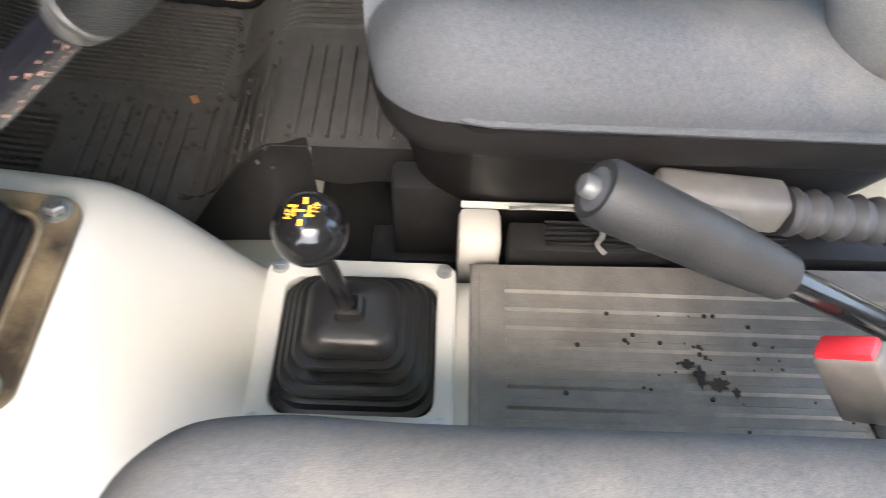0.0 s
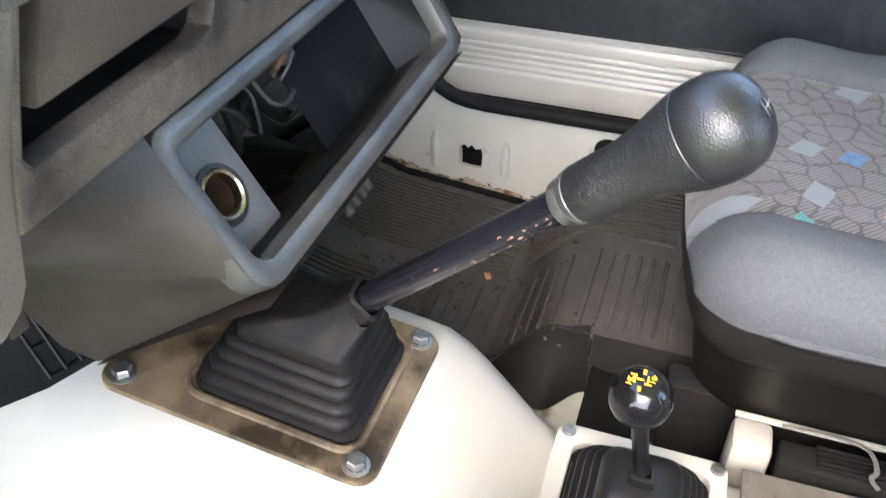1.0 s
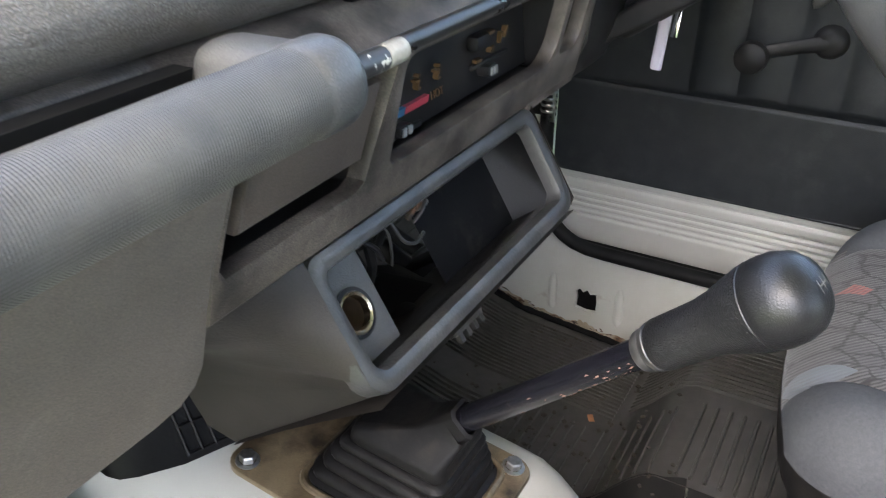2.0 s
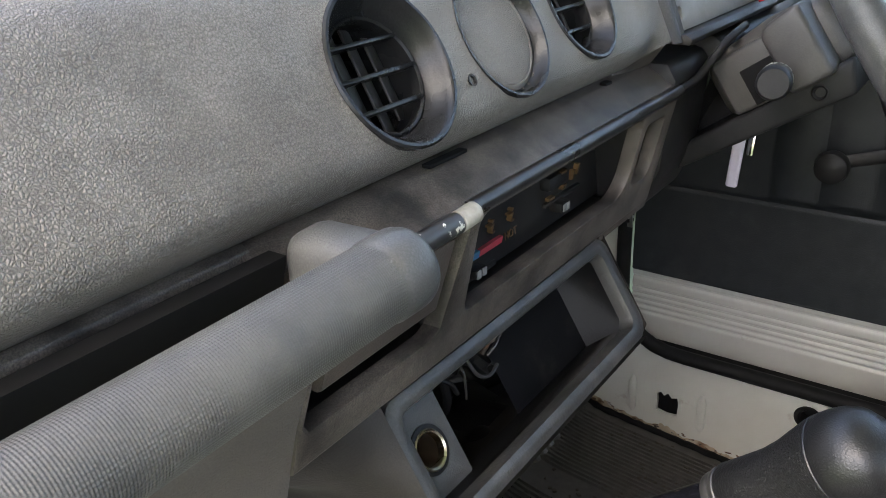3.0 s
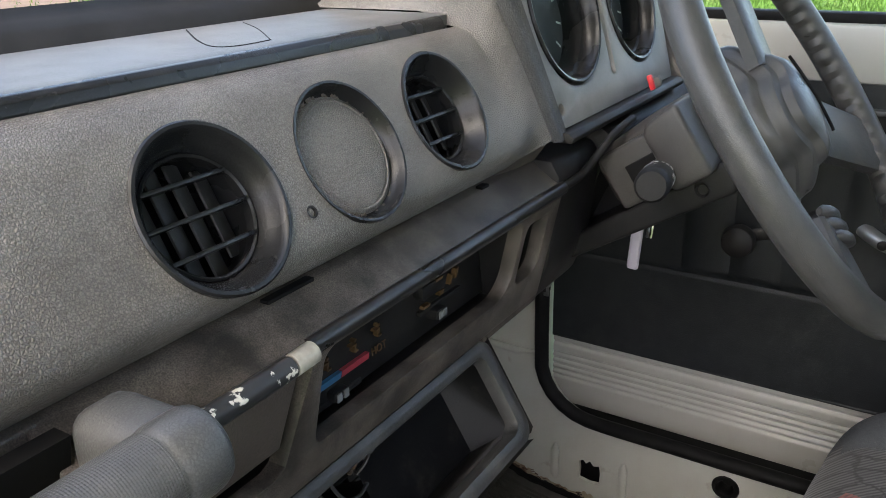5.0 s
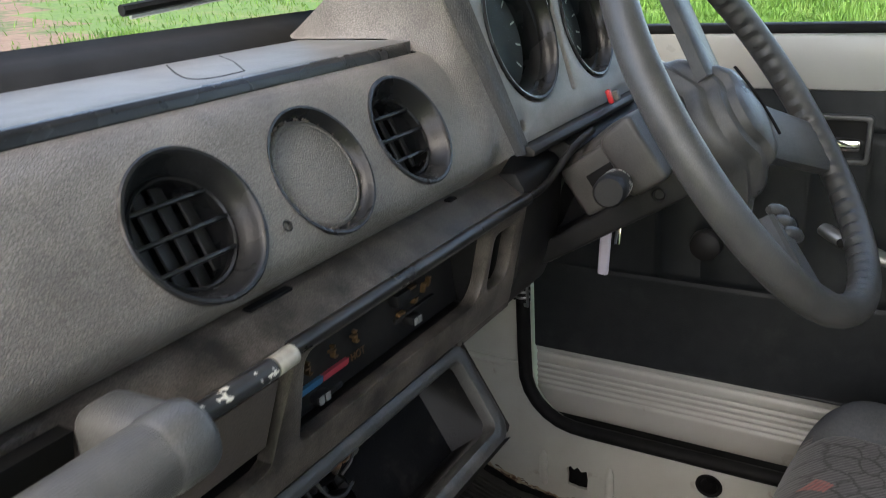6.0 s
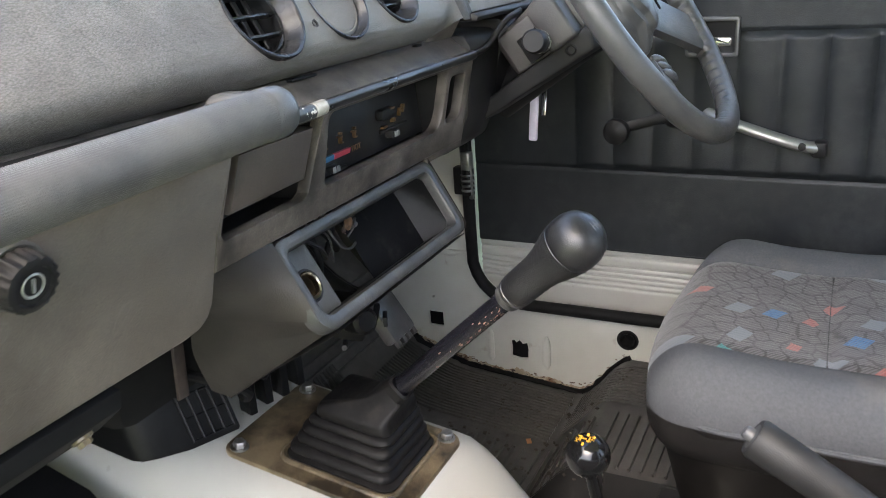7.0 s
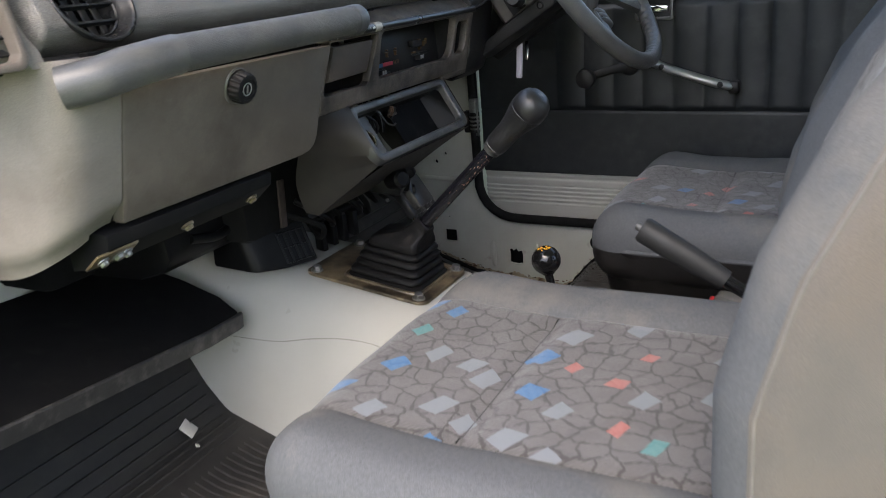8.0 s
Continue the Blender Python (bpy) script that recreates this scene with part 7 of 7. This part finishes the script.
# ribbed mat on the tunnel
tm = thing("tunnel_mat", (0.06, -0.5, 0.15), "grey ribbed rubber mat on the tunnel, wet", "floor mat")
bm = bmesh.new()
sheet(bm, lambda u, v: Vector((-0.075 + 0.243 * u + 0.012 * v * u, -0.258 - 0.62 * v, 0.1525)), 6, 10, -0.004)
part("base", bm, RUBBERG, tm)
bm = bmesh.new()
ribbed(bm, -0.06, 0.155, -0.85, -0.285, 0.0165, 0.009, 0.0022, "y", 0.0, lambda y: 0.1528)
part("rib_field", bm, RUBBERG, tm, "raised ribs, worn pale")
bm = bmesh.new()
tube(bm, [(-0.07, -0.262, 0.154), (0.165, -0.262, 0.154)], 0.004, 8, flat=0.5)
part("edge", bm, RUBBERG, tm)
# water on the mat
WATER = mat("water", (0.012, 0.012, 0.012), None, 0.04)
pud = thing("puddle", (0.06, -0.43, 0.155), "small puddle and drops of water on the grey mat", "water")
bm = bmesh.new()
random.seed(21)
for k in range(46):
    x, y = random.gauss(0.075, 0.03), random.gauss(-0.435, 0.045)
    rr = random.choice((0.0008, 0.001, 0.0014, 0.002))
    lathe(bm, [(rr, 0), (rr * 0.8, rr * 0.35), (0, rr * 0.5)], pose(x, y, 0.1553), 10)
for x, y, a, b2 in ((0.072, -0.425, 0.009, 0.004), (0.066, -0.437, 0.005, 0.008), (0.082, -0.417, 0.004, 0.005), (0.060, -0.449, 0.004, 0.003)):
    vs = [bm.verts.new((x + a * math.cos(t / 18 * 6.283) * (1 + 0.3 * math.sin(t * 2.3)), y + b2 * math.sin(t / 18 * 6.283) * (1 + 0.3 * math.cos(t * 1.7)), 0.1556)) for t in range(18)]
    bm.faces.new(vs)
tagged(part("water", bm, WATER, pud), kind="stuff")

# ---- seat rail, bracket, rag, belt stalks by the driver's seat ----
rl = thing("seat_rail", (0.20, -0.45, 0.10), "black ribbed seat slide rail beside the tunnel", "seat rail")
bm = bmesh.new()
box(bm, (0.205, -0.50, 0.125), (0.03, 0.42, 0.04), 0.003)
part("rail", bm, BLACKP, rl)
bm = bmesh.new()
for k in range(5):
    box(bm, (0.196 + 0.0055 * k, -0.42, 0.147), (0.0025, 0.20, 0.004), 0.001)
part("rail_rib", bm, BLACKP, rl)
bm = bmesh.new()
box(bm, (0.212, -0.266, 0.116), (0.038, 0.036, 0.068), 0.006)
sb = thing("seat_bracket", (0.212, -0.268, 0.08), "cream painted seat bracket", "bracket")
part("foot", bm, CREAM, sb)
bm = bmesh.new()
box(bm, (0.235, -0.33, 0.147), (0.005, 0.16, 0.005), 0.001)
part("flange", bm, CREAMW, sb)
bm = bmesh.new()
random.seed(8)
tube(bm, smooth_path([(0.228, -0.29, 0.152), (0.226, -0.33, 0.157), (0.222, -0.36, 0.155), (0.200, -0.366, 0.156), (0.188, -0.36, 0.158), (0.180, -0.366, 0.156)], 5), 0.0024, 8, flat=0.5)
tagged(part("rag_strip", bm, mat("grubby_tape", (0.22, 0.21, 0.19), (0.10, 0.095, 0.088), 0.6, scale=120)), "torn grubby strip of tape by the rail", "rag")


def buckle(at, towards, label, size=1.0):
    """A belt buckle on its stalk: grey body, red button facing along towards."""
    b = thing("belt_buckle", at, label, "buckle", "belt buckles")
    m = frame_to(at, towards) @ Matrix.Scale(size, 4)
    bm = bmesh.new()
    box(bm, (0, 0, 0), (0.024, 0.046, 0.066), 0.005, None, 3)
    bmesh.ops.transform(bm, matrix=m, verts=bm.verts)
    part("body", bm, BELTG, b)
    bm = bmesh.new()
    box(bm, (0, 0, 0.031), (0.019, 0.040, 0.014), 0.003)
    bmesh.ops.transform(bm, matrix=m, verts=bm.verts)
    part("button", bm, RED, b, "red release button")
    bm = bmesh.new()
    tube(bm, [m @ Vector((0, 0, -0.03)), m @ Vector((0, 0, -0.06)), (m @ Vector((0, 0, -0.07))) + Vector((0, -0.02, -0.06))], 0.011, 10, flat=0.4)
    part("stalk", bm, BLACKP, b)
    return b


buckle((0.156, -0.412, 0.220), (0, 0.95, 0.28), "grey seat belt buckle with a red button beside the driver seat")
buckle((0.008, -0.474, 0.272), (0.35, 0.55, 0.75), "grey seat belt buckle with a red button by the hand brake", 0.8)
# grey conduit and cover by the hand brake
cd = thing("belt_conduit", (0.18, -0.50, 0.2), "grey corrugated belt conduit with a plastic cover", "conduit")
bm = bmesh.new()
pts = [(0.175, -0.485 - 0.25 * k / 60, 0.222 - 0.03 * k / 60) for k in range(61)]
tube(bm, pts, [0.017 + 0.0022 * math.sin(k * 1.6) for k in range(61)], 16)
part("hose", bm, mat("grey_hose", (0.05, 0.048, 0.046), (0.065, 0.06, 0.056), 0.55), cd)
bm = bmesh.new()
box(bm, (0.178, -0.435, 0.228), (0.032, 0.10, 0.034), 0.008, (6, 0, 0), 3)
part("cover", bm, BELTG, cd)

# ---- under the dashboard ----
tray = thing("parcel_tray", (-0.35, 0.25, 0.28), "black plastic parcel tray under the glovebox", "tray")
bm = bmesh.new()
tl = [(-0.126, 0.268), (-0.117, 0.280), (-0.104, 0.325), (-0.105, 0.395), (-0.12, 0.50), (-0.70, 0.50), (-0.70, 0.278)]


def tray_z(x, y):
    return 0.254 + 0.30 * (y - 0.268) + 0.075 * max(0.0, -0.20 - x)


TRAYB = mat("matt_black_tray", (0.006, 0.006, 0.0065), (0.010, 0.010, 0.010), 0.5, spec=0.25, bump=0.1, bscale=500, dirt=(0.025, 0.024, 0.022), dscale=20, dlow=0.58, dhigh=0.8)
plate(bm, tl, [], lambda u, v, w: Vector((u, v, tray_z(u, v) - w)), 0.005)
part("floor_pan", bm, TRAYB, tray)
bm = bmesh.new()
path = [(-0.70, 0.278), (-0.45, 0.272), (-0.20, 0.268), (-0.134, 0.267), (-0.1265, 0.2685)]
rows = []
for k, (x, y) in enumerate(path):
    a, b = Vector(path[max(k - 1, 0)]), Vector(path[min(k + 1, len(path) - 1)])
    d = (b - a).normalized()
    nx, ny = d.y, -d.x
    z = tray_z(x, y)
    rows.append([bm.verts.new((x + nx * q, y + ny * q, z + h)) for q, h in ((0.0, -0.018), (0.006, -0.016), (0.0075, 0.006), (0.0055, 0.0085), (0.002, 0.0085), (0.0, 0.006))])
for A, B in zip(rows, rows[1:]):
    for k in range(6):
        bm.faces.new((A[k], A[(k + 1) % 6], B[(k + 1) % 6], B[k]))
part("edge", bm, mat("scuffed_black_edge", (0.017, 0.0168, 0.0165), (0.030, 0.029, 0.028), 0.42, bump=0.4, bscale=200, dirt=(0.085, 0.079, 0.072), dscale=38, dlow=0.50, dhigh=0.70), tray, "raised dusty edge")

duct = thing("heater_unit", (-0.03, 0.30, 0.28), "black heater box with air ducts and a grille", "heater")
# outlet with a chamfered nose; its grille faces the gear lever
bm = bmesh.new()
plate(bm, [(-0.096, 0.262), (-0.093, 0.250), (-0.082, 0.240), (-0.052, 0.2225), (-0.001, 0.200), (0.018, 0.30), (-0.085, 0.34)], [],
      lambda u, v, w: Vector((u + 0.10 * w, v + 0.45 * w * (v < 0.27), 0.309 + 0.12 * max(0.0, -0.05 - u) + w)), 0.085, 0.005)
outlet = part("duct", bm, DUCTB, duct)
ga, gb = Vector((-0.048, 0.2285, 0.0)), Vector((-0.002, 0.2085, 0.0))
gn = Vector((-0.40, -0.916, 0.0))


def grille_point(s, z, off):
    p = ga.lerp(gb, s) + gn * off + Vector((0.10 * (z - 0.309), 0.45 * (z - 0.320), z))
    return p


bm = bmesh.new()
sheet(bm, lambda u, v: grille_point(0.04 + 0.92 * u, 0.319 + 0.042 * v, 0.0022), 2, 2, 0.001)
part("grille_opening", bm, VOID, outlet)
for k in range(5):
    bm = bmesh.new()
    tube(bm, [grille_point(0.04 + 0.23 * k, 0.317, 0.004), grille_point(0.04 + 0.23 * k, 0.363, 0.004)], 0.0017, 6)
    part("slat", bm, DUCTB, outlet)
for z in (0.318, 0.340, 0.362):
    bm = bmesh.new()
    tube(bm, [grille_point(0.02, z, 0.004), grille_point(0.98, z, 0.004)], 0.0015, 6)
    part("slat", bm, DUCTB, outlet)
for k in range(4):
    bm = bmesh.new()
    box(bm, (0.022 + 0.019 * k, 0.206 - 0.008 * k, 0.340 + 0.003 * k), (0.010, 0.022, 0.046 - 0.004 * (k % 2)), 0.002, (0, 0, -18))
    part("tab", bm, DUCTB, duct)
bm = bmesh.new()
tube(bm, [(0.010, 0.214, 0.366), (0.050, 0.196, 0.372), (0.095, 0.176, 0.380)], 0.006, 10)
part("rail", bm, DUCTB, duct)
bm = bmesh.new()
box(bm, (-0.063, 0.205, 0.420), (0.014, 0.004, 0.072), 0.001, (0, 5, 0))
part("strap", bm, mat("dusty_brown_strap", (0.050, 0.036, 0.029), (0.028, 0.021, 0.018), 0.7, scale=70), duct, "dusty brown strap")
# moulded body over the outlet, widened and lowered to stand for the shadow below it
bm = bmesh.new()
prism_x(bm, [(0.262, 0.385), (0.275, 0.368), (0.33, 0.350), (0.46, 0.345), (0.46, 0.50), (0.27, 0.50)], -0.245, -0.080, 0.01)
part("heater_body", bm, DUCTB, duct)
bm = bmesh.new()
tube(bm, smooth_path([(-0.20, 0.262, 0.405), (-0.15, 0.258, 0.395), (-0.11, 0.262, 0.405), (-0.09, 0.27, 0.43)], 6), 0.007, 10)
part("hose", bm, DUCTB, duct)
# near-black filler boxes, put in for the darkness under the dashboard
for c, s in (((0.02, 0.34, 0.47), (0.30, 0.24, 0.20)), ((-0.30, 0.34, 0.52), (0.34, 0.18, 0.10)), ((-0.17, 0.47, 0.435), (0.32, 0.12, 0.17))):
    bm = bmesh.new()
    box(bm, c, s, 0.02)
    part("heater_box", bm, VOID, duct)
for k in range(6):
    x = -0.02 + 0.035 * k
    bm = bmesh.new()
    tube(bm, smooth_path([(x - 0.03, 0.22, 0.40 + 0.01 * k), (x, 0.17 + 0.01 * (k % 3), 0.375), (x + 0.03, 0.20, 0.345 + 0.01 * (k % 2)), (x + 0.06, 0.25, 0.37)], 6), 0.005, 8)
    part("hose", bm, DUCTB if k % 2 else VOID, duct)
# pedals and the column's lower end
ped = thing("clutch_pedal", (0.17, 0.24, 0.30), "black rubber faced clutch pedal", "pedal")
bm = bmesh.new()
box(bm, (0.168, 0.106, 0.380), (0.050, 0.018, 0.056), 0.005, (-35, 0, 0))
for k in range(4):
    box(bm, (0.149 + 0.0125 * k, 0.0965, 0.3745), (0.006, 0.006, 0.050), 0.001, (-35, 0, 0))
part("pad", bm, RUBBER, ped)
bm = bmesh.new()
tube(bm, smooth_path([(0.168, 0.112, 0.388), (0.17, 0.20, 0.43), (0.17, 0.28, 0.55)], 5), 0.009, 10)
part("arm", bm, BLACKP, ped)
ped2 = copy_thing(ped, pose(0.31, 0.335, 0.235))
ped2.name = "brake_pedal"
tagged(ped2, "black rubber faced brake pedal", "pedal")
lk = thing("pedal_linkage", (0.10, 0.16, 0.40), "black metal brackets and linkage below the console", "linkage")
for c, size, turn in (((0.075, 0.10, 0.425), (0.05, 0.05, 0.035), (10, 0, 20)), ((0.12, 0.13, 0.41), (0.05, 0.06, 0.025), (0, 20, -15)), ((0.165, 0.14, 0.40), (0.03, 0.07, 0.02), (-30, 0, 25))):
    bm = bmesh.new()
    box(bm, c, size, 0.005, turn)
    part("bracket", bm, DUCTB, lk)
bm = bmesh.new()
lathe(bm, [(0, 0), (0.014, 0), (0.014, 0.03), (0.01, 0.034), (0, 0.034)], frame_to((0.06, 0.085, 0.43), (-0.4, -0.8, 0.2)), 18)
part("end_cap", bm, DUCTB, lk)
bm = bmesh.new()
tube(bm, [(0.05, 0.09, 0.40), (0.10, 0.12, 0.385), (0.14, 0.16, 0.38)], 0.003, 8)
part("linkage_rod", bm, BLACKP, lk)
bm = bmesh.new()
box(bm, (0.135, 0.09, 0.395), (0.022, 0.006, 0.012), 0.002, (0, 0, 30))
part("clip", bm, BLACKP, lk)
# ---- scraps on the floor ----
def on_mat(y):
    return step_floor(y) + 0.006


bm = bmesh.new()
box(bm, (-0.19, 0.354, toe(0.354) + 0.0115), (0.03, 0.026, 0.0015), 0.0005, (46, 0, 25))
tagged(part("paper_scrap", bm, WHITEP), "small white paper scrap on the rubber mat", "scrap")
bm = bmesh.new()
box(bm, (-0.205, 0.325, toe(0.325) + 0.0085), (0.010, 0.006, 0.0015), 0.0005, (15, 0, 60))
tagged(part("paper_scrap", bm, WHITEP), "tiny torn paper crumb on the rubber mat", "scrap")
bm = bmesh.new()
box(bm, (0.492, 0.061, on_mat(0.061) + 0.002), (0.014, 0.008, 0.001), 0.0003, (0, 0, 30))
tagged(part("leaf_crumb", bm, mat("orange_crumb", (0.5, 0.22, 0.1), None, 0.8)), "small orange leaf crumb on the mat", "crumb")
bm = bmesh.new()
random.seed(31)
for k in range(260):
    x, y = random.uniform(0.31, 0.66), random.gauss(0.12, 0.09)
    if -0.1 < y < 0.40:
        s = random.uniform(0.0015, 0.006)
        box(bm, (x, y, on_mat(y)), (s, s * random.uniform(0.5, 1.2), s * 0.4), 0.0, (random.uniform(-20, 20), 0, random.uniform(0, 180)))
tagged(part("floor_grit", bm, SOIL), "scattered dark grit on the driver mat", "dirt", kind="stuff")

# ---- wiper outside ----
wip = thing("windscreen_wiper", (0.27, 0.26, 0.84), "black windscreen wiper with a pale edge", "wiper")
bm = bmesh.new()
A, B = Vector((0.082, 0.262, 0.8395)), Vector((0.46, 0.250, 0.868))
tube(bm, [A, B], 0.0045, 8)
tube(bm, [A + Vector((0.04, 0.012, 0.004)), B + Vector((0, 0.012, 0.006))], 0.004, 8)
part("blade", bm, SEAL, wip)
bm = bmesh.new()
tube(bm, [A + Vector((0.01, 0.004, -0.005)), B + Vector((0, 0.004, -0.005))], 0.002, 6)
part("edge", bm, STEEL, wip)
